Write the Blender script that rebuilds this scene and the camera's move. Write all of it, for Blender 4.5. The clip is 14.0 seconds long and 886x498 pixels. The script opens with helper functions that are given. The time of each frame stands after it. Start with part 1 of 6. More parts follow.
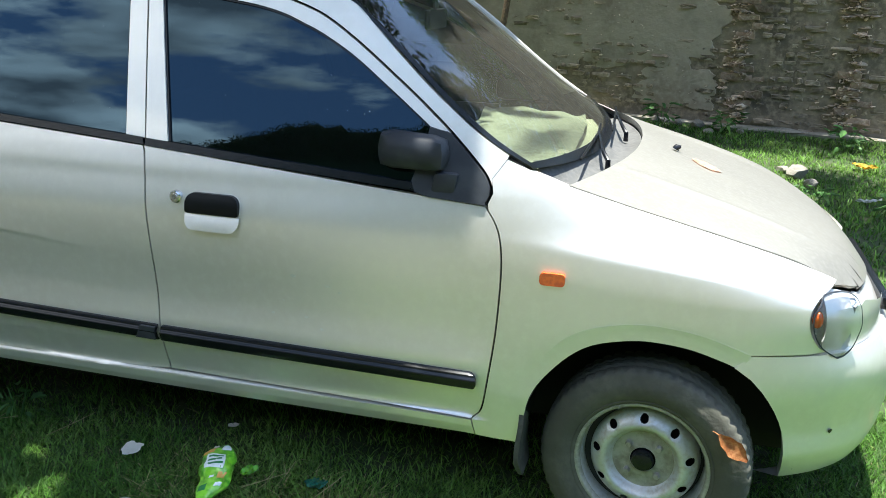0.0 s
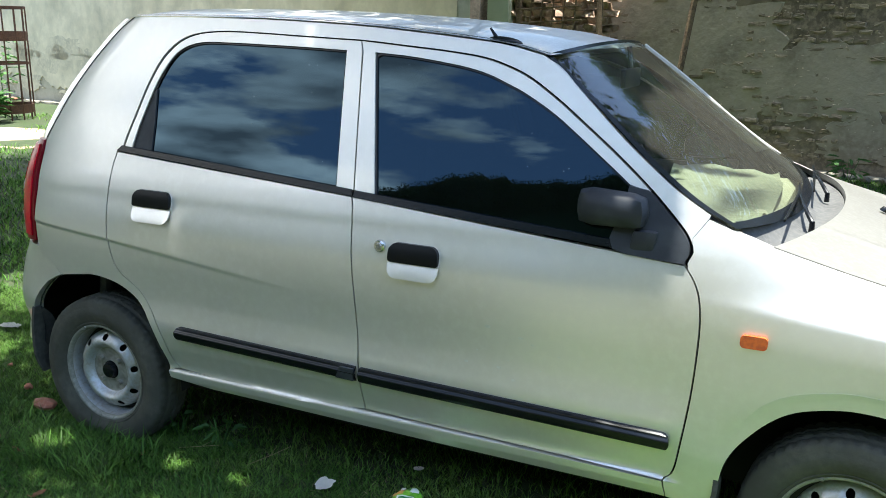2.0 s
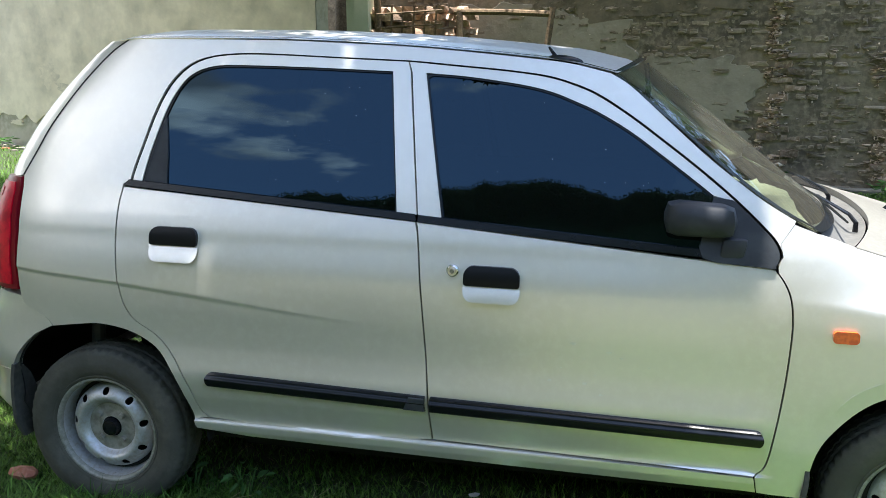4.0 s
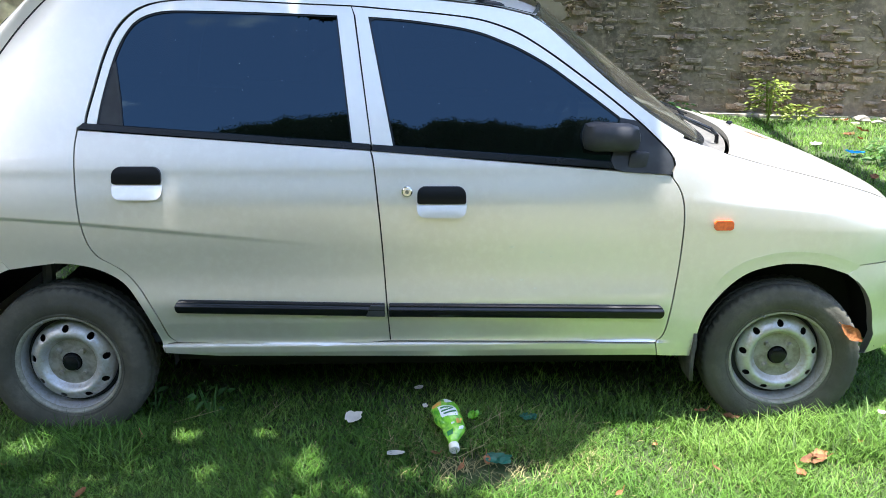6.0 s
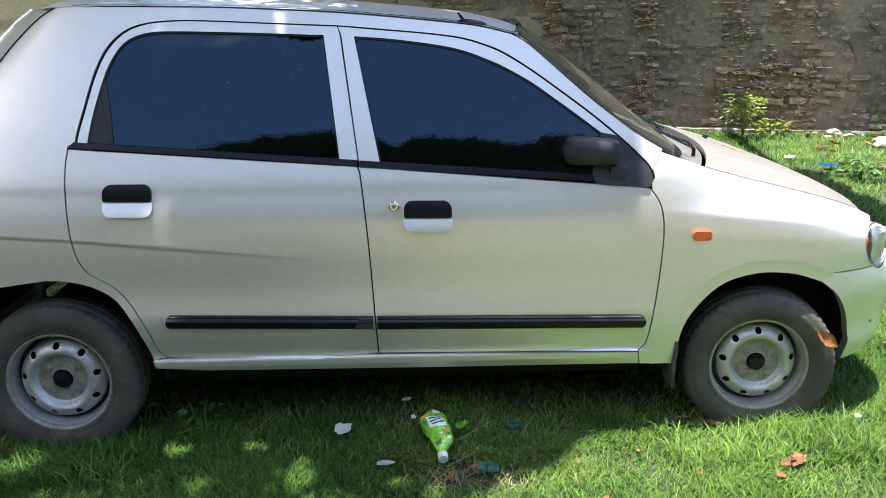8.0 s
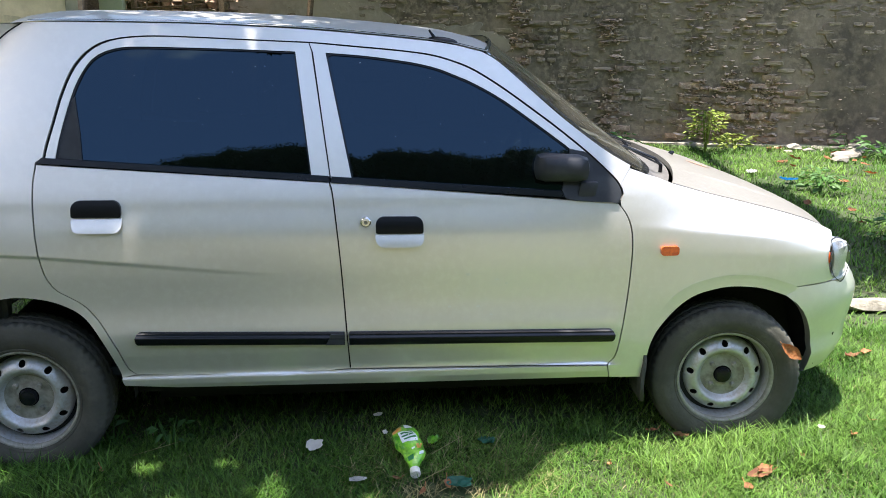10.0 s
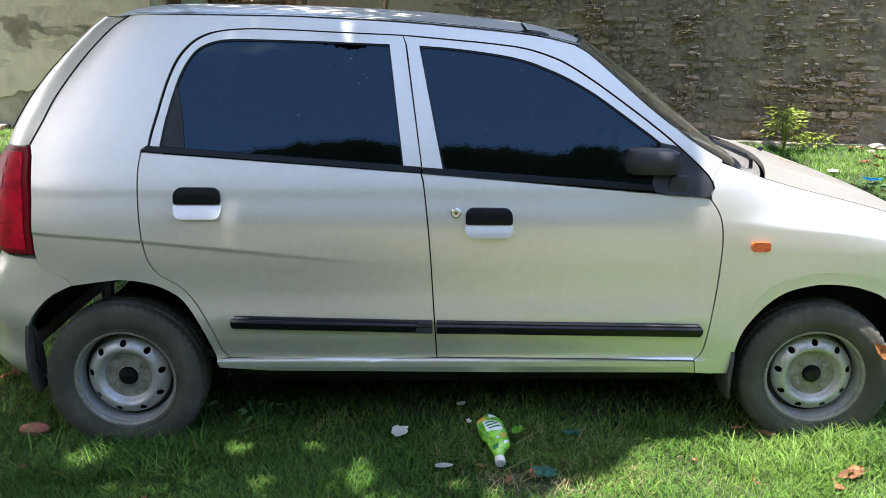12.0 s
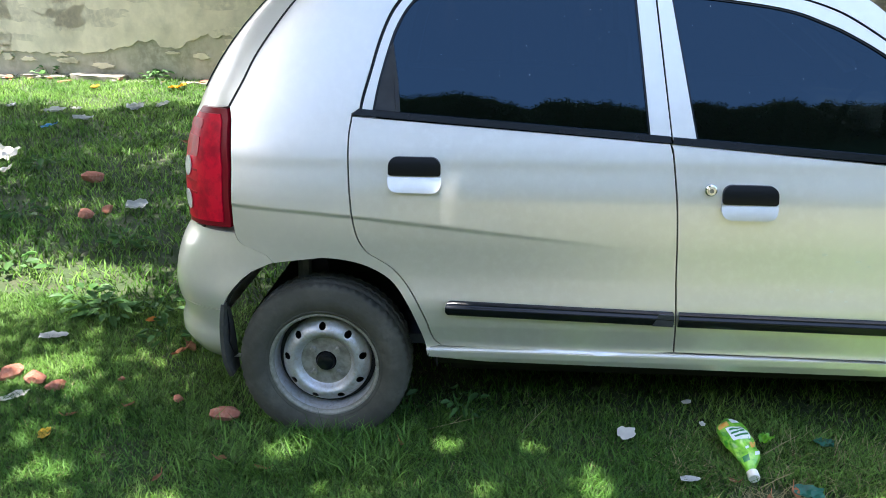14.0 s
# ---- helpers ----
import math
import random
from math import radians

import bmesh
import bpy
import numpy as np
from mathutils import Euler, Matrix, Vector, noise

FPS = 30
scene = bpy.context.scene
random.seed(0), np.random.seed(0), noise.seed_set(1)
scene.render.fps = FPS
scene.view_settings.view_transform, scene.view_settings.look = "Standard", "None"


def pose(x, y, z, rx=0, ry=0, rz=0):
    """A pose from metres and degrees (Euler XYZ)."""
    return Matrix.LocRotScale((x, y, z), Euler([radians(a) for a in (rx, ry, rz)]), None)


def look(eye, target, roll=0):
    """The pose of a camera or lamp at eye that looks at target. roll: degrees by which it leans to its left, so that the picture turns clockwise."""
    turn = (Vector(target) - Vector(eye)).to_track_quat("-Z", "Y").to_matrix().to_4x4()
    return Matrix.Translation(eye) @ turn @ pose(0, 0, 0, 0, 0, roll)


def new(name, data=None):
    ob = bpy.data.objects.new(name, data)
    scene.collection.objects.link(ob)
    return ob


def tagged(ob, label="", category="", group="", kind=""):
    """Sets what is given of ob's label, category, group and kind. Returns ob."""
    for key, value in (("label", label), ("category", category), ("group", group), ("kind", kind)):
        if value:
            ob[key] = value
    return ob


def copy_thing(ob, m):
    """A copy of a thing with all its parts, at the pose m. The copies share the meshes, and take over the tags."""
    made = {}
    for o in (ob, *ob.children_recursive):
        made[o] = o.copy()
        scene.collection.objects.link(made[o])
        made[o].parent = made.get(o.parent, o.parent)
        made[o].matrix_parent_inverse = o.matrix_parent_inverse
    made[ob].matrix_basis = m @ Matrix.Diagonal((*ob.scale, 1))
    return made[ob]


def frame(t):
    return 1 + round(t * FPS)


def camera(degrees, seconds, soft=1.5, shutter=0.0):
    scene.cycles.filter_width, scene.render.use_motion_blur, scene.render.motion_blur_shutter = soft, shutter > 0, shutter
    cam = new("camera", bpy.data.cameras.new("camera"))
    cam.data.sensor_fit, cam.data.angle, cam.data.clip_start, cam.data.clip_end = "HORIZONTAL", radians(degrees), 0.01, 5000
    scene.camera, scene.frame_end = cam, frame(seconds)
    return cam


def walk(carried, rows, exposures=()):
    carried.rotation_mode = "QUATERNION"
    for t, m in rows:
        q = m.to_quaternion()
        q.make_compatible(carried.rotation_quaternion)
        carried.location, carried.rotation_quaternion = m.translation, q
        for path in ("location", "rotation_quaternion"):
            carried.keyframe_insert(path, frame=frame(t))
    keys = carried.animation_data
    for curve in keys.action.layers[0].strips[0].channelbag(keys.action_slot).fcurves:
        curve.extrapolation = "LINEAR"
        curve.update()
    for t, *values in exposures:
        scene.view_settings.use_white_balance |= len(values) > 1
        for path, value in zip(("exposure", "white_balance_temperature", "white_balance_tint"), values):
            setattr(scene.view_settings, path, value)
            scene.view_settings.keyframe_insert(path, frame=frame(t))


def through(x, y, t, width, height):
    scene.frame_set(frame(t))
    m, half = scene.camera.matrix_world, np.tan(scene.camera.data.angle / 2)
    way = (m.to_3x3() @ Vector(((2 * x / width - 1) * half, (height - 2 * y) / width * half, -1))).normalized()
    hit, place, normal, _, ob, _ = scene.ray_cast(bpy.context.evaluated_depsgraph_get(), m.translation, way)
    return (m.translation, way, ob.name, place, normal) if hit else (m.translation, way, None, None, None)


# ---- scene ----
cam = camera(53.3, 14.0, soft=0.9)
PATH = [
    (0, (1.191, -2.714, 1.41), (0.7, -0.866, 0.824), 1.4),
    (0.5, (1.169, -2.737, 1.416), (0.548, -0.919, 0.857), 1.0),
    (1, (1.145, -2.747, 1.418), (0.397, -0.968, 0.895), 0.5),
    (1.5, (1.145, -2.75, 1.418), (0.314, -1.0, 0.925), 0.3),
    (2, (1.114, -2.79, 1.431), (0.279, -1.037, 0.948), 0.6),
    (2.5, (1.034, -2.861, 1.437), (0.315, -1.061, 0.944), 1.4),
    (3, (0.863, -2.85, 1.398), (0.293, -0.988, 0.94), 1.4),
    (3.2, (0.773, -2.853, 1.404), (0.228, -0.979, 0.963), 1.1),
    (5.3, (0.062, -3.312, 1.484), (-0.107, -1.398, 0.931), -0.6),
    (5.5, (0.033, -3.344, 1.492), (-0.084, -1.435, 0.908), -0.5),
    (6, (0.0, -3.393, 1.481), (0.038, -1.482, 0.894), -0.1),
    (6.5, (0.007, -3.398, 1.479), (0.175, -1.488, 0.908), 0.2),
    (7, (0.008, -3.411, 1.478), (0.215, -1.503, 0.916), 0.3),
    (7.5, (-0.005, -3.422, 1.484), (0.163, -1.509, 0.925), 0.1),
    (8, (-0.024, -3.454, 1.486), (0.061, -1.533, 0.936), -0.4),
    (8.5, (-0.029, -3.468, 1.49), (0.053, -1.543, 0.956), -0.5),
    (8.7, (-0.049, -3.471, 1.495), (0.098, -1.547, 0.968), -0.1),
    (10.8, (-0.041, -3.462, 1.500), (0.123, -1.537, 0.980), 0.1),
    (11, (-0.056, -3.462, 1.491), (0.089, -1.535, 0.975), 0.1),
    (11.5, (-0.103, -3.467, 1.505), (-0.016, -1.541, 0.973), 0.1),
    (12, (-0.132, -3.497, 1.489), (-0.109, -1.568, 0.959), 0.1),
    (12.5, (-0.195, -3.51, 1.5), (-0.233, -1.588, 0.95), 0.7),
    (13, (-0.261, -3.401, 1.462), (-0.37, -1.492, 0.878), 0.8),
    (13.5, (-0.393, -3.233, 1.469), (-0.56, -1.336, 0.857), -0.2),
    (14, (-0.611, -3.159, 1.474), (-0.762, -1.268, 0.841), -0.2),
]
EXPOSURES = [
    (0.0, 2.00, 6250, 5), (1.0, 1.99, 6250, 5), (2.0, 2.00, 6250, 5), (3.0, 2.04, 6300, 6), (5.3, 2.14, 6400, 11), (6.0, 2.45, 6250, 12), (6.6, 2.12, 6450, 13), (7.2, 2.05, 6500, 14),
    (8.7, 2.03, 6500, 14), (10.8, 2.02, 6500, 14), (12.0, 2.02, 6450, 14), (12.5, 2.17, 6350, 13), (13.0, 2.75, 6200, 11), (13.5, 2.72, 6150, 11), (13.8, 2.40, 6200, 12), (14.0, 2.52, 6250, 12),
]
walk(cam, [(t, look(eye, target, roll)) for t, eye, target, roll in PATH], EXPOSURES)

# ---------------------------------------------------------------- world and sun
SUN_EL, SUN_AZ = radians(88.5), radians(10)      # azimuth counted from +y towards +x
world = bpy.data.worlds.new("sky")
scene.world = world
world.use_nodes = True
wn, wl = world.node_tree.nodes, world.node_tree.links
sky = wn.new("ShaderNodeTexSky")
sky.sky_type, sky.sun_disc = "NISHITA", False
sky.sun_elevation, sky.sun_rotation = SUN_EL, SUN_AZ
sky.air_density, sky.dust_density, sky.ozone_density = 1.0, 1.2, 1.2
bg = wn["Background"]
bg.inputs["Strength"].default_value = 0.125
# broken white clouds laid over the sky
tc = wn.new("ShaderNodeTexCoord")
sep = wn.new("ShaderNodeSeparateXYZ")
wl.new(tc.outputs["Generated"], sep.inputs[0])
zc = wn.new("ShaderNodeMath"); zc.operation = "MAXIMUM"; zc.inputs[1].default_value = 0.02
wl.new(sep.outputs["Z"], zc.inputs[0])
za = wn.new("ShaderNodeMath"); za.operation = "ADD"; za.inputs[1].default_value = 0.12
wl.new(zc.outputs[0], za.inputs[0])
dv = wn.new("ShaderNodeVectorMath"); dv.operation = "DIVIDE"
wl.new(tc.outputs["Generated"], dv.inputs[0]); wl.new(za.outputs[0], dv.inputs[1])
mp = wn.new("ShaderNodeMapping"); mp.inputs["Scale"].default_value = (2.2, 4.6, 0.0); mp.inputs["Location"].default_value = (0.35, 0.4, 0.0)
wl.new(dv.outputs[0], mp.inputs["Vector"])
cn = wn.new("ShaderNodeTexNoise"); cn.inputs["Scale"].default_value = 0.8; cn.inputs["Detail"].default_value = 8; cn.inputs["Roughness"].default_value = 0.57
wl.new(mp.outputs[0], cn.inputs["Vector"])
cr = wn.new("ShaderNodeValToRGB")
cr.color_ramp.elements[0].position, cr.color_ramp.elements[1].position = 0.478, 0.555
lean = wn.new("ShaderNodeMath"); lean.operation = "MULTIPLY_ADD"; lean.inputs[1].default_value = -0.50
shift_c = wn.new("ShaderNodeMath"); shift_c.operation = "ADD"; shift_c.inputs[1].default_value = -0.228
west = wn.new("ShaderNodeMath"); west.operation = "MAXIMUM"; west.inputs[1].default_value = -0.60
wl.new(sep.outputs["X"], west.inputs[0]); wl.new(west.outputs[0], lean.inputs[0]); wl.new(cn.outputs[0], lean.inputs[2])
wl.new(lean.outputs[0], shift_c.inputs[0]); wl.new(shift_c.outputs[0], cr.inputs[0])
cm = wn.new("ShaderNodeMix"); cm.data_type = "RGBA"
puff = wn.new("ShaderNodeTexNoise"); puff.inputs["Scale"].default_value = 1.1; puff.inputs["Detail"].default_value = 5
wl.new(mp.outputs[0], puff.inputs["Vector"])
tone = wn.new("ShaderNodeValToRGB")
tone.color_ramp.elements[0].position, tone.color_ramp.elements[1].position = 0.40, 0.66
tone.color_ramp.elements[0].color, tone.color_ramp.elements[1].color = (2.3, 2.35, 2.5, 1), (12.8, 12.2, 11.7, 1)
wl.new(puff.outputs[0], tone.inputs[0]); wl.new(tone.outputs[0], cm.inputs["B"])
wl.new(cr.outputs[0], cm.inputs["Factor"]); wl.new(sky.outputs[0], cm.inputs["A"]); wl.new(cm.outputs["Result"], bg.inputs[0])

sun = new("sun", bpy.data.lights.new("sun", "SUN"))
sun.data.energy, sun.data.angle, sun.data.color = 4.35, radians(0.55), (1.0, 0.955, 0.88)
toward = Vector((math.sin(SUN_AZ) * math.cos(SUN_EL), math.cos(SUN_AZ) * math.cos(SUN_EL), math.sin(SUN_EL)))
sun.matrix_world = look(toward * 60, (0, 0, 0))


# ---------------------------------------------------------------- materials
def material(name, colour, rough=0.6, metal=0.0, vary=None, scale=8.0, vary2=None, scale2=60.0, bump=0.0, bump_scale=80.0,
             coat=0.0, spec=0.5, island=0.0, per_object=0.0, subsurface=0.0):
    """A Principled material whose colour drifts at two scales, with fine relief."""
    m = bpy.data.materials.new(name)
    m.use_nodes = True
    n, l = m.node_tree.nodes, m.node_tree.links
    p = n["Principled BSDF"]
    p.inputs["Roughness"].default_value, p.inputs["Metallic"].default_value = rough, metal
    p.inputs["Specular IOR Level"].default_value = spec
    if coat:
        p.inputs["Coat Weight"].default_value, p.inputs["Coat Roughness"].default_value = coat, 0.04
    co = n.new("ShaderNodeTexCoord")
    col = n.new("ShaderNodeRGB"); col.outputs[0].default_value = (*colour, 1)
    out = col.outputs[0]

    def blend(factor, other, src):
        mx = n.new("ShaderNodeMix"); mx.data_type = "RGBA"
        mx.inputs["B"].default_value = (*other, 1)
        l.new(factor, mx.inputs["Factor"]); l.new(src, mx.inputs["A"])
        return mx.outputs["Result"]

    for other, sc, lo, hi in ((vary, scale, 0.42, 0.62), (vary2, scale2, 0.45, 0.7)):
        if other:
            t = n.new("ShaderNodeTexNoise"); t.inputs["Scale"].default_value, t.inputs["Detail"].default_value = sc, 6
            t.inputs["Roughness"].default_value = 0.6
            r = n.new("ShaderNodeMapRange"); r.inputs["From Min"].default_value, r.inputs["From Max"].default_value = lo, hi
            l.new(co.outputs["Object"], t.inputs["Vector"]); l.new(t.outputs[0], r.inputs[0])
            out = blend(r.outputs[0], other, out)
    for amount, node, socket in ((island, "ShaderNodeNewGeometry", "Random Per Island"), (per_object, "ShaderNodeObjectInfo", "Random")):
        if amount:
            g = n.new(node)
            r = n.new("ShaderNodeMapRange"); r.inputs["To Min"].default_value, r.inputs["To Max"].default_value = 1 - amount, 1 + amount
            hs = n.new("ShaderNodeHueSaturation")
            l.new(g.outputs[socket], r.inputs[0]); l.new(r.outputs[0], hs.inputs["Value"]); l.new(out, hs.inputs["Color"])
            out = hs.outputs[0]
    l.new(out, p.inputs["Base Color"])
    if bump:
        t = n.new("ShaderNodeTexNoise"); t.inputs["Scale"].default_value, t.inputs["Detail"].default_value = bump_scale, 5
        b = n.new("ShaderNodeBump"); b.inputs["Strength"].default_value, b.inputs["Distance"].default_value = bump, 0.01
        l.new(co.outputs["Object"], t.inputs["Vector"]); l.new(t.outputs[0], b.inputs["Height"]); l.new(b.outputs[0], p.inputs["Normal"])
    return m


def glass(name, tint, ior=1.5, rough=0.0, film=(1, 1, 1), dust=0.0):
    """Thin pane: light passes through with a tint, and the surface mirrors by Fresnel. dust: pale layer for dust and
    for a painted veil of haze.
    """
    m = bpy.data.materials.new(name)
    m.use_nodes = True
    n, l = m.node_tree.nodes, m.node_tree.links
    n.remove(n["Principled BSDF"])
    tr, gl, fr, mx = (n.new(k) for k in ("ShaderNodeBsdfTransparent", "ShaderNodeBsdfGlossy", "ShaderNodeFresnel", "ShaderNodeMixShader"))
    tr.inputs[0].default_value = (*tint, 1)
    gl.inputs["Roughness"].default_value = rough
    gl.inputs["Color"].default_value = (*film, 1)
    fr.inputs["IOR"].default_value = ior
    l.new(fr.outputs[0], mx.inputs[0]); l.new(tr.outputs[0], mx.inputs[1]); l.new(gl.outputs[0], mx.inputs[2])
    out = mx.outputs[0]
    if dust:
        # diffuse layer: a little dust, and a painted veil of sky haze
        df, m2 = n.new("ShaderNodeBsdfDiffuse"), n.new("ShaderNodeMixShader")
        df.inputs[0].default_value = (0.55, 0.53, 0.46, 1)
        m2.inputs[0].default_value = dust
        l.new(out, m2.inputs[1]); l.new(df.outputs[0], m2.inputs[2])
        out = m2.outputs[0]
    l.new(out, n["Material Output"].inputs[0])
    return m


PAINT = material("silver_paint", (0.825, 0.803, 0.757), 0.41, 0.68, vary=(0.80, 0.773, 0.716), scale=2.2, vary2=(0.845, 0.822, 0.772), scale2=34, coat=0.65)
# dusty bonnet paint, its colour darkened to hold down the direct sun
BONNETPAINT = material("dusty_darkened_bonnet_paint", (0.255, 0.245, 0.218), 0.45, 0.35, vary=(0.225, 0.216, 0.193), scale=3.0, vary2=(0.285, 0.275, 0.248), scale2=70, coat=0.25)
# pale colour that stands in for sun glinting on the far pillar
GLINT = material("pillar_glint", (0.55, 0.53, 0.48), 0.6, vary=(0.42, 0.40, 0.36), scale=14)
FLAP = material("dusty_flap_rubber", (0.060, 0.060, 0.050), 0.85, vary=(0.042, 0.042, 0.035), scale=9, vary2=(0.085, 0.083, 0.070), scale2=40)
DARK = material("dark_cavity", (0.012, 0.012, 0.012), 0.8)
TRIM = material("black_trim", (0.005, 0.0065, 0.009), 0.26, vary=(0.008, 0.009, 0.012), scale=30, spec=0.35)
MATT = material("grey_black_plastic", (0.027, 0.031, 0.038), 0.48, vary=(0.041, 0.046, 0.053), scale=14, bump=0.08, bump_scale=400, spec=0.3)
RUBBER = material("tyre_rubber", (0.060, 0.059, 0.044), 0.88, vary=(0.105, 0.102, 0.080), scale=7, vary2=(0.066, 0.065, 0.052), scale2=55, bump=0.15, bump_scale=120)
STEEL = material("wheel_steel_paint", (0.56, 0.57, 0.58), 0.45, 0.5, vary=(0.50, 0.50, 0.48), scale=11, vary2=(0.44, 0.41, 0.35), scale2=90)
LIP = material("dusty_rim_lip", (0.30, 0.295, 0.25), 0.6, 0.3, vary=(0.22, 0.215, 0.18), scale=16, vary2=(0.38, 0.37, 0.32), scale2=80)
RUSTY = material("dusty_hub_steel", (0.34, 0.33, 0.28), 0.62, 0.3, vary=(0.21, 0.195, 0.155), scale=30)
COWL = material("sun_bleached_plastic", (0.085, 0.085, 0.082), 0.7, vary=(0.06, 0.06, 0.058), scale=12, vary2=(0.12, 0.117, 0.11), scale2=60)
HANDLE = material("handle_black", (0.004, 0.005, 0.006), 0.42, spec=0.22)
CHROME = material("bright_metal", (0.62, 0.62, 0.62), 0.18, 1.0)
AMBER = material("amber_lens", (0.76, 0.13, 0.010), 0.15, vary=(0.58, 0.075, 0.008), scale=90, coat=0.6)
RED = material("red_lens", (0.74, 0.008, 0.035), 0.3, vary=(0.42, 0.005, 0.022), scale=18, spec=0.15)
ROOFPAINT = material("dusty_roof_paint", (0.58, 0.57, 0.535), 0.42, 0.2, vary=(0.51, 0.50, 0.465), scale=3.0, vary2=(0.62, 0.61, 0.575), scale2=70, coat=0.25)
DARKRED = material("dark_red_lens", (0.22, 0.005, 0.014), 0.3, spec=0.2)
CLEAR = material("white_lens", (0.86, 0.86, 0.83), 0.2, vary=(0.78, 0.78, 0.74), scale=60, coat=0.3)
MIDRED = material("mid_red_lens", (0.50, 0.006, 0.024), 0.3, vary=(0.34, 0.004, 0.016), scale=30, spec=0.2)
REFLECTOR = material("lamp_reflector", (0.74, 0.75, 0.74), 0.40, 0.45, bump=0.04, bump_scale=60)
BEIGE = material("beige_trim", (0.50, 0.46, 0.36), 0.7, vary=(0.43, 0.39, 0.30), scale=9)
SEAT = material("beige_seat_cloth", (0.42, 0.38, 0.29), 0.85, vary=(0.33, 0.30, 0.23), scale=12, bump=0.2, bump_scale=300)
TINT = glass("tinted_window", (0.004, 0.006, 0.009), 1.72, film=(0.29, 0.48, 0.65), dust=0.0035)
SCREEN = glass("windscreen", (0.74, 0.82, 0.73), 1.62, dust=0.035)
LENS = glass("clear_lens", (0.92, 0.94, 0.95), 1.5)


# ---------------------------------------------------------------- mesh helpers
def part(name, bm, mat, parent=None, label="", smooth=40.0, category=""):
    me = bpy.data.meshes.new(name)
    bm.to_mesh(me)
    bm.free()
    for mm in mat if isinstance(mat, (list, tuple)) else (mat,):
        me.materials.append(mm)
    if smooth:
        me.shade_smooth()
        me.set_sharp_from_angle(angle=radians(smooth))
    ob = new(name, me)
    ob.parent = parent
    tagged(ob, label, category)
    return ob


def raw(name, verts, faces, mat, parent=None, label="", smooth=None):
    me = bpy.data.meshes.new(name)
    me.from_pydata([tuple(v) for v in verts], [], faces)
    for mm in mat if isinstance(mat, (list, tuple)) else (mat,):
        me.materials.append(mm)
    if smooth:
        me.shade_smooth()
        me.set_sharp_from_angle(angle=radians(smooth))
    ob = new(name, me)
    ob.parent = parent
    tagged(ob, label)
    return ob


def thing(name, label, category, group="", kind="", at=(0, 0, 0)):
    ob = new(name)
    ob.location = at
    ob.empty_display_size = 0.1
    return tagged(ob, label, category, group, kind)


def box(bm, x0, x1, y0, y1, z0, z1, bevel=0.0, m=None):
    made = bmesh.ops.create_cube(bm, size=1)["verts"]
    bmesh.ops.scale(bm, vec=(x1 - x0, y1 - y0, z1 - z0), verts=made)
    bmesh.ops.translate(bm, vec=((x0 + x1) / 2, (y0 + y1) / 2, (z0 + z1) / 2), verts=made)
    if bevel:
        edges = list({e for v in made for e in v.link_edges})
        made = bmesh.ops.bevel(bm, geom=edges, offset=bevel, segments=2, affect="EDGES", profile=0.6)["verts"]
    if m is not None:
        bmesh.ops.transform(bm, matrix=m, verts=made)
    return made


def tube(bm, pts, radius, sides=8):
    """A round bar along a line of points; radius may be a list."""
    pts = [Vector([float(q) for q in p]) for p in pts]
    rings = []
    for i, p in enumerate(pts):
        d = (pts[min(i + 1, len(pts) - 1)] - pts[max(i - 1, 0)]).normalized()
        a = d.orthogonal().normalized() if i == 0 else (a - d * a.dot(d)).normalized()
        b = d.cross(a)
        r = float(radius[i]) if isinstance(radius, (list, tuple)) else radius
        rings.append([bm.verts.new(p + r * (math.cos(2 * math.pi * k / sides) * a + math.sin(2 * math.pi * k / sides) * b)) for k in range(sides)])
    for r0, r1 in zip(rings, rings[1:]):
        for k in range(sides):
            bm.faces.new((r0[k], r0[(k + 1) % sides], r1[(k + 1) % sides], r1[k]))
    bm.faces.new(rings[0][::-1])
    bm.faces.new(rings[-1])


def spline(points, steps=6):
    """A smooth line through a few points of a plan."""
    p = [np.array(q, float) for q in points]
    p = [2 * p[0] - p[1], *p, 2 * p[-1] - p[-2]]
    out = []
    for i in range(1, len(p) - 2):
        a, b, c, d = p[i - 1:i + 3]
        for k in range(steps):
            t = k / steps
            out.append(tuple(0.5 * ((2 * b) + (c - a) * t + (2 * a - 5 * b + 4 * c - d) * t * t + (3 * b - a - 3 * c + d) * t ** 3)))
    return out + [tuple(p[-2])]


def table(xs, ys):
    """A smooth curve through the pairs of a table."""
    xs, ys = np.array(xs, float), np.array(ys, float)
    slope = np.gradient(ys, xs)

    def at(x):
        x = min(max(x, xs[0]), xs[-1])
        i = min(max(int(np.searchsorted(xs, x)) - 1, 0), len(xs) - 2)
        h = xs[i + 1] - xs[i]
        t = (x - xs[i]) / h
        return ((1 + 2 * t) * (1 - t) ** 2 * ys[i] + t * (1 - t) ** 2 * h * slope[i] + t * t * (3 - 2 * t) * ys[i + 1] + t * t * (t - 1) * h * slope[i + 1])
    return at


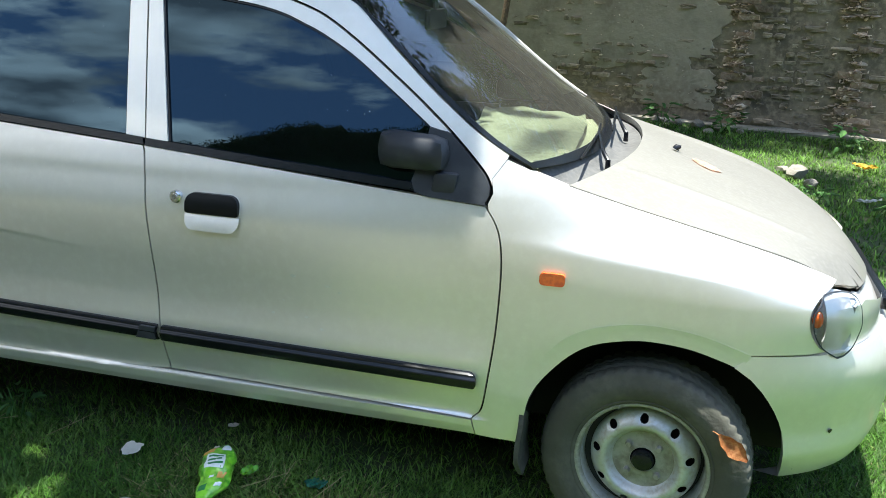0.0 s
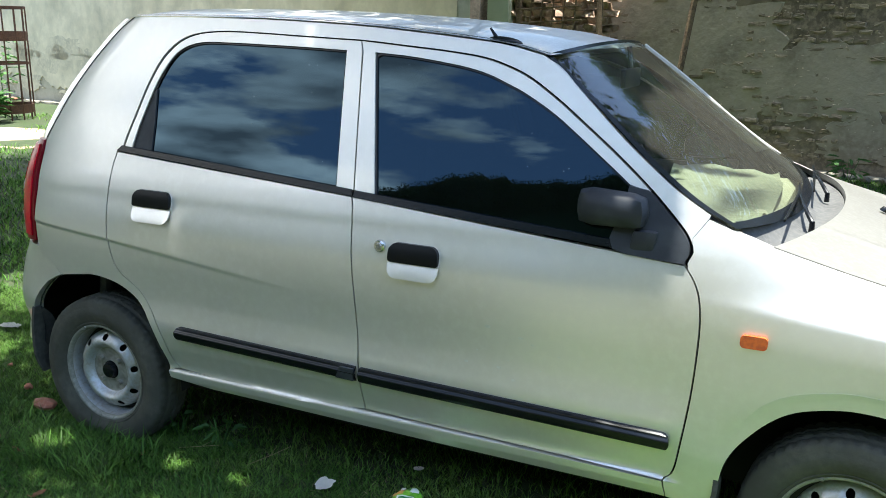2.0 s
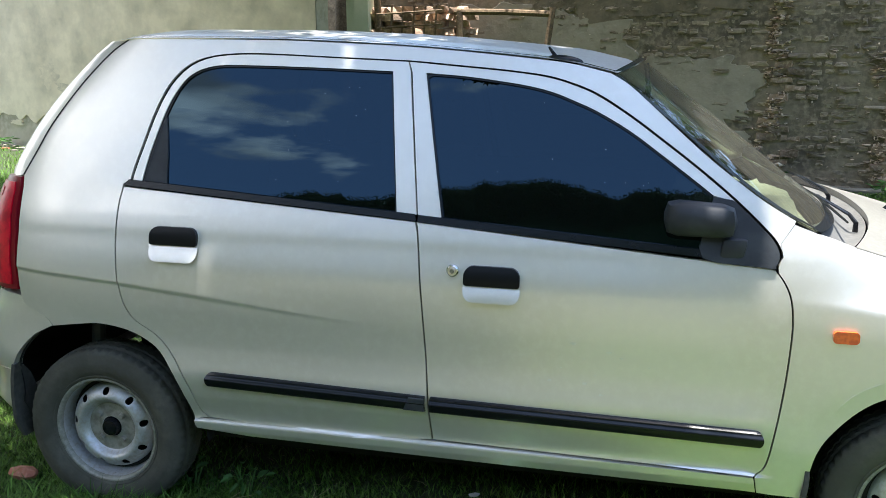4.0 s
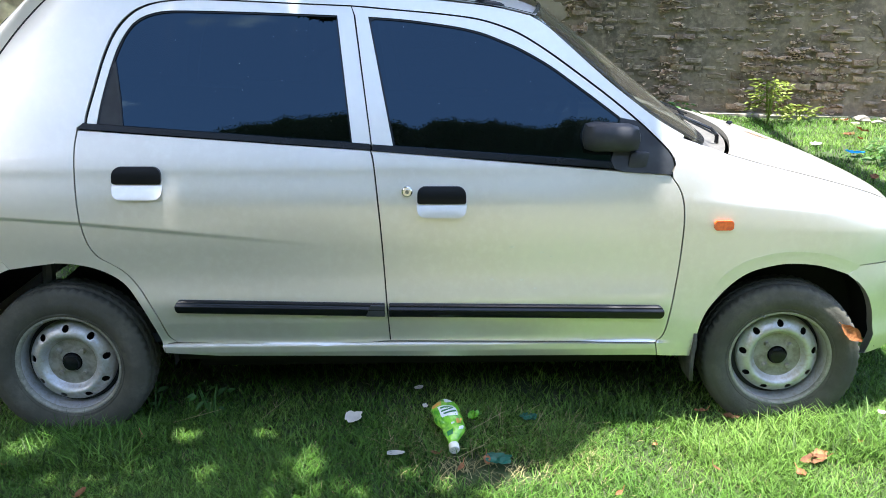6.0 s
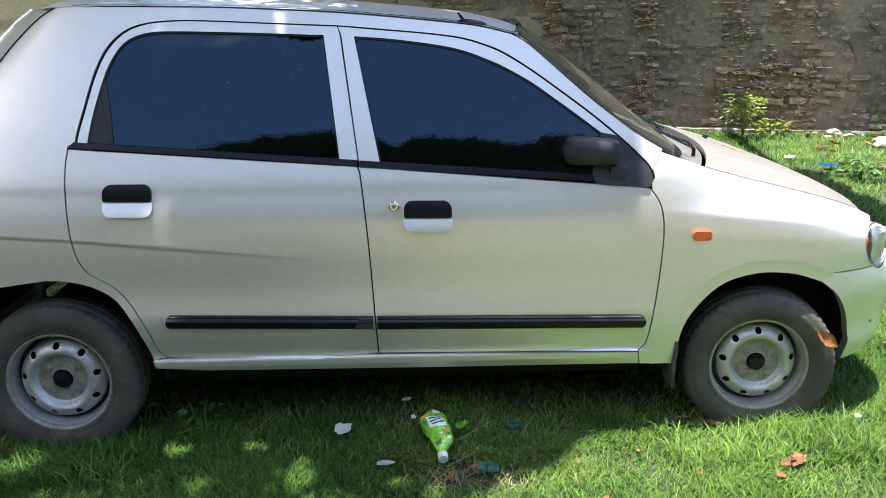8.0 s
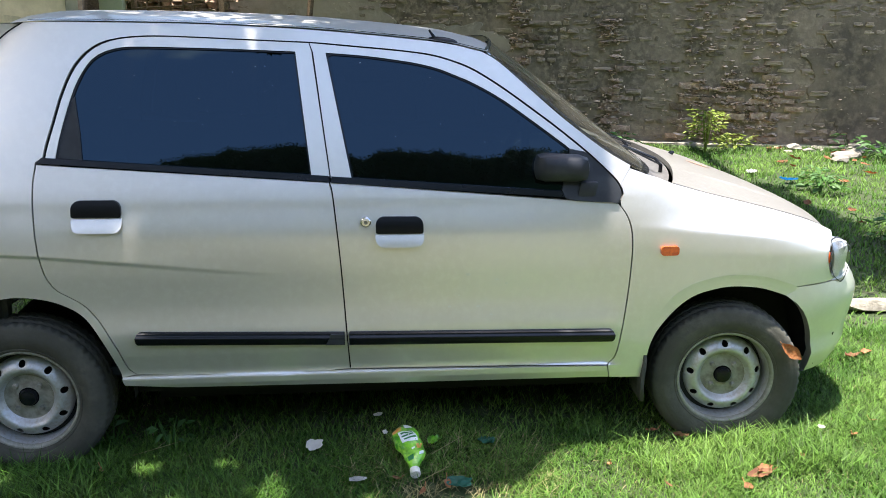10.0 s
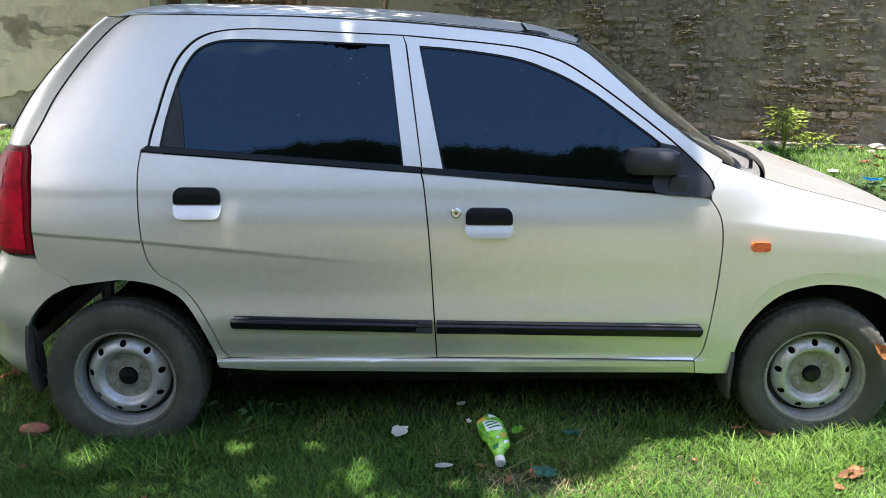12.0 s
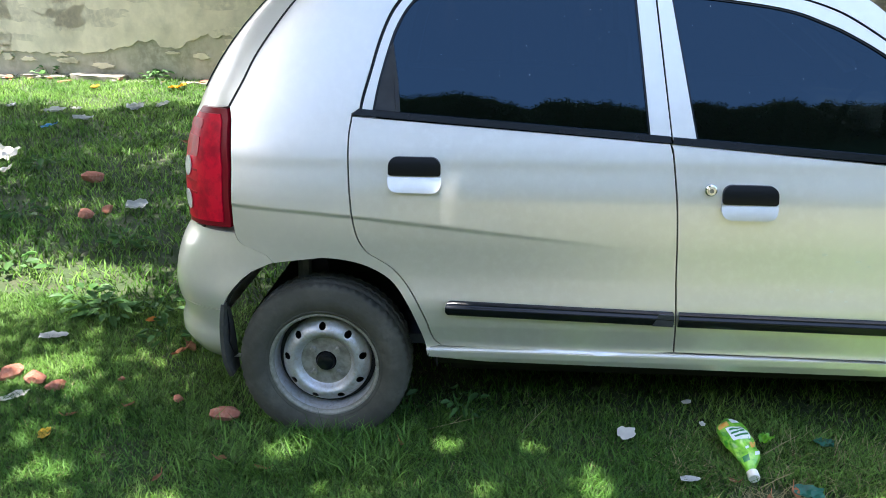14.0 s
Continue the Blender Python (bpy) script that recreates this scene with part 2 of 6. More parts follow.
def panel(name, outline, where, mat, parent, thick=0.018, step=0.05, label="", smooth=40.0, stepv=None, outward=False):
    """A sheet cut to an outline in (u, v), divided finely, laid on the surface where(u, v), with its rim turned in by thick."""
    bm = bmesh.new()
    pts = []
    for p in outline:
        if not pts or math.dist(p, pts[-1]) > 1e-4:
            pts.append(p)
    if math.dist(pts[0], pts[-1]) < 1e-4:
        pts.pop()
    bm.faces.new([bm.verts.new((u, 0, v)) for u, v in pts])
    us, vs = [p[0] for p in pts], [p[1] for p in pts]
    for axis, lo, hi in ((0, min(us), max(us)), (2, min(vs), max(vs))):
        n = max(1, int((hi - lo) / (stepv if axis and stepv else step)))
        for k in range(1, n):
            co, no = [0, 0, 0], [0, 0, 0]
            co[axis], no[axis] = lo + (hi - lo) * k / n, 1
            bmesh.ops.bisect_plane(bm, geom=bm.verts[:] + bm.edges[:] + bm.faces[:], plane_co=co, plane_no=no, dist=1e-5)
    bmesh.ops.triangulate(bm, faces=[f for f in bm.faces if len(f.verts) > 4])
    rim = [e for e in bm.edges if e.is_boundary]
    for v in bm.verts:
        v.co = where(v.co.x, v.co.z)
    if thick:
        made = bmesh.ops.extrude_edge_only(bm, edges=rim)["geom"]
        for v in (g for g in made if isinstance(g, bmesh.types.BMVert)):
            inward = Vector((-v.co.x * 0.15 if abs(v.co.x) > 1.4 else 0, -v.co.y, 0))
            v.co += inward.normalized() * thick
    bmesh.ops.recalc_face_normals(bm, faces=bm.faces[:])
    if outward:
        bm.normal_update()
        if sum(f.normal.dot(Vector((f.calc_center_median().x, f.calc_center_median().y, 0))) for f in bm.faces) < 0:
            bmesh.ops.reverse_faces(bm, faces=bm.faces[:])
    return part(name, bm, mat, parent, label, smooth)


def strip(name, outer, inner, where, mat, parent, thick=0.012, label=""):
    """A band between two lines of equally many points on a surface."""
    bm = bmesh.new()
    rows = []
    for a, b in zip(outer, inner):
        rows.append([bm.verts.new(where(a[0] + (b[0] - a[0]) * k / 3, a[1] + (b[1] - a[1]) * k / 3)) for k in range(4)])
    for r0, r1 in zip(rows, rows[1:]):
        for k in range(3):
            bm.faces.new((r0[k], r0[k + 1], r1[k + 1], r1[k]))
    made = bmesh.ops.extrude_edge_only(bm, edges=[e for e in bm.edges if e.is_boundary])["geom"]
    for v in (g for g in made if isinstance(g, bmesh.types.BMVert)):
        v.co.y -= math.copysign(thick, v.co.y)
    bmesh.ops.recalc_face_normals(bm, faces=bm.faces[:])
    return part(name, bm, mat, parent, label)


def resample(line, n):
    p = np.array(line, float)
    d = np.r_[0, np.cumsum(np.hypot(*np.diff(p, axis=0).T))]
    s = np.linspace(0, d[-1], n)
    return list(zip(np.interp(s, d, p[:, 0]), np.interp(s, d, p[:, 1])))


def revolve(bm, profile, axis_at, seg=48, side=-1, skip=None, ripple=None):
    """Turns a profile of (radius, y) about a line through axis_at along y. skip(ring, segment): leave a face out."""
    cx, cz = axis_at
    extra = ripple or (lambda i, k: 0.0)
    rings = [[bm.verts.new((cx + (r + extra(i, k)) * math.cos(2 * math.pi * k / seg), y, cz + (r + extra(i, k)) * math.sin(2 * math.pi * k / seg))) for k in range(seg)] for i, (r, y) in enumerate(profile)]
    for i, (r0, r1) in enumerate(zip(rings, rings[1:])):
        for k in range(seg):
            if skip and skip(i, k):
                continue
            bm.faces.new((r0[k], r0[(k + 1) % seg], r1[(k + 1) % seg], r1[k]))
    return rings

# ---------------------------------------------------------------- the car: its surfaces
half_width = table([.15, .22, .29, .315, .3385, .3435, .352, .365, .42, .505, .512, .522, .532, .541, .57, .62, .70, .78, .81, .84, .87, .90, .92, .94, 1.0, 1.1, 1.2, 1.3, 1.38, 1.47],
                   [.680, .690, .721, .733, .7365, .7290, .7268, .7275, .737, .7428, .7420, .7404, .7390, .7380, .7356, .7352, .737, .7352, .7328, .7288, .7235, .7165, .7115, .7050, .683, .6460, .6083, .5697, .5382, .5025])
nose_x = table([.18, .22, .27, .34, .42, .50, .55, .58, .66, .74, .80, .9, 1.0], [1.755, 1.773, 1.80, 1.818, 1.830, 1.824, 1.80, 1.772, 1.762, 1.735, 1.70, 1.65, 1.60])
tail_x = table([.20, .27, .34, .39, .45, .55, .62, .68, .80, .90, 1.0, 1.05, 1.12, 1.25, 1.36, 1.45, 1.49],
               [-1.63, -1.69, -1.722, -1.705, -1.72, -1.715, -1.69, -1.655, -1.65, -1.645, -1.625, -1.605, -1.57, -1.48, -1.375, -1.27, -1.20])
seam_z = table([.75, .95, 1.07, 1.21, 1.34, 1.47, 1.58, 1.7], [1.01, .950, .914, .878, .842, .800, .752, .68])
hood_z = table([.80, .95, 1.07, 1.20, 1.33, 1.45, 1.575, 1.68, 1.76, 1.80], [1.03, .993, .960, .922, .882, .840, .788, .730, .672, .632])


def plan(base, x, tip, n):
    """Half width where the plan rounds off from 0.9 m towards the tip."""
    a = min(max((abs(x) - 0.9) / (abs(tip) - 0.9), 0.0), 0.9999)
    return base * (1 - a ** n) ** (1 / n)


crest_z = table([.85, .99, 1.12, 1.305, 1.50, 1.62], [.806, .796, .786, .765, .723, .69])
crown = table([0, .05, .16, .34, .58, .68, .84, 1.0, 1.2], [0, .028, .155, .335, .540, .635, .800, 1.0, 1.35])
blunt = table([.2, .45, .60, .9], [3.0, 3.0, 3.6, 3.6])


def arch_dip(x, z):
    """How far the wing draws in towards the front wheel arch."""
    near = math.hypot(x - 1.185, z - .262) - 0.346
    if near < .042 and z > .40 and x > .8:
        return 0.0035 * (1 - max(near, 0) / .042) ** .8 * min(1, (z - .40) / .12)
    return 0.0


def shoulder(z):
    """The soft shoulder line of the doors: fullest at 0.805 m, drawing in towards the waist above."""
    if .56 < z <= .805:
        return .006 * (.5 - .5 * math.cos(math.pi * (z - .56) / .245))
    return .006 * (.5 + .5 * math.cos(math.pi * (z - .805) / .095)) if .805 < z < .90 else 0.0


def base_at(x, z):
    base = half_width(z) + shoulder(z) * min(max((.72 - x) / .32, 0), 1)
    if z < .42:
        base = float(np.interp(z, [.15, .22, .29, .315, .3380, .3415, .352, .365, .42], [.680, .690, .718, .7285, .7315, .7230, .7205, .7220, .737]))
    if x > .76 and .42 <= z < .70:
        base += (.7368 - base) * min(1, (x - .76) / .05)
    if x > 0.72 and z > 0.70:
        zc = crest_z(x)
        if z < zc:
            arc = .737 - .007 * ((z - .70) / (zc - .70)) ** 2 if zc > .70 else .730
        else:
            arc = .730 - .075 * crown(min((z - zc) / max(seam_z(x) - zc, .04), 1.2))
        w = min(max((x - 0.74) / 0.36, 0), 1)
        w = w * w * (3 - 2 * w)
        base = base * (1 - w) + arc * w
    if x > .74 and z < .42:
        base += (half_width(.42) - .012 * (.42 - z) / .12 - base) * min(1, (x - .74) / .05)
    base -= arch_dip(x, z)
    return base


def fold(x):
    """Height of the crease that runs from the tail lamp into the rear door."""
    return float(np.interp(x, [-1.45, -1.25, -1.07, -.35], [.785, .775, .7615, .687]))


def crease(x, z):
    """How far the sheet stands out above the crease, fading towards the front."""
    if not -1.44 < x < -.33:
        return 0.0
    deep, under = float(np.interp(x, [-1.44, -1.07, -.50, -.33], [.0046, .0046, .0016, 0])), fold(x) - z
    return deep * (max(0.0, 1 - under / .009) if under > 0 else max(0.0, 1 + under / .06) ** 1.5)


def flank(x, z):
    base = base_at(x, z) + crease(x, z)
    return plan(base, x, nose_x(z), blunt(z)) if x > 0 else plan(base, x, tail_x(z), 5.0)


def side(sgn, off=0.0):
    return lambda x, z: Vector((x, sgn * (flank(x, z) + off), z))


def wrap(sgn, front, off=0.0):
    """The rounded end, by turn a (0: flank, 1: centre line) and height."""
    tip = nose_x if front else tail_x

    def at(a, z):
        n = blunt(z) if front else 5.0
        t = a * math.pi / 2
        b = half_width(min(z, 1.47))
        x = 0.9 + (abs(tip(z)) + off - 0.9) * math.sin(t) ** (2 / n)
        if front and z > 0.66:
            b = base_at(x, z)
        return Vector((x if front else -x, sgn * (b + off) * max(math.cos(t), 0) ** (2 / n), z))
    return at


def turn(x, z, front):
    """The turn at which the rounded end is x metres along."""
    n, tip = (blunt(z), nose_x) if front else (5.0, tail_x)
    a = min(max((abs(x) - 0.9) / (abs(tip(z)) - 0.9), 0), 1)
    return math.asin(a ** (n / 2)) * 2 / math.pi


def rounded(x0, x1, z0, z1, r, slope=0.0, n=5):
    """A rectangle with rounded corners; slope: rise per metre of x."""
    out = []
    for cx, cz, a0 in ((x1 - r, z1 - r, 0), (x0 + r, z1 - r, 90), (x0 + r, z0 + r, 180), (x1 - r, z0 + r, 270)):
        for k in range(n + 1):
            a = radians(a0 + 90 * k / n)
            x = cx + r * math.cos(a)
            out.append((x, cz + r * math.sin(a) + slope * (x - x0)))
    return out


def bar(x0, x1, z0, z1, r0, r1):
    """A strip whose two ends are rounded differently."""
    out = []
    for cx, cz, r, a0 in ((x1 - r1, z1 - r1, r1, 0), (x0 + r0, z1 - r0, r0, 90), (x0 + r0, z0 + r0, r0, 180), (x1 - r1, z0 + r1, r1, 270)):
        out += [(cx + r * math.cos(radians(a0 + 18 * k)), cz + r * math.sin(radians(a0 + 18 * k))) for k in range(6)]
    return out


def grip(x0, x1, z0, z1, slope):
    """A pull with round upper corners and a nearly straight lower edge."""
    out = []
    for cx, cz, r, a0 in ((x1 - .026, z1 - .026, .026, 0), (x0 + .026, z1 - .026, .026, 90), (x0 + .007, z0 + .007, .007, 180), (x1 - .007, z0 + .007, .007, 270)):
        for k in range(7):
            a = radians(a0 + 15 * k)
            out.append((cx + r * math.cos(a), cz + r * math.sin(a) + slope * (cx + r * math.cos(a) - x0)))
    return out


rub = table([-1.0, -.85, -.55, 0, .30, .42, .62, .80, 1.0], [.004, .012, .0165, .0195, .0205, .018, .0135, .0125, .004])


def rubbing(v):
    """Height of the rubbing strip over the door: a sloping face under a narrow upper ledge."""
    return rub(min(max(v, -1), 1))


car = thing("car", "small silver five-door hatchback with tinted windows parked on grass", "car")

# outlines of the flank, seen from the side
REAR_ARCH = spline([(-1.490, .440), (-1.465, .490), (-1.420, .543), (-1.372, .580), (-1.308, .607), (-1.235, .622), (-1.165, .627), (-1.097, .622), (-1.028, .604),
                    (-.962, .565), (-.918, .505), (-.887, .438), (-.864, .370), (-.852, .315)], 4)
FRONT_ARCH = spline([(.876, .285), (.885, .375), (.899, .430), (.930, .482), (.985, .543), (1.041, .580), (1.115, .600), (1.175, .605), (1.255, .597), (1.320, .578),
                     (1.380, .552), (1.432, .506), (1.475, .440), (1.503, .370), (1.513, .290), (1.513, .237)], 4)
REAR_SEAM = spline([(-1.070, 1.034), (-1.078, .982), (-1.078, .895), (-1.072, .805), (-1.064, .731), (-1.051, .684), (-1.027, .648), (-.992, .625), (-.956, .601),
                    (-.922, .563), (-.889, .510), (-.857, .440), (-.836, .376), (-.812, .351)], 4)
B_SEAM = spline([(-.170, .970), (-.161, .932), (-.143, .751), (-.129, .519), (-.119, .350)], 5)
FRONT_SEAM = spline([(.750, .338), (.774, .368), (.789, .457), (.803, .577), (.810, .693), (.810, .769), (.802, .824), (.786, .861), (.763, .892)], 4)
REAR_TOP = spline([(-1.045, 1.045), (-1.038, 1.085), (-1.018, 1.155), (-.993, 1.242), (-.964, 1.312), (-.932, 1.356), (-.896, 1.386), (-.851, 1.405), (-.800, 1.414),
                   (-.714, 1.418), (-.585, 1.414), (-.438, 1.407), (-.232, 1.398)], 4)
FRONT_TOP = spline([(-.224, 1.398), (-.069, 1.384), (.023, 1.376), (.105, 1.367), (.165, 1.358), (.225, 1.342), (.299, 1.313), (.390, 1.258), (.481, 1.194), (.571, 1.128),
                    (.661, 1.056), (.735, .988), (.764, .955), (.774, .925), (.763, .897)], 4)
REAR_GLASS = spline([(-1.012, 1.050), (-.999, 1.120), (-.974, 1.212), (-.949, 1.282), (-.913, 1.340), (-.877, 1.367), (-.832, 1.381), (-.768, 1.386), (-.584, 1.382), (-.437, 1.377), (-.272, 1.370)], 4)
FRONT_GLASS = spline([(-.176, 1.366), (-.069, 1.358), (.023, 1.347), (.115, 1.333), (.185, 1.316), (.243, 1.294), (.300, 1.270), (.389, 1.221), (.480, 1.158), (.570, 1.093), (.606, 1.066)], 4)
GUTTER = spline([(-1.120, 1.460), (-.990, 1.461), (-.807, 1.459), (-.623, 1.456), (-.512, 1.452), (-.254, 1.439), (-.069, 1.424), (.115, 1.406), (.226, 1.392), (.330, 1.368)], 4)
SCREEN_EDGE = spline([(.330, 1.368), (.385, 1.335), (.480, 1.253), (.576, 1.170), (.660, 1.105), (.732, 1.054), (.806, 1.011)], 4)
GAP = 0.0023


def belt(x):
    return 1.047 - 0.0735 * (x + 1.06)


def shift(line, dx, dz):
    return [(x + dx, z + dz) for x, z in line]


# ---------------------------------------------------------------- the car: flanks
for sgn in (-1, 1):
    on = side(sgn)
    # rear door
    fine = .005 if sgn < 0 else .03
    level = lambda x: fold(x) - .76
    along = lambda x, v: on(x, v + level(x))
    rim_line = [(x + GAP, z) for x, z in REAR_SEAM] + resample([(x - GAP, z) for x, z in B_SEAM[::-1]], 24) + resample([(-.172, .970), (-1.068, 1.034)], 40)[1:-1]
    door = panel("rear_door", [(x, z - level(x)) for x, z in rim_line], along, PAINT, car, step=0.04, stepv=fine)
    inner = resample(REAR_GLASS, 40) + resample([(-.272, 1.370), (-.226, .992)], 17)[1:]
    outer = resample(shift(REAR_TOP, GAP, -GAP), 40) + resample([(-.2245, 1.395), (-.1695, .990)], 17)[1:]
    strip("window_frame", outer, inner, on, PAINT, door)
    pane = side(sgn, -0.010)
    panel("window_pane", resample(REAR_GLASS, 34) + [(-.226, .975), (-.60, .998), (-.935, 1.022), (-1.0, 1.03)], pane, TINT, door, thick=0.0, step=0.06, smooth=60)
    strip("quarter_divider", [(-.966, 1.222), (-.951, 1.13), (-.944, 1.046)], [(-.957, 1.236), (-.940, 1.13), (-.932, 1.046)], side(sgn, -0.004), MATT, door)
    panel("quarter_pane", [(-1.014, 1.046), (-.945, 1.046), (-.952, 1.13), (-.962, 1.215), (-.972, 1.216), (-.998, 1.120)], side(sgn, -0.007), MATT, door, thick=0.002, step=0.05, label="dark grey blanked quarter pane")
    strip("window_seal", resample(REAR_GLASS + [(-.226, .992)], 60), resample([(x + .006, z - .002) for x, z in REAR_GLASS[:14]] + [(x + .002, z - .006) for x, z in REAR_GLASS[14:]] + [(-.277, 1.363), (-.231, .992)], 60), side(sgn, -0.005), TRIM, door, thick=0.006)
    strip("waist_strip", [(x, belt(x) + .010) for x in np.linspace(-1.052, -.174, 24)], [(x, belt(x) - .007) for x in np.linspace(-1.068, -.168, 24)], side(sgn, 0.005), TRIM, door)
    panel("side_moulding", bar(-.797, -.1335, .460, .506, .019, .003), lambda x, v: side(sgn, rubbing((v - .483) / .023))(x, v - .027 * (x + .797)), TRIM, door, thick=0.010, step=.02, stepv=.0024 if sgn < 0 else .02)
    panel("moulding_end", [(-.194, .4495), (-.1345, .4480), (-.1345, .4850), (-.178, .4862)], side(sgn, 0.0212), MATT, door, thick=0.008, step=0.03)
    panel("handle_cup", rounded(-.963, -.810, .832, .931, .028, -.006), lambda x, z: side(sgn, .002 + .012 * min(1, max(0, (.887 - z) / .050)))(x, z), PAINT, door, thick=0.004, step=0.012)
    panel("door_handle", grip(-.9615, -.8115, .879, .930, -.006), lambda x, z: side(sgn, .007 + .008 * math.sqrt(max(0, 1 - ((z - .904) / .032) ** 2)))(x, z), HANDLE, door, thick=0.012, step=0.008)
    # front door
    door = panel("front_door", [(x + GAP, z) for x, z in B_SEAM] + [(x - GAP, z) for x, z in FRONT_SEAM], on, PAINT, car, step=0.04, stepv=.006 if sgn < 0 else .04)
    outer = resample([(-.164, .980), (-.219, 1.395)], 16)[:-1] + resample(shift(FRONT_TOP[:41], -GAP, -GAP), 44)
    inner = resample([(-.100, .983), (-.176, 1.366)], 16)[:-1] + resample(FRONT_GLASS, 44)
    strip("window_frame", outer, inner, on, PAINT, door)
    panel("window_pane", resample(FRONT_GLASS, 34) + [(.70, .97), (.758, .905), (.3, .945), (-.10, .975)], pane, TINT, door, thick=0.0, step=0.06)
    strip("window_seal", resample([(-.100, .983), (-.176, 1.366)] + FRONT_GLASS[1:], 60), resample([(-.094, .983), (-.170, 1.359)] + [(x - .002, z - .006) for x, z in FRONT_GLASS[2:]], 60), side(sgn, -0.005), TRIM, door, thick=0.006)
    strip("waist_strip", [(x, belt(x) + .009) for x in np.linspace(-.164, .640, 24)], [(x, belt(x) - .0095) for x in np.linspace(-.164, .640, 24)], side(sgn, 0.005), TRIM, door)
    panel("side_moulding", bar(-.1195, .763, .440, .488, .003, .021), lambda x, v: side(sgn, rubbing((v - .464) / .024))(x, v - .018 * (x + .112)), TRIM, door, thick=0.010, step=.02, stepv=.0024 if sgn < 0 else .02)
    panel("handle_cup", rounded(-.028, .126, .772, .868, .028, -.010), lambda x, z: side(sgn, .002 + .016 * min(1, max(0, (.826 - z) / .050)))(x, z), PAINT, door, thick=0.004, step=0.012)
    panel("door_handle", grip(-.0265, .1245, .815, .867, -.010), lambda x, z: side(sgn, .007 + .008 * math.sqrt(max(0, 1 - ((z - .840) / .033) ** 2)))(x, z), HANDLE, door, thick=0.012, step=0.008)
    bm = bmesh.new()
    revolve(bm, [(.0001, sgn * .745), (.009, sgn * .745), (.010, sgn * .742), (.013, sgn * .742), (.0165, sgn * .739), (.017, sgn * .728)], (-.058, .851), 20)
    lock = part("door_lock", bm, CHROME, door)
    bm = bmesh.new()
    revolve(bm, [(.0001, sgn * .7462), (.0062, sgn * .7462), (.0065, sgn * .744)], (-.058, .851), 14)
    part("key_slot", bm, RUSTY, lock)
    # mirror on its triangular foot
    foot = panel("mirror_foot", resample([(.606, 1.064)] + [(x - .004, z) for x, z in FRONT_TOP[40:]] + [(.763, .897), (.62, .905), (.585, .915), (.575, .94), (.60, 1.02)], 60), side(sgn, 0.006), MATT, door, thick=0.014, step=0.04)
    mirror = bmesh.new()
    box(mirror, .486, .664, .655, .742, .960, 1.054, 0.036)
    for v in mirror.verts:
        k = (v.co.x - .486) / .178
        v.co.z += 0.010 * (0.5 - k) + (0.010 * k if v.co.z < 1.0 else 0)
        v.co.y = sgn * (v.co.y - 0.012 * (1 - k))
    bmesh.ops.recalc_face_normals(mirror, faces=mirror.faces[:])
    part("mirror_housing", mirror, MATT, door, "matt dark grey plastic mirror folded against the window", 60)
    bm = bmesh.new()
    box(bm, .628, .690, .655, .720, .915, .966, 0.012)
    for v in bm.verts:
        v.co.y *= sgn
        v.co.x += (v.co.z - .94) * 0.2
    bmesh.ops.recalc_face_normals(bm, faces=bm.faces[:])
    part("mirror_arm", bm, MATT, door)

    # quarter panel with C pillar
    edge_in = [(x - .002 - .004 * min(1, (29 - k) / 9), z + .003) for k, (x, z) in enumerate(REAR_TOP[:30])]
    quarter = (spline([(-1.440, 1.053), (-1.399, 1.125), (-1.355, 1.208), (-1.265, 1.330), (-1.180, 1.418), (-1.120, 1.459)], 5) + GUTTER[1:9]
               + [(-.862, 1.4055)] + edge_in[26:0:-1] + [(-1.072, 1.043)] + [(x - GAP, z) for x, z in REAR_SEAM[1:]] + [(-.845, .345), (-.852, .318)] + REAR_ARCH[::-1][1:29]
               + spline([(-1.310, .606), (-1.328, .627), (-1.353, .639), (-1.405, .659), (-1.423, .685), (-1.429, .722)], 4) + [(-1.427, .88), (-1.432, 1.02)])
    panel("quarter_panel", [(x, z - level(x)) for x, z in quarter], along, PAINT, car, step=0.04, stepv=fine)
    hatch = spline([(-1.440, 1.053), (-1.399, 1.125), (-1.355, 1.208), (-1.265, 1.330), (-1.180, 1.418), (-1.120, 1.459)], 5)
    strip("hatch_seal", [(x - .006, z + .001) for x, z in hatch], [(x + .001, z) for x, z in hatch], side(sgn, .0012), DARK, car, thick=0.004)
    strip("door_seal", edge_in, REAR_TOP[:30], side(sgn, -0.012), TRIM, car, thick=0.01)
    # roof rail and A pillar
    rail = GUTTER[8:] + SCREEN_EDGE[1:] + [(.803, 1.003), (.772, .957)] + [(x + GAP, z + GAP) for x, z in FRONT_TOP[50:0:-1]] + [(x, z + GAP) for x, z in REAR_TOP[:28:-1]] + [(-.862, 1.4055)]
    panel("roof_rail", rail, on, PAINT, car, step=0.04)
    # front wing
    wing = ([(x + GAP, z) for x, z in FRONT_SEAM[:-1]] + [(.768, .899), (.779, .925), (.7725, .956), (.804, 1.0015), (.857, .982), (.905, .966)]
            + [(x, seam_z(x) - .002) for x in np.linspace(.955, 1.585, 20)] + spline([(1.572, .738), (1.535, .718), (1.522, .690), (1.528, .650), (1.550, .612), (1.570, .597)], 5)
            + [(1.53, .593), (1.455, .593), (1.402, .591), (1.379, .560)] + FRONT_ARCH[::-1][21:] + [(.760, .288), (.752, .331)])
    dip = lambda x: crest_z(min(max(x, .85), 1.60)) - .78
    panel("front_wing", [(x, z - dip(x)) for x, z in wing], lambda x, v: on(x, v + dip(x)), PAINT, car, step=0.024, stepv=0.008)
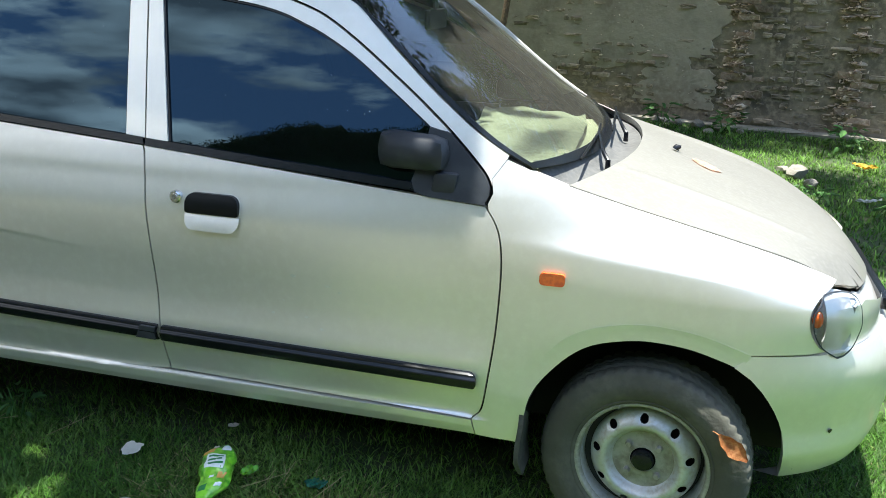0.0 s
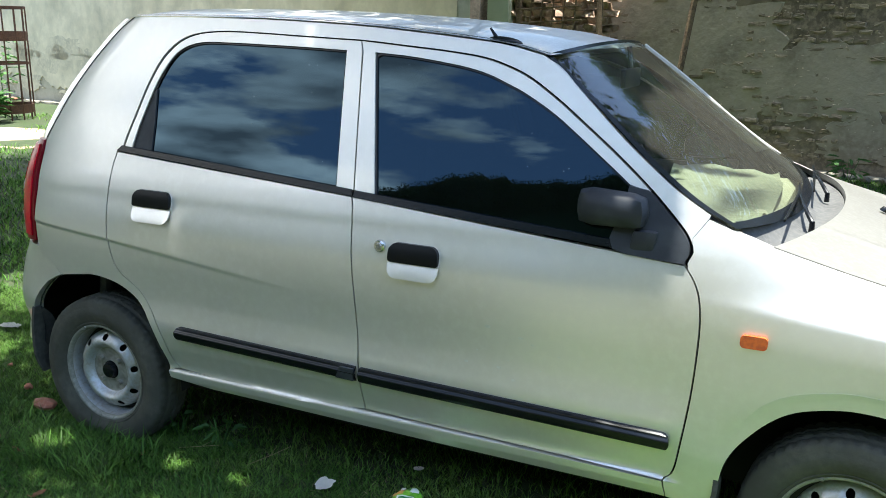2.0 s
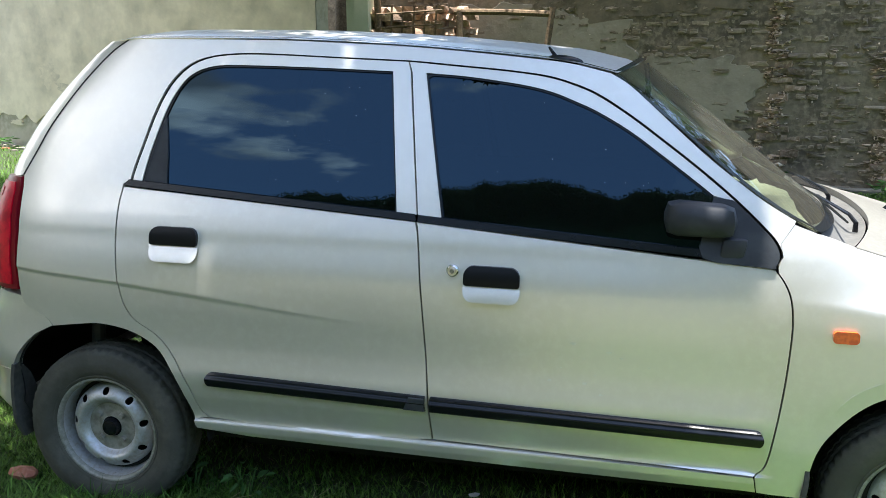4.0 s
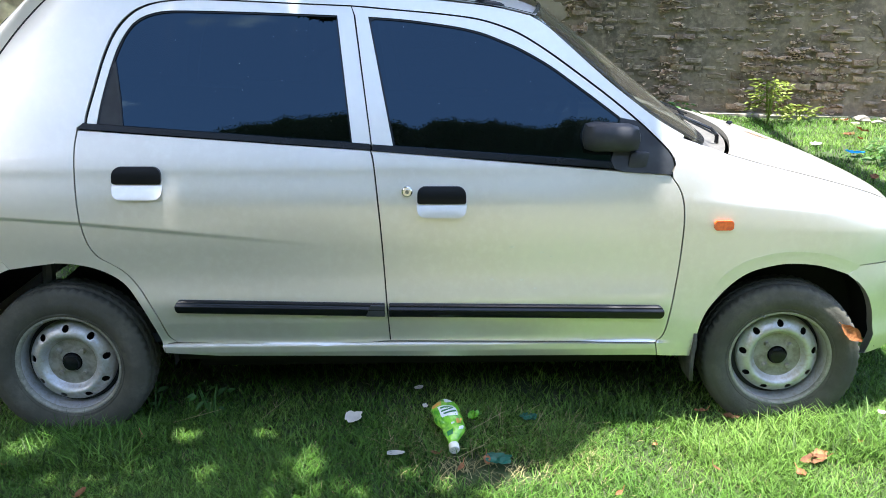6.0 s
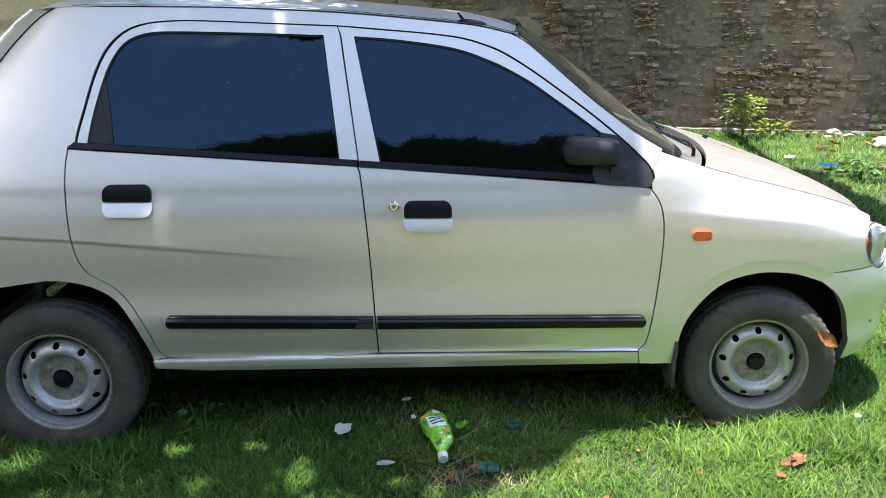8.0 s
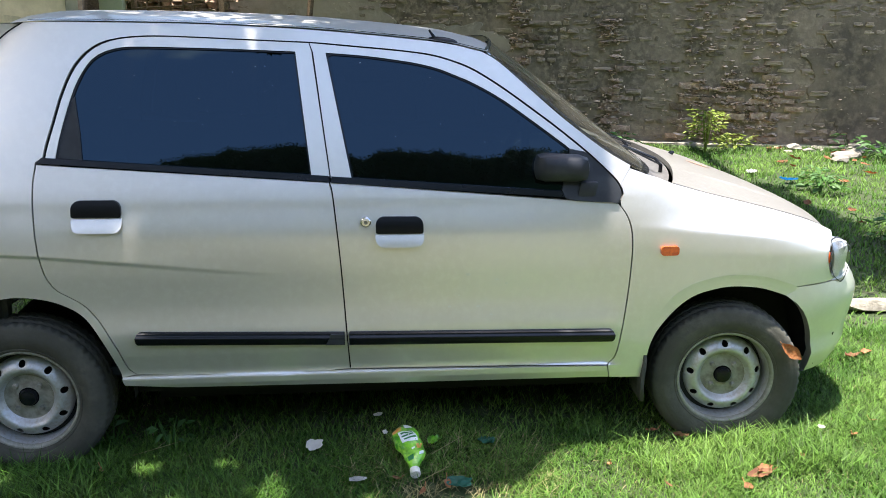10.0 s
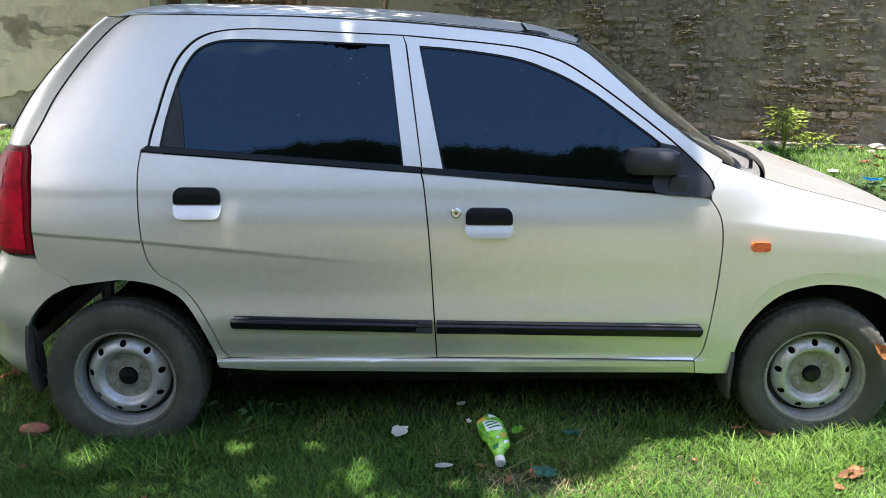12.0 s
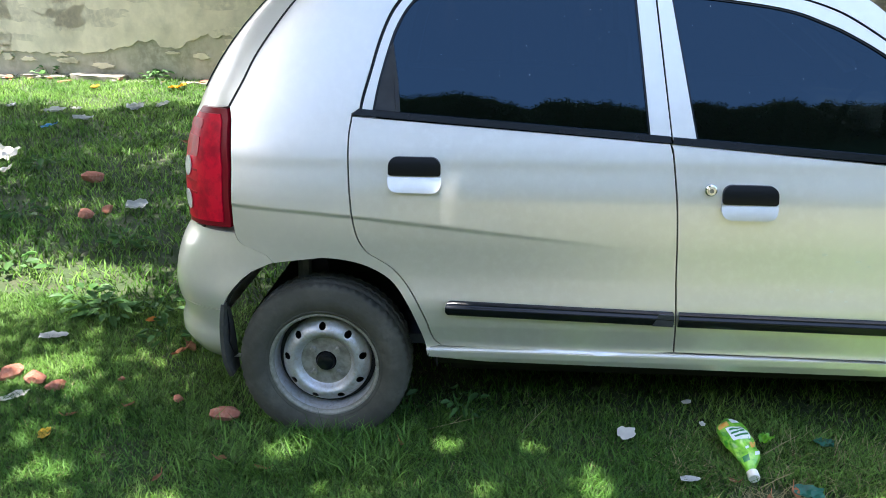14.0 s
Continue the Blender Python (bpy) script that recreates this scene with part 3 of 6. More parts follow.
    for name, line in (("wing_flange", FRONT_ARCH[3:41]),):
        grow = [.125 * min(1, .08 + (k / 14 if name == "wing_flange" else (16 - k) / 12)) for k in range(len(line))]
        grown = [(1.185 + (x - 1.185) * (1 + g), .262 + (z - .262) * (1 + g)) for (x, z), g in zip(line, grow)]
        strip(name, grown, line, lambda x, z: side(sgn, .0006 + (arch_dip(x, z) if name == "bumper_flange" else 0) + .016 * min(0, math.hypot(x - 1.185, z - .262) / .385 - 1))(x, z), PAINT, car, thick=0.004)
    panel("side_indicator", rounded(.905, .966, .7215, .752, .010), side(sgn, 0.010), AMBER, car, thick=0.012, step=0.02, label="orange plastic turn indicator lens")
    # sill
    panel("sill", [(-.850, .316), (-.846, .342), (-.815, .346), (-.119, .3445), (.748, .333), (.757, .288), (.1, .292), (-.68, .302)], on, PAINT, car, step=0.03, stepv=0.0035)
    # what shows as black in the gaps
    liner = ([(-1.42, .72), (-1.42, 1.04), (.76, .90), (.752, 1.0), (.80, 1.018), (.87, .974), (1.0, .90), (1.5, .75), (1.5, .60), (1.39, .57)] + FRONT_ARCH[::-1][22:] + [(.75, .292), (-.85, .32)]
             + REAR_ARCH[::-1][1:29] + [(-1.33, .65)])
    panel("inner_side", liner, side(sgn, -0.026), DARK, car, thick=0.0, step=0.06)
    strip("inner_rail", resample(shift(REAR_TOP, -.02, .012), 40), resample(shift(REAR_TOP, .02, -.012), 40), side(sgn, -0.022), DARK, car)
    strip("inner_rail", resample(shift(FRONT_TOP[:50], .01, .02), 40), resample(shift(FRONT_TOP[:50], -.01, -.02), 40), side(sgn, -0.022), DARK, car)
    strip("inner_pillar", [(-.215, 1.40), (-.165, .98)], [(-.235, 1.40), (-.185, .98)], side(sgn, -0.022), DARK, car)
    # bumpers: flank halves run round to the centre line
    end = wrap(sgn, True)
    zs = np.linspace(.237, .588, 13)
    bm = bmesh.new()
    rows = []
    az, ax = [p[1] for p in FRONT_ARCH[29:]][::-1], [p[0] for p in FRONT_ARCH[29:]][::-1]
    for j, z in enumerate(zs):
        x0 = float(np.interp(z, az, ax))
        if z > .56:
            x0 = 1.382 + (z - .56) * .72
        a0 = turn(x0, z, True)
        rows.append([bm.verts.new(end(a0 + (1 - a0) * k / 22, z - 0.0)) for k in range(23)])
    for r0, r1 in zip(rows, rows[1:]):
        for k in range(22):
            bm.faces.new((r0[k], r0[k + 1], r1[k + 1], r1[k]))
    top = [bm.verts.new((v.co.x - .05 if v.co.x > 1.5 else v.co.x, v.co.y * .90, v.co.z + .006)) for v in rows[-1]]
    low = [bm.verts.new((v.co.x - .06, v.co.y * .94, v.co.z - .012)) for v in rows[0]]
    for k in range(22):
        bm.faces.new((rows[-1][k], rows[-1][k + 1], top[k + 1], top[k]))
        bm.faces.new((rows[0][k + 1], rows[0][k], low[k], low[k + 1]))
    inner = [bm.verts.new(r[0].co + Vector((0, -sgn * .04, 0))) for r in rows]
    for j in range(len(rows) - 1):
        bm.faces.new((rows[j][0], rows[j + 1][0], inner[j + 1], inner[j]))
    bmesh.ops.recalc_face_normals(bm, faces=bm.faces[:])
    part("front_bumper", bm, PAINT, car, smooth=50)
    panel("bumper_chip", spline([(1.614, .371), (1.618, .375), (1.624, .374), (1.622, .367), (1.618, .363), (1.614, .371)], 2), side(sgn, 0.0015), TRIM, car, thick=0.001, step=0.01) if sgn < 0 else None
    end = wrap(sgn, False)
    bm = bmesh.new()
    rows = []
    zs = np.r_[np.linspace(.262, .434, 7), .4395, .441, .4425, np.linspace(.448, .60, 7), np.linspace(.606, .690, 15)]
    az, ax = [p[1] for p in REAR_ARCH[:17]], [p[0] for p in REAR_ARCH[:17]]
    seam = spline([(-1.310, .606), (-1.328, .627), (-1.353, .639), (-1.405, .659), (-1.423, .685), (-1.429, .722)], 6)
    bz, bx = [z for x, z in seam], [x for x, z in seam]
    for z in zs:
        x0 = float(np.interp(z, az, ax)) if z < .606 else float(np.interp(z, bz, bx)) - .0035
        x0 = -1.493 if z < .44 else x0
        a0 = turn(x0, z, False)
        rows.append([bm.verts.new((wrap(sgn, False, -.006) if z == .441 else end)(a0 + (1 - a0) * (k / 22) ** 0.8, z)) for k in range(23)])
    for j, (r0, r1) in enumerate(zip(rows, rows[1:])):
        for k in range(22):
            bm.faces.new((r0[k], r0[k + 1], r1[k + 1], r1[k]))
    top = [bm.verts.new((v.co.x + (.05 if v.co.x < -1.55 else 0), v.co.y * .93, v.co.z + .008)) for v in rows[-1]]
    low = [bm.verts.new((v.co.x + .06, v.co.y * .94, v.co.z - .012)) for v in rows[0]]
    for k in range(22):
        bm.faces.new((rows[-1][k], rows[-1][k + 1], top[k + 1], top[k]))
        bm.faces.new((rows[0][k + 1], rows[0][k], low[k], low[k + 1]))
    inner = [bm.verts.new(r[0].co + Vector((0, -sgn * .04, 0))) for r in rows]
    for j in range(len(rows) - 1):
        bm.faces.new((rows[j][0], rows[j + 1][0], inner[j + 1], inner[j]))
    bmesh.ops.recalc_face_normals(bm, faces=bm.faces[:])
    lining = bmesh.new()
    back = [[lining.verts.new((v.co.x + .014, v.co.y * .972, v.co.z + .004)) for v in r] for r in rows]
    for r0, r1 in zip(back, back[1:]):
        for k in range(22):
            lining.faces.new((r0[k], r1[k], r1[k + 1], r0[k + 1]))
    bumper = part("rear_bumper", bm, PAINT, car, smooth=50)
    part("bumper_lining", lining, DARK, bumper, "unpainted black inner side", 50)
    # tail lamp, wrapped round the corner
    lamp_right = [(turn(x, z, False), z) for x, z in ((-1.443, 1.047), (-1.436, 1.02), (-1.431, .88), (-1.432, .73), (-1.434, .708))]
    lamp_left = [(.64, .694), (.66, .76), (.665, .86), (.64, .95), (.60, 1.01), (.56, 1.044)]
    lamp = panel("tail_lamp", lamp_right + lamp_left, wrap(sgn, False, 0.006), DARKRED, car, thick=0.02, step=0.03, label="red plastic tail lamp with a dark rim")
    inset = lambda l, k: [(a + (0.585 - a) * k, z + (.87 - z) * k) for a, z in l]
    panel("lamp_lens", inset(lamp_right + lamp_left, .09), wrap(sgn, False, 0.010), RED, lamp, thick=0.004, step=0.03)
    for z0, z1 in ((.905, .962), (.985, 1.012)):
        panel("lamp_band", rounded(.47, .61, z0, z1, .012), wrap(sgn, False, 0.0115), MIDRED, lamp, thick=0.003, step=0.03)
    for z in (.795, .828, .862):
        panel("lamp_rib", rounded(.47, .60, z, z + .006, .002), wrap(sgn, False, 0.0112), MIDRED, lamp, thick=0.002, step=0.03)
    for zc, r in ((.872, .030), (.770, .030)):
        panel("reversing_lens", [(.572 + .046 * math.cos(k * math.pi / 8), zc + r * math.sin(k * math.pi / 8)) for k in range(16)], wrap(sgn, False, 0.014), CLEAR, lamp, thick=0.004, step=0.03)
    # headlamp
    a_of = lambda x, z: turn(x, z, True)
    outline = spline([(.548, .712), (.515, .724), (.475, .731), (.425, .731)] + [(a_of(x, z), z) for x, z in ((1.538, .717), (1.525, .690), (1.530, .650), (1.553, .610), (1.587, .583))]
                     + [(.470, .5775), (.505, .584), (.538, .602), (.551, .64), (.555, .68), (.556, .700), (.548, .712)], 5)
    bowl = lambda a, z: wrap(sgn, True, .002 - .050 * max(0, 1 - ((a - .465) / .108) ** 2 - ((z - .66) / .092) ** 2) + .0006 * math.sin(a * 520) * (z > .60) * max(0, 1 - ((a - .455) / .075) ** 2))(a, z)
    panel("lamp_surround", [(.44, .572), (.44, .720), (.50, .722), (.56, .712), (.62, .70), (.72, .68), (.85, .66), (.85, .572)], wrap(sgn, True, -.012), PAINT, car, thick=0.0, step=0.03)
    lamp = panel("headlamp", outline, bowl, REFLECTOR, car, thick=0.0, step=0.0035 if sgn < 0 else .02, stepv=.012, label="clear headlamp with silver reflector and orange bulb")
    panel("lamp_glass", outline, wrap(sgn, True, 0.005), LENS, lamp, thick=0.0, step=0.03, outward=True)
    ring_in = [(a + (0.47 - a) * .04, z + (.66 - z) * .04) for a, z in outline]
    strip("lamp_rim", outline + outline[:1], ring_in + ring_in[:1], wrap(sgn, True, 0.0055), MATT, lamp, thick=0.003)
    bm = bmesh.new()
    bmesh.ops.create_uvsphere(bm, u_segments=12, v_segments=8, radius=.016, matrix=Matrix.Translation(wrap(sgn, True, -0.024)(.425, .668)) @ Matrix.Diagonal((.8, .8, 1.3, 1)))
    part("bulb", bm, AMBER, lamp)

# small pale specks on the front door
bm = bmesh.new()
spot = np.random.default_rng(5)
for x, z, s in ((.268, .672, .008), (.365, .652, .008), (.396, .638, .006), (.21, .562, .006), (.304, .561, .007), (.346, .532, .006), (.468, .616, .004), (.24, .60, .003), (.30, .63, .003), (.42, .57, .003), (.33, .585, .003), (-.30, .60, .003), (.55, .70, .004)):
    ring = [bm.verts.new(side(-1, .0006)(x + s * math.cos(a) * spot.uniform(.7, 1.5), z + .5 * s * math.sin(a) * spot.uniform(.6, 1.4))) for a in np.linspace(0, 2 * math.pi, 9)[:-1]]
    bm.faces.new(ring)
tagged(part("dirt_specks", bm, CLEAR, car, "small pale specks on the front door"), kind="stuff")
bm = bmesh.new()
for k in range(34):
    x, z = spot.uniform(-.92, .5), spot.uniform(1.05, 1.34)
    if z > 1.36 - max(0, x - .1) * .72 or -.27 < x < -.12:
        continue
    s = spot.uniform(.0005, .0012)
    bm.faces.new([bm.verts.new(side(-1, -.0088)(x + s * math.cos(a), z + s * math.sin(a))) for a in np.linspace(0, 2 * math.pi, 7)[:-1]])
tagged(part("dust_specks", bm, CLEAR, car, "tiny pale dust specks on the tinted glass"), kind="stuff")

# ---------------------------------------------------------------- the car: bonnet, roof, screens
bm = bmesh.new()
NX, NY = 26, 120


def bonnet_at(s, v):
    rear = 1.082 - 0.130 * abs(v) ** 2.2
    front = 1.742 - 0.157 * abs(v) ** 2.6
    x = rear + (front - rear) * s
    edge = seam_z(x) + .001
    y = v * (flank(x, seam_z(x)) - .004)
    top = hood_z(x)
    z = edge + (top - edge) * (1 - abs(v) ** 2.6)
    ridge = math.exp(-((abs(v) - .62 - .05 * s) / .028) ** 2) * 0.0055 * math.sin(math.pi * min(1, s * 1.1 + .05))
    droop = (.018 + .016 * (1 - abs(v) ** 6)) * max(0.0, (s - .84) / .16) ** 2
    return Vector((x, y, z + ridge - droop))


grid = [[bm.verts.new(bonnet_at(i / NX, -1 + 2 * j / NY)) for j in range(NY + 1)] for i in range(NX + 1)]
for i in range(NX):
    for j in range(NY):
        bm.faces.new((grid[i][j], grid[i + 1][j], grid[i + 1][j + 1], grid[i][j + 1]))
made = bmesh.ops.extrude_edge_only(bm, edges=[e for e in bm.edges if e.is_boundary])["geom"]
for v in (g for g in made if isinstance(g, bmesh.types.BMVert)):
    v.co.z -= 0.007 if v.co.x > 1.5 else 0.02
    v.co.x -= 0.006 if v.co.x > 1.5 else 0.0
bmesh.ops.recalc_face_normals(bm, faces=bm.faces[:])
bonnet = part("bonnet", bm, BONNETPAINT, car, "dusty silver bonnet, coloured darker against the sun")
bm = bmesh.new()
tube(bm, [(1.185, .03, .932), (1.188, .03, .938), (1.20, .03, .940)], [.012, .010, .004])
part("washer_nozzle", bm, TRIM, bonnet)
# nose between bonnet and bumper
bm = bmesh.new()
rows = []
for k in range(21):
    v = -.82 + 1.64 * k / 20
    a, d = bonnet_at(1, v) - Vector((.004, 0, .014)), wrap(-1 if v < 0 else 1, True, -.008)(1 - abs(v) / .82 * .42, .584)
    rows.append([bm.verts.new(a + (d - a) * q / 4 + Vector((.012 * math.sin(q / 4 * math.pi), 0, 0))) for q in range(5)])
for r0, r1 in zip(rows, rows[1:]):
    for k in range(4):
        bm.faces.new((r0[k], r0[k + 1], r1[k + 1], r1[k]))
bmesh.ops.recalc_face_normals(bm, faces=bm.faces[:])
part("nose_panel", bm, PAINT, car)
bm = bmesh.new()
box(bm, 1.748, 1.773, -.30, .30, .60, .635, .008)
part("grille", bm, TRIM, car)


SCREEN_SIDE = np.array([(x, flank(x, z) - .004, z + .001) for x, z in spline([(.332, 1.366), (.480, 1.253), (.640, 1.120), (.760, 1.036), (.866, .981)], 8)])


def screen_at(u, v):
    """u across from -1 to 1, v from the top edge down to the cowl."""
    e = SCREEN_SIDE
    c = np.array(spline([(.400, 0, 1.402), (.545, 0, 1.295), (.715, 0, 1.165), (.850, 0, 1.058), (.985, 0, .952)], 8))
    i = v * (len(e) - 1)
    k = min(int(i), len(e) - 2)
    ee, cc = e[k] + (e[k + 1] - e[k]) * (i - k), c[k] + (c[k + 1] - c[k]) * (i - k)
    w = 1 - abs(u) ** 2.2
    return Vector((ee[0] + (cc[0] - ee[0]) * w, ee[1] * u, ee[2] + (cc[2] - ee[2]) * w))


def sheet(name, at, nu, nv, u0, u1, v0, v1, mat, parent, label="", smooth=60):
    bm = bmesh.new()
    g = [[bm.verts.new(at(u0 + (u1 - u0) * i / nu, v0 + (v1 - v0) * j / nv)) for j in range(nv + 1)] for i in range(nu + 1)]
    for i in range(nu):
        for j in range(nv):
            bm.faces.new((g[i][j], g[i + 1][j], g[i + 1][j + 1], g[i][j + 1]))
    bmesh.ops.recalc_face_normals(bm, faces=bm.faces[:])
    return part(name, bm, mat, parent, label, smooth)


def nudge(at, d):
    return lambda u, v: at(u, v) + Vector((d * .6, 0, d))


screen = sheet("windscreen", screen_at, 24, 16, -1, 1, 0, 1, SCREEN, car, "clear windscreen reflecting sky and leaves")
for s0, s1, t0, t1 in ((-1, -.965, 0, 1), (.982, 1, 0, 1), (-1, 1, 0, .018), (-1, 1, .95, 1)):
    sheet("screen_border", nudge(screen_at, .003), 16, 12, s0, s1, t0, t1, TRIM, screen)


# added pale tube that draws the sun glint along the far pillar
bm = bmesh.new()
tube(bm, [nudge(screen_at, .013 - .012 * (k / 16) ** 3)(1.0, .93 * k / 16) for k in range(17)], [.011 - .006 * (k / 16) ** 2 for k in range(17)], 8)
part("screen_trim", bm, GLINT, screen, "pale strip painting a sun glint along the windscreen edge")
sheet("screen_seal", nudge(screen_at, -.003), 3, 12, -1.004, -.955, .55, 1, TRIM, screen)


def roof_at(s, v):
    x = -1.19 + 1.588 * s - 0.05 * s * abs(v) ** 2 + .03 * (1 - s) ** 4 * abs(v)
    gx, gz = [p[0] for p in GUTTER], [p[1] for p in GUTTER]
    z = float(np.interp(x, [-1.25, -1.12] + gx[1:] + [.40], [1.437, 1.458] + gz[1:] + [1.353]))
    return Vector((x, v * (half_width(min(z, 1.47)) - .004), z + 0.004 + 0.032 * (1 - abs(v) ** 2.5) * min(1, (1 - s) * 12 + .75)))


roof = sheet("roof", roof_at, 40, 26, 0, 1, -1, 1, ROOFPAINT, car, "dusty silver roof")
for sgn in (-1, 1):
    sheet("roof_ditch", lambda s, v: roof_at(s, v) + Vector((0, 0, .0045)), 40, 2, .04, 1, sgn * .985, sgn * 1.012, TRIM, roof)
bm = bmesh.new()
bmesh.ops.create_uvsphere(bm, u_segments=16, v_segments=8, radius=1, matrix=Matrix.Translation((.205, -.50, 1.402)) @ Matrix.Rotation(radians(7), 4, "Y") @ Matrix.Diagonal((.050, .016, .012, 1)))
aerial = part("aerial_base", bm, TRIM, roof)
bm = bmesh.new()
tube(bm, [(.180, -.50, 1.408), (.172, -.50, 1.420), (.160, -.50, 1.436)], [.006, .005, .003])
part("aerial_mast", bm, TRIM, aerial)

# tailgate: from lamp to lamp, roof to bumper
for sgn in (-1, 1):
    end = wrap(sgn, False)
    zs = np.linspace(.69, 1.455, 22)

    def gate(j, k, end=end):
        z = zs[j]
        x0 = float(np.interp(z, [.69, 1.05, 1.125, 1.208, 1.33, 1.418, 1.46], [-1.60, -1.446, -1.402, -1.358, -1.268, -1.184, -1.124]))
        a0 = turn(x0, z, False) if z > 1.045 else .62
        return end(a0 + (1 - a0) * k / 14, z)
    bm = bmesh.new()
    g = [[bm.verts.new(gate(j, k)) for k in range(15)] for j in range(22)]
    for j in range(21):
        for k in range(14):
            bm.faces.new((g[j][k], g[j][k + 1], g[j + 1][k + 1], g[j + 1][k]))
    bmesh.ops.recalc_face_normals(bm, faces=bm.faces[:])
    gate_half = part("tailgate", bm, PAINT, car)
    panel("rear_window", [(.70, 1.09), (.70, 1.36), (1.0, 1.38), (1.0, 1.07)], wrap(sgn, False, 0.004), TINT, gate_half, thick=0.006, step=0.05)

# cowl, wipers
sheet("cowl", lambda u, v: Vector((screen_at(u * .98, 1).x + (1.085 - .13 * abs(u) ** 2.2 - screen_at(u * .98, 1).x) * v - .004, u * .615,
      (screen_at(u * .98, 1).z - .006) * (1 - v) + (hood_z(1.085 - .13 * abs(u) ** 2.2) - .045 * abs(u) ** 2.4 - .018) * v - .02 * math.sin(v * math.pi))), 24, 8, -1, 1, -.16, 1, COWL, car, "dusty grey plastic cowl")
for y0, y1 in ((-.36, .12), (.12, .54)):
    bm = bmesh.new()
    px = 1.03 - .12 * abs(y0) ** 2
    tube(bm, [(px, y0, .955), (px - .015, y0 + .02, .975), (px - .055, (y0 + y1) / 2 + .05, .985)], [.0065, .0055, .004])
    tube(bm, [(px - .02 - .10 * abs(y0), y0 - .16, .985), (px - .055, (y0 + y1) / 2 + .05, .982), (px - .07, y1 + .02, .978)], [.003, .005, .003])
    tube(bm, [(px, y0, .93), (px, y0, .958)], [.008, .0065])
    part("wiper", bm, TRIM, car)

# ---------------------------------------------------------------- the car: wheels and underside
HOLES = 9
for wx, sgn, steer in ((-1.18, -1, 0), (1.185, -1, 6), (-1.18, 1, 0), (1.185, 1, 6)):
    o = sgn
    bm = bmesh.new()
    prof = [(.168, .56), (.20, .548), (.245, .555), (.263, .575), (.269, .588), (.264, .589), (.264, .600), (.270, .602), (.270, .628), (.263, .630), (.263, .640), (.270, .642), (.270, .668), (.264, .671), (.263, .680),
            (.268, .684), (.265, .702), (.2585, .7085), (.252, .712), (.240, .7165), (.236, .7165), (.233, .7185), (.215, .7185), (.205, .717), (.190, .712), (.1835, .708), (.182, .7095), (.178, .7085), (.170, .700)]
    revolve(bm, [(r, o * y) for r, y in prof], (wx, .262), 168, ripple=lambda i, k: -.0065 if i in (3, 4, 15, 16) and k % 3 == 0 else (-.004 if i in (7, 8, 11, 12) and (k + i) % 3 == 1 else 0.0))
    size = .968 if wx > 0 else 1.0
    m = Matrix.Translation((wx, o * .645, .262)) @ Matrix.Rotation(radians(-steer), 4, "Z") @ Matrix.Diagonal((size, 1, size, 1)) @ Matrix.Translation((-wx, -o * .645, -.262))
    bmesh.ops.transform(bm, matrix=m, verts=bm.verts[:])
    bmesh.ops.recalc_face_normals(bm, faces=bm.faces[:])
    tyre = part("tyre", bm, RUBBER, car, "worn dusty black rubber tyre", 50)
    bm = bmesh.new()
    seg = HOLES * 16
    face = [(.1600, .690), (.157, .670), (.154, .640), (.150, .615), (.1435, .612), (.1415, .630), (.1400, .652), (.1380, .662), (.1350, .668), (.132, .6722), (.129, .6760), (.126, .6795), (.1225, .6828), (.119, .6856), (.1155, .6880),
            (.112, .6898), (.108, .6912), (.104, .6918), (.100, .6912), (.096, .6890), (.092, .6850), (.088, .6790), (.084, .6725), (.080, .6675), (.075, .6645), (.068, .6630), (.055, .663), (.045, .666), (.033, .669)]
    spots = [(wx + .1215 * math.cos(a), .262 + .1215 * math.sin(a)) for a in (2 * math.pi * (k + .3) / HOLES for k in range(HOLES))]
    revolve(bm, [(r, o * y) for r, y in face], (wx, .262), seg)
    gone = []
    for fc in bm.faces:
        q = fc.calc_center_median()
        if any(math.hypot(q.x - a, q.z - d) < .0103 for a, d in spots):
            gone.append(fc)
    bmesh.ops.delete(bm, geom=gone, context="FACES")
    for v in [v for v in bm.verts if v.is_boundary and math.hypot(v.co.x - wx, v.co.z - .262) > .10 and math.hypot(v.co.x - wx, v.co.z - .262) < .14]:
        a, d = min(spots, key=lambda s: math.hypot(v.co.x - s[0], v.co.z - s[1]))
        q = Vector((v.co.x - a, 0, v.co.z - d)).normalized() * .0108
        v.co = Vector((a + q.x, v.co.y - o * .003, d + q.z))
    bmesh.ops.transform(bm, matrix=m, verts=bm.verts[:])
    bmesh.ops.recalc_face_normals(bm, faces=bm.faces[:])
    rim = part("wheel_rim", bm, STEEL, tyre, "silver-painted pressed steel rim", 35)
    bm = bmesh.new()
    revolve(bm, [(r, o * y) for r, y in ((.1725, .690), (.1748, .699), (.1728, .7048), (.1690, .7052), (.1655, .7035), (.1625, .6985), (.1605, .690), (.1595, .680))], (wx, .262), 96)
    revolve(bm, [(.0005, o * .7085), (.004, o * .7085), (.0055, o * .706), (.0055, o * .700)], (wx - .068, .262 + .154), 6)
    bmesh.ops.transform(bm, matrix=m, verts=bm.verts[:])
    bmesh.ops.recalc_face_normals(bm, faces=bm.faces[:])
    part("rim_lip", bm, LIP, tyre, "dusty rim lip with a balance weight", 35)
    bm = bmesh.new()
    revolve(bm, [(.0005, o * .688), (.018, o * .688), (.025, o * .685), (.0285, o * .678), (.030, o * .660)], (wx, .262), 28)
    bmesh.ops.transform(bm, matrix=m, verts=bm.verts[:])
    part("hub_cap", bm, TRIM, tyre)
    bm = bmesh.new()
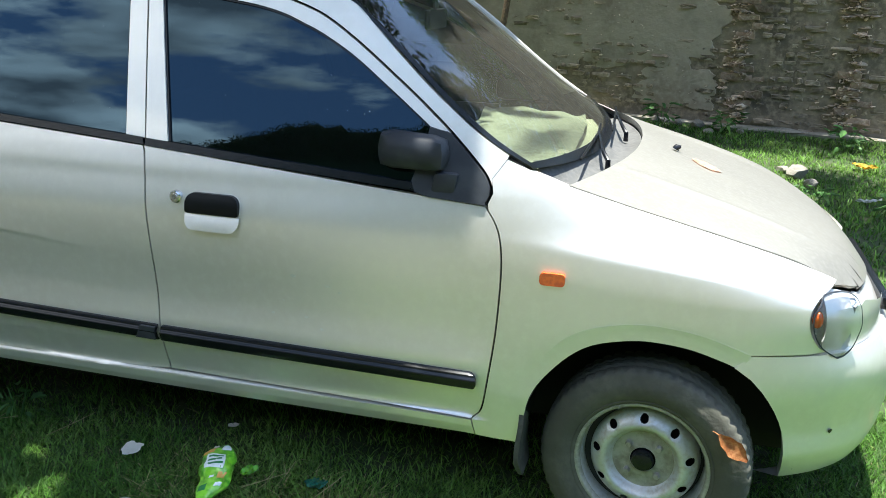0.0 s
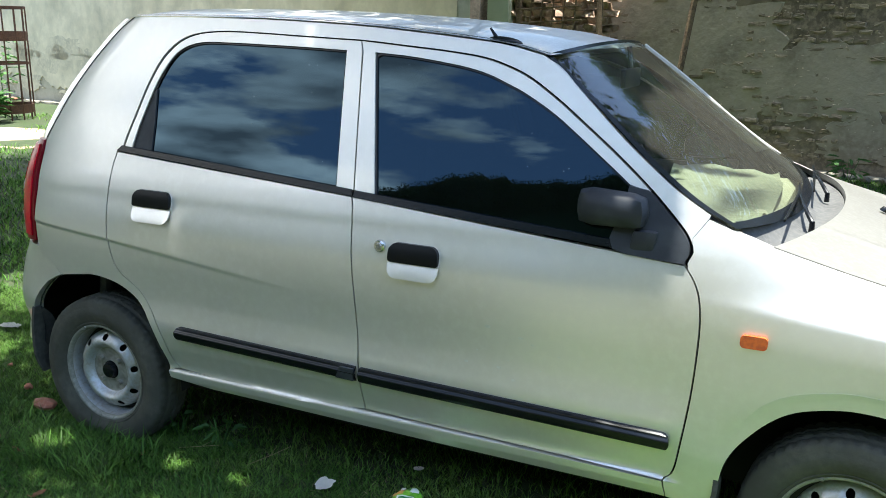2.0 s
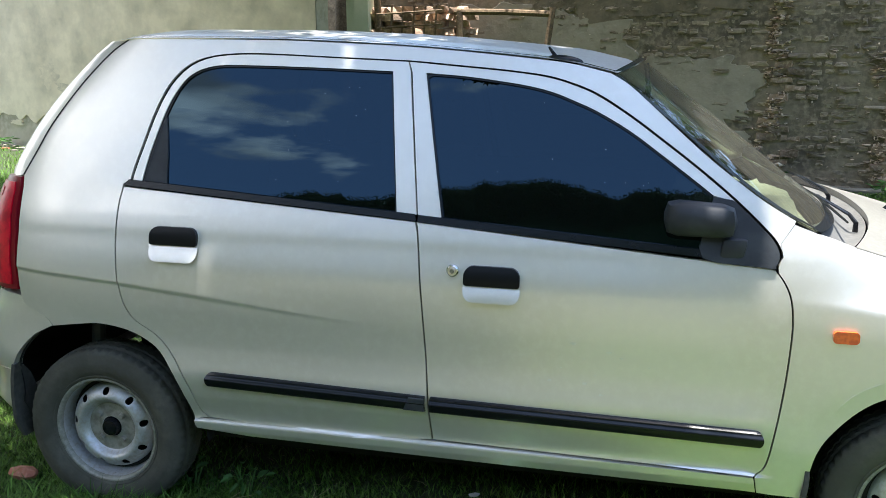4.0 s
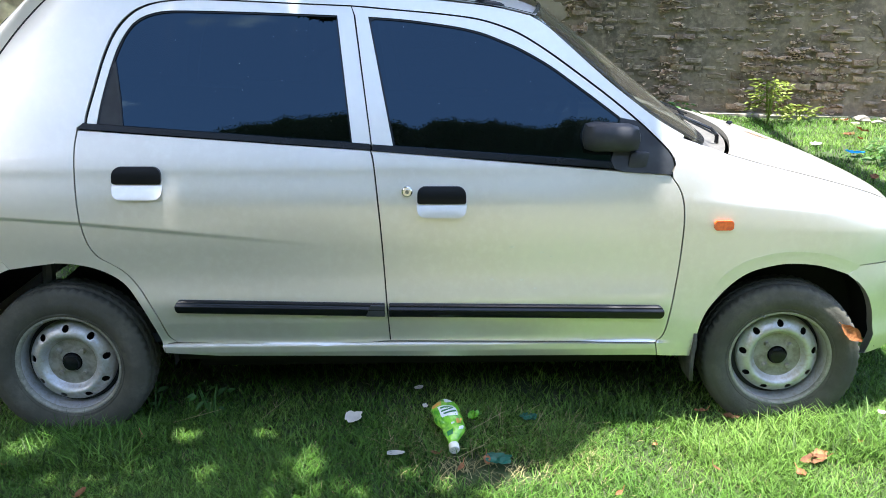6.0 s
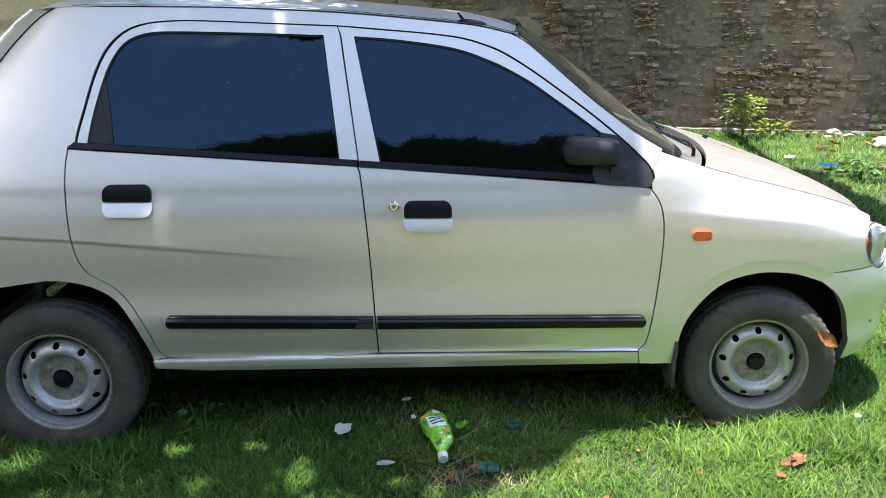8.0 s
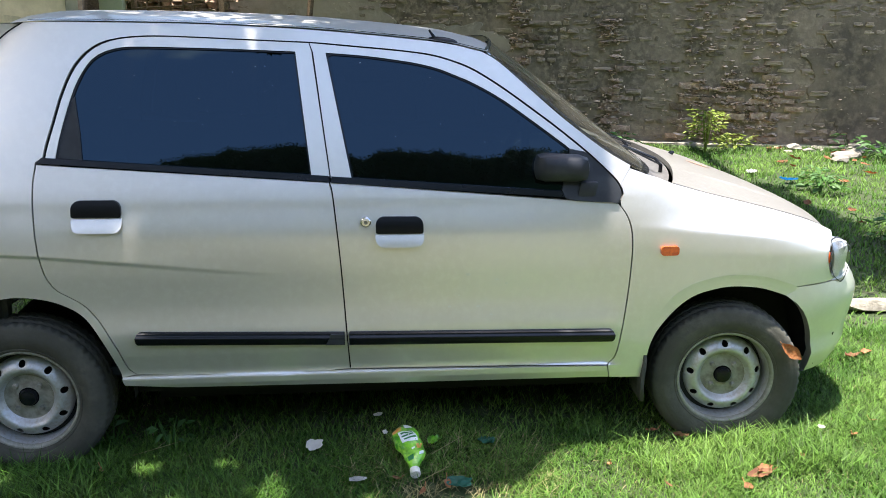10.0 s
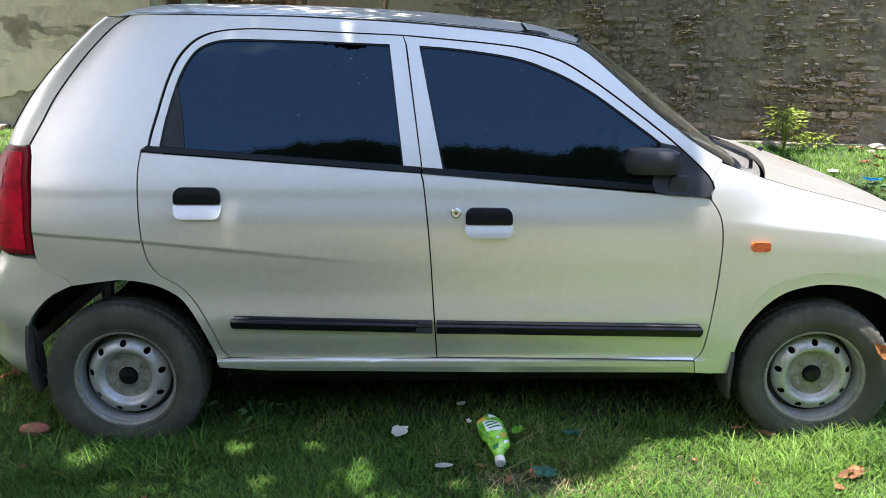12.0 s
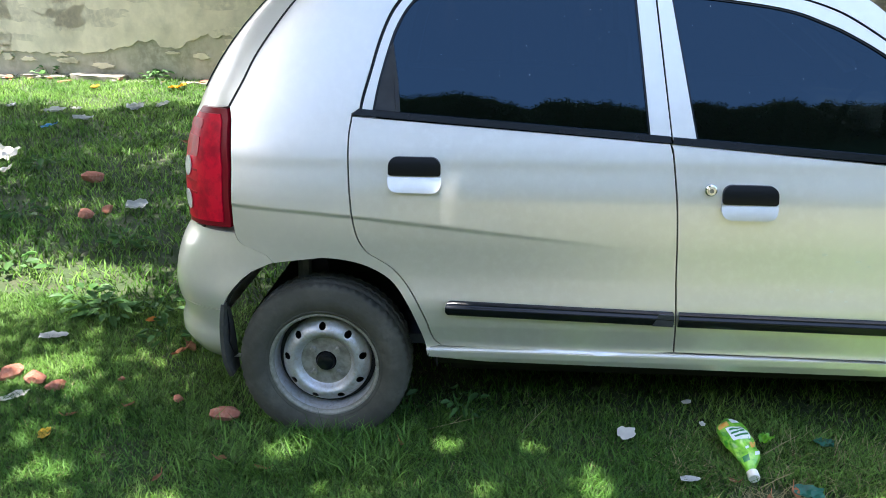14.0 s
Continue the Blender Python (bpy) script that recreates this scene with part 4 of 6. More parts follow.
    revolve(bm, [(.080, o * .6675), (.055, o * .6655), (.034, o * .6705)], (wx, .262), 40)
    for k in range(4):
        a = math.pi / 4 + k * math.pi / 2
        revolve(bm, [(.0005, o * .680), (.007, o * .680), (.009, o * .676), (.010, o * .660)], (wx + .055 * math.cos(a), .262 + .055 * math.sin(a)), 6)
    bmesh.ops.transform(bm, matrix=m, verts=bm.verts[:])
    bmesh.ops.recalc_face_normals(bm, faces=bm.faces[:])
    part("wheel_centre", bm, RUSTY, tyre)
    bm = bmesh.new()
    revolve(bm, [(.0005, o * .64), (.160, o * .64), (.165, o * .56)], (wx, .262), 32)
    part("brake_drum", bm, DARK, tyre)
    # wheel well
    bm = bmesh.new()
    arcs = [radians(a) for a in range(0, 181 if wx > 0 else 103, 6)]
    hood = [[bm.verts.new((wx + (.015 if wx < 0 else .02) + .338 * math.cos(a), o * y, .262 + .376 * math.sin(a))) for a in arcs] for y in (.722, .55, .42)]
    for v in hood[0]:
        v.co.y = o * (flank(v.co.x, max(v.co.z, .30)) - .014)
    for r0, r1 in zip(hood, hood[1:]):
        for k in range(len(arcs) - 1):
            bm.faces.new((r0[k], r0[k + 1], r1[k + 1], r1[k]))
    hub = bm.verts.new((wx, o * .42, .262))
    for k in range(len(arcs) - 1):
        bm.faces.new((hood[2][k], hood[2][k + 1], hub))
    part("wheel_well", bm, DARK, car)
    # mud flap behind the wheel
    bm = bmesh.new()
    if wx > 0:
        line = [(.872, .375), (.872, .34), (.866, .28), (.866, .235), (.876, .192)]
        wid = [(.715, .730), (.66, .738), (.60, .742), (.60, .742), (.62, .72)]
    else:
        line = [(-1.488, .46), (-1.495, .41), (-1.498, .34), (-1.494, .27), (-1.484, .215)]
        wid = [(.69, .716), (.64, .720), (.61, .722), (.61, .722), (.63, .705)]
    rows = []
    for (x, z), (a, b) in zip(spline(line, 3), spline(wid, 3)):
        rows.append([bm.verts.new((x + d, o * y, z)) for d, y in ((0, a), (0, b), (.012, b), (.012, a))])
    for r0, r1 in zip(rows, rows[1:]):
        for k in range(4):
            bm.faces.new((r0[k], r0[(k + 1) % 4], r1[(k + 1) % 4], r1[k]))
    bm.faces.new(rows[-1]), bm.faces.new(rows[0][::-1])
    bmesh.ops.recalc_face_normals(bm, faces=bm.faces[:])
    part("mud_flap", bm, FLAP, car)
bm = bmesh.new()
box(bm, -1.5, 1.55, -.40, .40, .20, .30, .02)
part("underbody", bm, DARK, car)
bm = bmesh.new()
box(bm, -.84, .86, -.665, .665, .262, .31, .01)
part("floor_pan", bm, DARK, car)
# unseen block added under the floor to deepen the shade beneath the car
bm = bmesh.new()
box(bm, -.80, .82, -.52, .52, .17, .258, .02)
part("exhaust_shield", bm, DARK, car)
bm = bmesh.new()
tube(bm, [(-1.24, -.60, .30), (-1.25, -.60, .50), (-1.25, -.58, .66)], .022)
part("damper", bm, MATT, car)
# ---------------------------------------------------------------- the car: cabin
bm = bmesh.new()
box(bm, .50, .93, -.59, .59, .70, .93, .05)
part("dashboard", bm, BEIGE, car)
CLOTH = material("dusty_olive_cloth", (.31, .30, .235), .9, vary=(.24, .233, .18), scale=7, vary2=(.36, .35, .28), scale2=60, bump=0.3, bump_scale=200)
sheet("dashboard_cloth", lambda u, v: Vector((.53 + .37 * v - .05 * u * u, .56 * u, .938 + .034 * max(0, noise.noise((u * 2.0 + v, v * 2.0, 4)) + .35) + .010 * noise.noise((u * 5 + 3 * v, v * 3, 9)) + .007 * math.sin(7 * v + 5 * u + 2 * noise.noise((u * 3, v * 3, 1))))), 60, 40, -1, 1, 0, 1, CLOTH, car, "rumpled olive-beige cloth spread over the dashboard")
bm = bmesh.new()
ring = [(.46 + .05 * math.sin(a), -.33 + .18 * math.cos(a), .93 + .17 * math.sin(a)) for a in np.linspace(0, 2 * math.pi, 33)]
tube(bm, ring, .014)
tube(bm, [(.62, -.33, .86), (.46, -.33, .93)], .03)
part("steering_wheel", bm, MATT, car)
for y in (-.34, .34):
    bm = bmesh.new()
    box(bm, -.28, .22, y - .23, y + .23, .42, .58, .05)
    box(bm, -.36, -.24, y - .23, y + .23, .50, 1.06, .05, Matrix.Translation((0, 0, 0)))
    box(bm, -.35, -.27, y - .12, y + .12, 1.07, 1.25, .04)
    part("front_seat", bm, SEAT, car)
bm = bmesh.new()
box(bm, -1.10, -.62, -.38, .38, .42, .60, .05)
box(bm, -1.22, -1.06, -.38, .38, .50, 1.10, .05)
part("rear_seat", bm, SEAT, car)
bm = bmesh.new()
box(bm, .42, .44, -.10, .10, 1.26, 1.32, .01)
tube(bm, [(.43, 0, 1.31), (.42, 0, 1.385)], .008)
part("cabin_mirror", bm, MATT, car)
bm = bmesh.new()
box(bm, -1.25, .75, -.62, .62, .31, .34)
part("cabin_floor", bm, MATT, car)
for sgn in (-1, 1):
    bm = bmesh.new()
    for x in np.linspace(-.82, .70, 9)[:-1]:
        box(bm, x, x + .19, sgn * .64 - .005, sgn * .64 + .005, .64, belt(x) + .008)
    part("door_card", bm, MATT, car)
sheet("headlining", lambda s, v: roof_at(s, v) - Vector((0, 0, .03)), 20, 12, .02, .98, -.96, .96, BEIGE, car)

# ---------------------------------------------------------------- ground
rng = np.random.default_rng(7)


def leaf_material(name, colour, other, through=0.35, island=0.35, scale=0.8, per_object=0.0):
    """Thin green tissue that lets some light through."""
    m = material(name, colour, 0.55, vary=other, scale=scale, island=island, per_object=per_object, spec=0.3)
    n, l = m.node_tree.nodes, m.node_tree.links
    p = n["Principled BSDF"]
    t, mx = n.new("ShaderNodeBsdfTranslucent"), n.new("ShaderNodeMixShader")
    src = p.inputs["Base Color"].links[0].from_socket
    l.new(src, t.inputs[0])
    mx.inputs[0].default_value = through
    l.new(p.outputs[0], mx.inputs[1]); l.new(t.outputs[0], mx.inputs[2])
    l.new(mx.outputs[0], n["Material Output"].inputs[0])
    return m


GRASS = leaf_material("grass_blades", (.070, .164, .024), (.152, .266, .052), 0.43, 0.75, 1.3)
STRAW = leaf_material("dead_grass", (.34, .30, .15), (.25, .23, .10), 0.2, 0.35, 3.0)
TURF = material("turf_soil", (.024, .044, .010), .95, vary=(.032, .054, .013), scale=2.2, vary2=(.046, .050, .022), scale2=11, bump=0.8, bump_scale=45)
FOLIAGE = leaf_material("tree_leaves", (.045, .095, .018), (.075, .13, .025), 0.35, 0.4, 0.6)
WOODLEAF = leaf_material("far_leaves", (.030, .062, .020), (.042, .080, .024), 0.15, 0.3, 0.6)
WEED = leaf_material("weed_leaves", (.06, .15, .035), (.09, .19, .05), 0.3, 0.25, 3.0)
LIME = leaf_material("lime_shrub_leaves", (.20, .27, .045), (.28, .33, .07), 0.35, 0.3, 3.0)
BARK = material("grey_bark", (.13, .105, .08), .9, vary=(.08, .065, .05), scale=9, vary2=(.18, .15, .12), scale2=50, bump=0.8, bump_scale=40)
DRYLEAF = material("dry_leaf", (.40, .185, .085), .75, vary=(.25, .105, .048), scale=30, per_object=0.35)


ORANGELEAF = material("orange_dry_leaf", (.50, .19, .06), .6, vary=(.36, .12, .035), scale=40, vary2=(.60, .30, .12), scale2=110)
PALELEAF = material("pale_orange_leaf", (.60, .40, .29), .8, vary=(.50, .37, .29), scale=50)


def ground_z(x, y):
    r = 0.018 * math.sin(x * 1.7 + 0.6) * math.cos(y * 1.3) + 0.012 * math.sin(3.1 * x - 2.3 * y)
    far = min(max((abs(x) + abs(y) - 14) / 10, 0), 1)
    return 0.048 + r * (1 - far)


steps = np.r_[-160, -60, -30, -18, np.arange(-12, 12.01, 0.3), 18, 30, 60, 160]
verts = [(x, y, ground_z(x, y)) for x in steps for y in steps]
n = len(steps)
faces = [(i * n + j, (i + 1) * n + j, (i + 1) * n + j + 1, i * n + j + 1) for i in range(n - 1) for j in range(n - 1)]
tagged(raw("ground", verts, faces, TURF, smooth=80), "worn lawn with bare soil patches and litter", "lawn", kind="structure")


# unseen sheet added over the lawn, its colour tuned for reflections in the doors
MIRRORED_LAWN = material("mirrored_lawn_tone", (.080, .082, .046), .95, vary=(.064, .068, .038), scale=1.2, vary2=(.104, .104, .060), scale2=20, bump=0.8, bump_scale=40)
v = []
for x in np.linspace(-40, 40, 161):
    for q in range(15):
        y = -1.7 - .15 * noise.noise((x * 1.3, 0, 0)) - 13.5 * q / 14
        v.append((x, y, ground_z(x, y) + .026 * min(1, q) + .004 * noise.noise((x * 3, y * 3, 0)) - (0 if q else .01)))
f = [(15 * i + q, 15 * i + q + 1, 15 * i + q + 16, 15 * i + q + 15) for i in range(160) for q in range(14)]
tagged(raw("ground_open", v, f, MIRRORED_LAWN), "unseen lawn sheet toned for its reflection in the doors", "lawn", kind="structure")


EARTH = material("bare_brown_earth", (.34, .25, .16), .95, vary=(.26, .19, .12), scale=2.5, vary2=(.42, .33, .22), scale2=25, bump=0.6, bump_scale=40)
v = [(-8.7, 4.95, ground_z(-8.7, 4.95) + .010)]
for k in range(48):
    a = 2 * math.pi * k / 48
    w = 1 + .18 * noise.noise((math.cos(a) * 2, math.sin(a) * 2, 3)) + .12 * noise.noise((math.cos(a) * 7, math.sin(a) * 7, 3))
    x, y = -8.7 + 1.6 * w * math.cos(a), 4.95 + .80 * w * math.sin(a)
    v.append((x, y, ground_z(x, y) + .006))
tagged(raw("ground_bare", v, [(0, 1 + k, 1 + (k + 1) % 48) for k in range(48)], EARTH), "bare brown earth beside the cream wall", "soil", kind="structure")


def blades(name, count, x0, x1, y0, y1, height, width, keep, label, mat=None, lie=(0.45, 1.55)):
    """Bent grass blades, thicker in tufts, in one mesh."""
    xs, ys = rng.uniform(x0, x1, count), rng.uniform(y0, y1, count)
    tuft = np.sin(xs * 5.1 + 1.3 * np.sin(ys * 4.2)) * np.sin(ys * 5.7 + 1.1 * np.sin(xs * 3.3)) + 0.5 * np.sin(xs * 13 + ys * 11)
    ok = (rng.uniform(-2.8, 0.0, count) < tuft) & keep(xs, ys)
    xs, ys, tuft = xs[ok], ys[ok], tuft[ok]
    k = len(xs)
    zs = np.array([ground_z(a, b) for a, b in zip(xs, ys)]) - 0.004
    h = height * rng.uniform(0.45, 1.15, k) * (1 + 0.22 * tuft)
    a, lean = rng.uniform(0, 2 * np.pi, k), rng.uniform(*lie, k) * h
    w = width * rng.uniform(0.6, 1.2, k)
    side_a = a + np.pi / 2 + rng.uniform(-.6, .6, k)
    sx, sy = np.cos(side_a) * w / 2, np.sin(side_a) * w / 2
    dx, dy = np.cos(a) * lean, np.sin(a) * lean
    v = np.empty((k, 5, 3))
    v[:, 0] = np.c_[xs - sx, ys - sy, zs]
    v[:, 1] = np.c_[xs + sx, ys + sy, zs]
    v[:, 2] = np.c_[xs + sx * .8 + dx * .35, ys + sy * .8 + dy * .35, zs + h * .62]
    v[:, 3] = np.c_[xs - sx * .8 + dx * .35, ys - sy * .8 + dy * .35, zs + h * .62]
    v[:, 4] = np.c_[xs + dx, ys + dy, zs + h]
    me = bpy.data.meshes.new(name)
    base = np.arange(k)[:, None] * 5
    loops = np.concatenate([base + np.array([[0, 1, 2, 3]]), base + np.array([[3, 2, 4]])], 1).ravel()
    me.vertices.add(k * 5); me.vertices.foreach_set("co", v.ravel())
    me.loops.add(k * 7); me.loops.foreach_set("vertex_index", loops)
    me.polygons.add(k * 2); me.polygons.foreach_set("loop_start", (np.arange(k)[:, None] * 7 + np.array([[0, 4]])).ravel())
    me.update(); me.validate()
    me.materials.append(mat or GRASS)
    return tagged(new(name, me), label, "grass", kind="stuff")


# bare soil by the bottle; blades thinned under the car to deepen its shade
bare = lambda x, y: (((x - .16) / .20) ** 2 + ((y + 1.05) / .11) ** 2 > rng.uniform(.3, 1.3, len(x))) & ((abs(y) > .60 + rng.uniform(-.08, .08, len(x))) | (abs(x) > 1.55) | (rng.uniform(0, 1, len(x)) < .25))
behind = lambda x, y: (y < 6.85 - .27 * x)
blades("grass", 400000, -3.2, 3.2, -1.6, 0.3, .036, .0040, bare, "short green lawn grass in uneven tufts")
blades("dead_grass", 16000, -3.0, 3.0, -1.6, .2, .024, .0028, bare, "dry straw-coloured blades among the grass", STRAW, (.8, 2.6))
blades("dead_grass", 900, -.15, .55, -1.12, -.70, .035, .0032, lambda x, y: x == x, "dry straw lying round the bottle", STRAW, (.8, 2.6))
blades("grass", 9000, -1.62, 1.62, -1.02, -.745, .068, .0046, lambda x, y: abs(abs(x) - 1.19) < .30 + .08 * np.sin(x * 31), "taller grass in front of the tyres")
blades("grass", 210000, -6.5, 8.0, 0.3, 7.9, .046, .0085, lambda x, y: behind(x, y) & ((x > -5.0 - .3 * y)), "short green lawn grass further off")
blades("grass", 36000, -13, -3.3, -2.0, 8.0, .06, .012, lambda x, y: (x > -11.5 + .1 * y) & ((x + 10.3) ** 2 + (y - 5.6) ** 2 > 1.2) & (((x + 8.7) / 1.5) ** 2 + ((y - 4.95) / .75) ** 2 > rng.uniform(.5, 1.4, len(x))), "short green lawn grass beside the cream wall")
blades("grass", 34000, -4.6, 4.6, -3.1, -1.5, .052, .0055, lambda x, y: rng.uniform(0, 1, len(x)) < np.clip((y + 3.1) / 1.5, 0, 1) ** 1.5, "sparse green blades where the lawn wears thin")
blades("grass", 22000, 3.1, 5.4, -1.7, .4, .038, .0055, lambda x, y: rng.uniform(0, 1, len(x)) < np.clip((5.4 - x) / 2, 0, 1), "thinning green lawn grass ahead of the car")
blades("long_grass", 240, -2.0, 1.4, -.84, -.70, .085, .005, lambda x, y: abs(abs(x) - 1.18) < .5, "taller grass beside the tyres")

# ---------------------------------------------------------------- old brick wall behind the car
MORTAR = material("sooty_mortar", (.33, .257, .185), .95, vary=(.155, .122, .091), scale=1.6, vary2=(.45, .35, .25), scale2=17, bump=1.0, bump_scale=24)
SOOTBRICK = material("sooty_brick", (.38, .294, .210), .92, vary=(.17, .134, .10), scale=1.2, vary2=(.50, .39, .28), scale2=15, bump=1.0, bump_scale=30, island=0.22)
RAWBRICK = material("worn_brick", (.46, .31, .215), .92, vary=(.22, .15, .105), scale=6, vary2=(.62, .47, .35), scale2=24, bump=1.0, bump_scale=36, per_object=0.45)
LIME_AND_SUN = material("lime_mortar_and_sunlight", (.74, .60, .46), .9, vary=(.50, .38, .28), scale=14, island=0.4)
CONCRETE = material("pale_concrete", (.30, .27, .21), .9, vary=(.19, .17, .13), scale=6, vary2=(.36, .33, .27), scale2=40, bump=0.5, bump_scale=60)
STONE = material("grey_stone", (.19, .175, .145), .9, vary=(.12, .11, .09), scale=7, vary2=(.25, .23, .19), scale2=50, bump=0.5, bump_scale=50, per_object=0.2)

BRICKRED = material("broken_brick", (.36, .13, .075), .9, vary=(.26, .09, .06), scale=18, vary2=(.44, .21, .14), scale2=70, bump=0.5, bump_scale=80, per_object=0.25)
NORTH = Matrix.Translation((0, 7.07, 0)) @ Matrix.Rotation(radians(-15.1), 4, "Z")
bm = bmesh.new()
box(bm, -3.2, 18, .05, .36, -.1, 3.4)
wall = part("wall_north", bm, MORTAR, smooth=0)
wall.matrix_world = NORTH
tagged(wall, "old soot-darkened brick wall with eroded mortar joints", "wall", kind="structure")


def brick_shape(length, height, depth, seed, rough=.006):
    r = np.random.default_rng(seed)
    bm = bmesh.new()
    box(bm, -length / 2, length / 2, -depth, .03, -height / 2, height / 2)
    bmesh.ops.subdivide_edges(bm, edges=[e for e in bm.edges if abs(e.verts[0].co.x - e.verts[1].co.x) > .1], cuts=2)
    for v in bm.verts:
        v.co += Vector(r.normal(0, rough, 3))
    return bm


shapes = []
for k in range(5):
    bm = brick_shape(.225, .064, .012 + .006 * k, 40 + k, .009)
    me = bpy.data.meshes.new("brick")
    bm.to_mesh(me); bm.free()
    me.materials.append(RAWBRICK)
    shapes.append(me)
all_v, all_f = [], []
later = []
for row in range(32):
    z = .05 + .082 * row
    u = -3.1 + (.115 if row % 2 else 0)
    while u < 10.5:
        d = abs(rng.normal(0, .011)) - .014 + .010 * noise.noise((u * 1.3, z * 2.0, 0))
        worn = (3.35 < u < 4.62 and z < .95 - .25 * abs(u - 4.0)) or abs(u - 1.72 - .06 * math.sin(z * 7)) < .13 and .12 < z < 1.3 or abs(u - 2.75) < .10 and z < .9
        if worn:
            later.append((u + .115, z))
        elif rng.random() > .24:
            cuts = [u + .004, u + .236] if rng.random() < .5 else [u + .004, u + rng.uniform(.06, .18), u + .236]
            for x0, x1 in zip(cuts, cuts[1:]):
                base, half, tall, deep = len(all_v), (x1 - x0) / 2, rng.uniform(.022, .036), .035 - d + rng.normal(0, .008)
                cx, cz = (x0 + x1) / 2, z + rng.normal(0, .005)
                n = 10
                edge = []
                for q in range(n):
                    a = 2 * math.pi * (q + .5) / n
                    c1, c2 = math.cos(a), math.sin(a)
                    w = rng.uniform(.72, 1.02)
                    edge.append((cx + half * w * math.copysign(abs(c1) ** .45, c1), cz + tall * w * math.copysign(abs(c2) ** .45, c2)))
                all_v += [(p, .06, q) for p, q in edge] + [(cx + (p - cx) * .86, deep + rng.normal(0, .006), cz + (q - cz) * .80) for p, q in edge] + [(cx, deep - .004, cz)]
                for q in range(n):
                    r1 = (q + 1) % n
                    all_f += [(base + q, base + r1, base + n + r1, base + n + q), (base + n + q, base + n + r1, base + 2 * n)]
        u += .245
courses = raw("sooty_bricks", all_v, all_f, SOOTBRICK, wall, "courses of sooty uneven bricks")
tagged(courses, kind="stuff")
# scraps of old lime mortar that still cling to the joints, and a painted sunlit patch
all_v, all_f = [], []
for k in range(4600):
    c = rng.choice(4, p=[.40, .22, .12, .26])
    # dense pale patch: worn wall with sunlight painted into its colour
    if c == 0:
        u, z = (rng.uniform(3.5, 4.58), rng.uniform(.08, .78)) if rng.random() < .68 else (3.95 + rng.normal(0, .28), rng.uniform(.7, 2.3))
    elif c == 1:
        z = rng.uniform(.12, 1.9)
        u = 1.72 + .10 * noise.noise((z * 3, 1, 0)) + rng.normal(0, .05)
    elif c == 2:
        z = rng.uniform(.1, 1.4)
        u = 2.75 + .12 * noise.noise((z * 3, 7, 0)) + rng.normal(0, .06)
    else:
        u, z = rng.uniform(-.5, 8.5), rng.uniform(.2, 2.5)
    if noise.noise((u * 5, z * 6, 2)) < (-.22 if z < .8 else -.02):
        continue
    z += .5 * (.05 + .082 * (round((z - .05) / .082 - .5) + .5) - z) + rng.normal(0, .010)
    s, q = min(.075, .008 + rng.exponential(.018)) * (.5 if c == 3 else 1), min(.026, .004 + rng.exponential(.007)) * (.6 if c == 3 else 1)
    t0 = rng.uniform(0, 6.28)
    base = len(all_v)
    pts = []
    for a in np.arange(0, 6.28, .785):
        w = rng.uniform(.45, 1.35)
        pts.append((u + s * w * math.cos(a + t0) + .3 * q * math.sin(a), z + q * w * math.sin(a + t0)))
    n = len(pts)
    all_v += [(a, .06, b) for a, b in pts] + [(u + rng.normal(0, .004), -.006 + rng.normal(0, .014), z - .3 * q)]
    all_f += [(base + i, base + (i + 1) % n, base + n) for i in range(n)]
tagged(raw("mortar_scraps", all_v, all_f, LIME_AND_SUN, wall, "pale scraps of old lime mortar and a painted sunlit patch"), kind="stuff")
# smoother areas of plaster that still cover the courses: sooty ones, and paler ones towards the left end
PLASTER = material("sooty_plaster", (.27, .21, .147), .93, vary=(.135, .108, .08), scale=1.6, vary2=(.31, .24, .17), scale2=12, bump=0.7, bump_scale=26)
PALEPLASTER = material("pale_plaster", (.50, .415, .315), .93, vary=(.33, .27, .205), scale=1.8, vary2=(.50, .42, .33), scale2=12, bump=1.0, bump_scale=18)
for k, (u, z, a, b, mat) in enumerate(((5.75, .75, .95, .72, PLASTER), (6.9, 1.3, .9, 1.0, PLASTER), (-.9, 1.15, 1.3, .8, PALEPLASTER), (.75, .95, .75, .42, PALEPLASTER), (1.15, .40, .42, .22, PALEPLASTER), (.3, 2.1, 1.2, .35, PLASTER), (5.2, 1.9, .8, .35, PLASTER), (8.2, .9, .8, .8, PLASTER))):
    bm = bmesh.new()
    ring = []
    n = 150
    for q in range(n):
        t = 2 * math.pi * q / n
        w = 1 + sum(amp * noise.noise((math.cos(t) * fr, math.sin(t) * fr, k * 3.1 + fr)) for amp, fr in ((.26, 1.4), (.22, 3.5), (.10, 8), (.045, 18), (.02, 40)))
        ring.append((u + a * w * math.copysign(abs(math.cos(t)) ** .7, math.cos(t)), max(.06, z + b * w * math.copysign(abs(math.sin(t)) ** .7, math.sin(t)))))
    cap = [bm.verts.new((x, .036 + .006 * noise.noise((x * 4, h * 4, k)), h)) for x, h in ring]
    foot = [bm.verts.new((u + (x - u) * 1.02, .06, max(.02, z + (h - z) * 1.02))) for x, h in ring]
    mid = bm.verts.new((u, .026, z))
    for q in range(n):
        bm.faces.new((cap[q], cap[(q + 1) % n], mid))
        bm.faces.new((cap[q], foot[q], foot[(q + 1) % n], cap[(q + 1) % n]))
    bmesh.ops.recalc_face_normals(bm, faces=bm.faces[:])
    part("plaster_patch", bm, mat, wall, smooth=30)
# low concrete strip along the foot of the wall
bm = bmesh.new()
box(bm, -.9, 7.2, -.10, .03, .0, .075, .012)
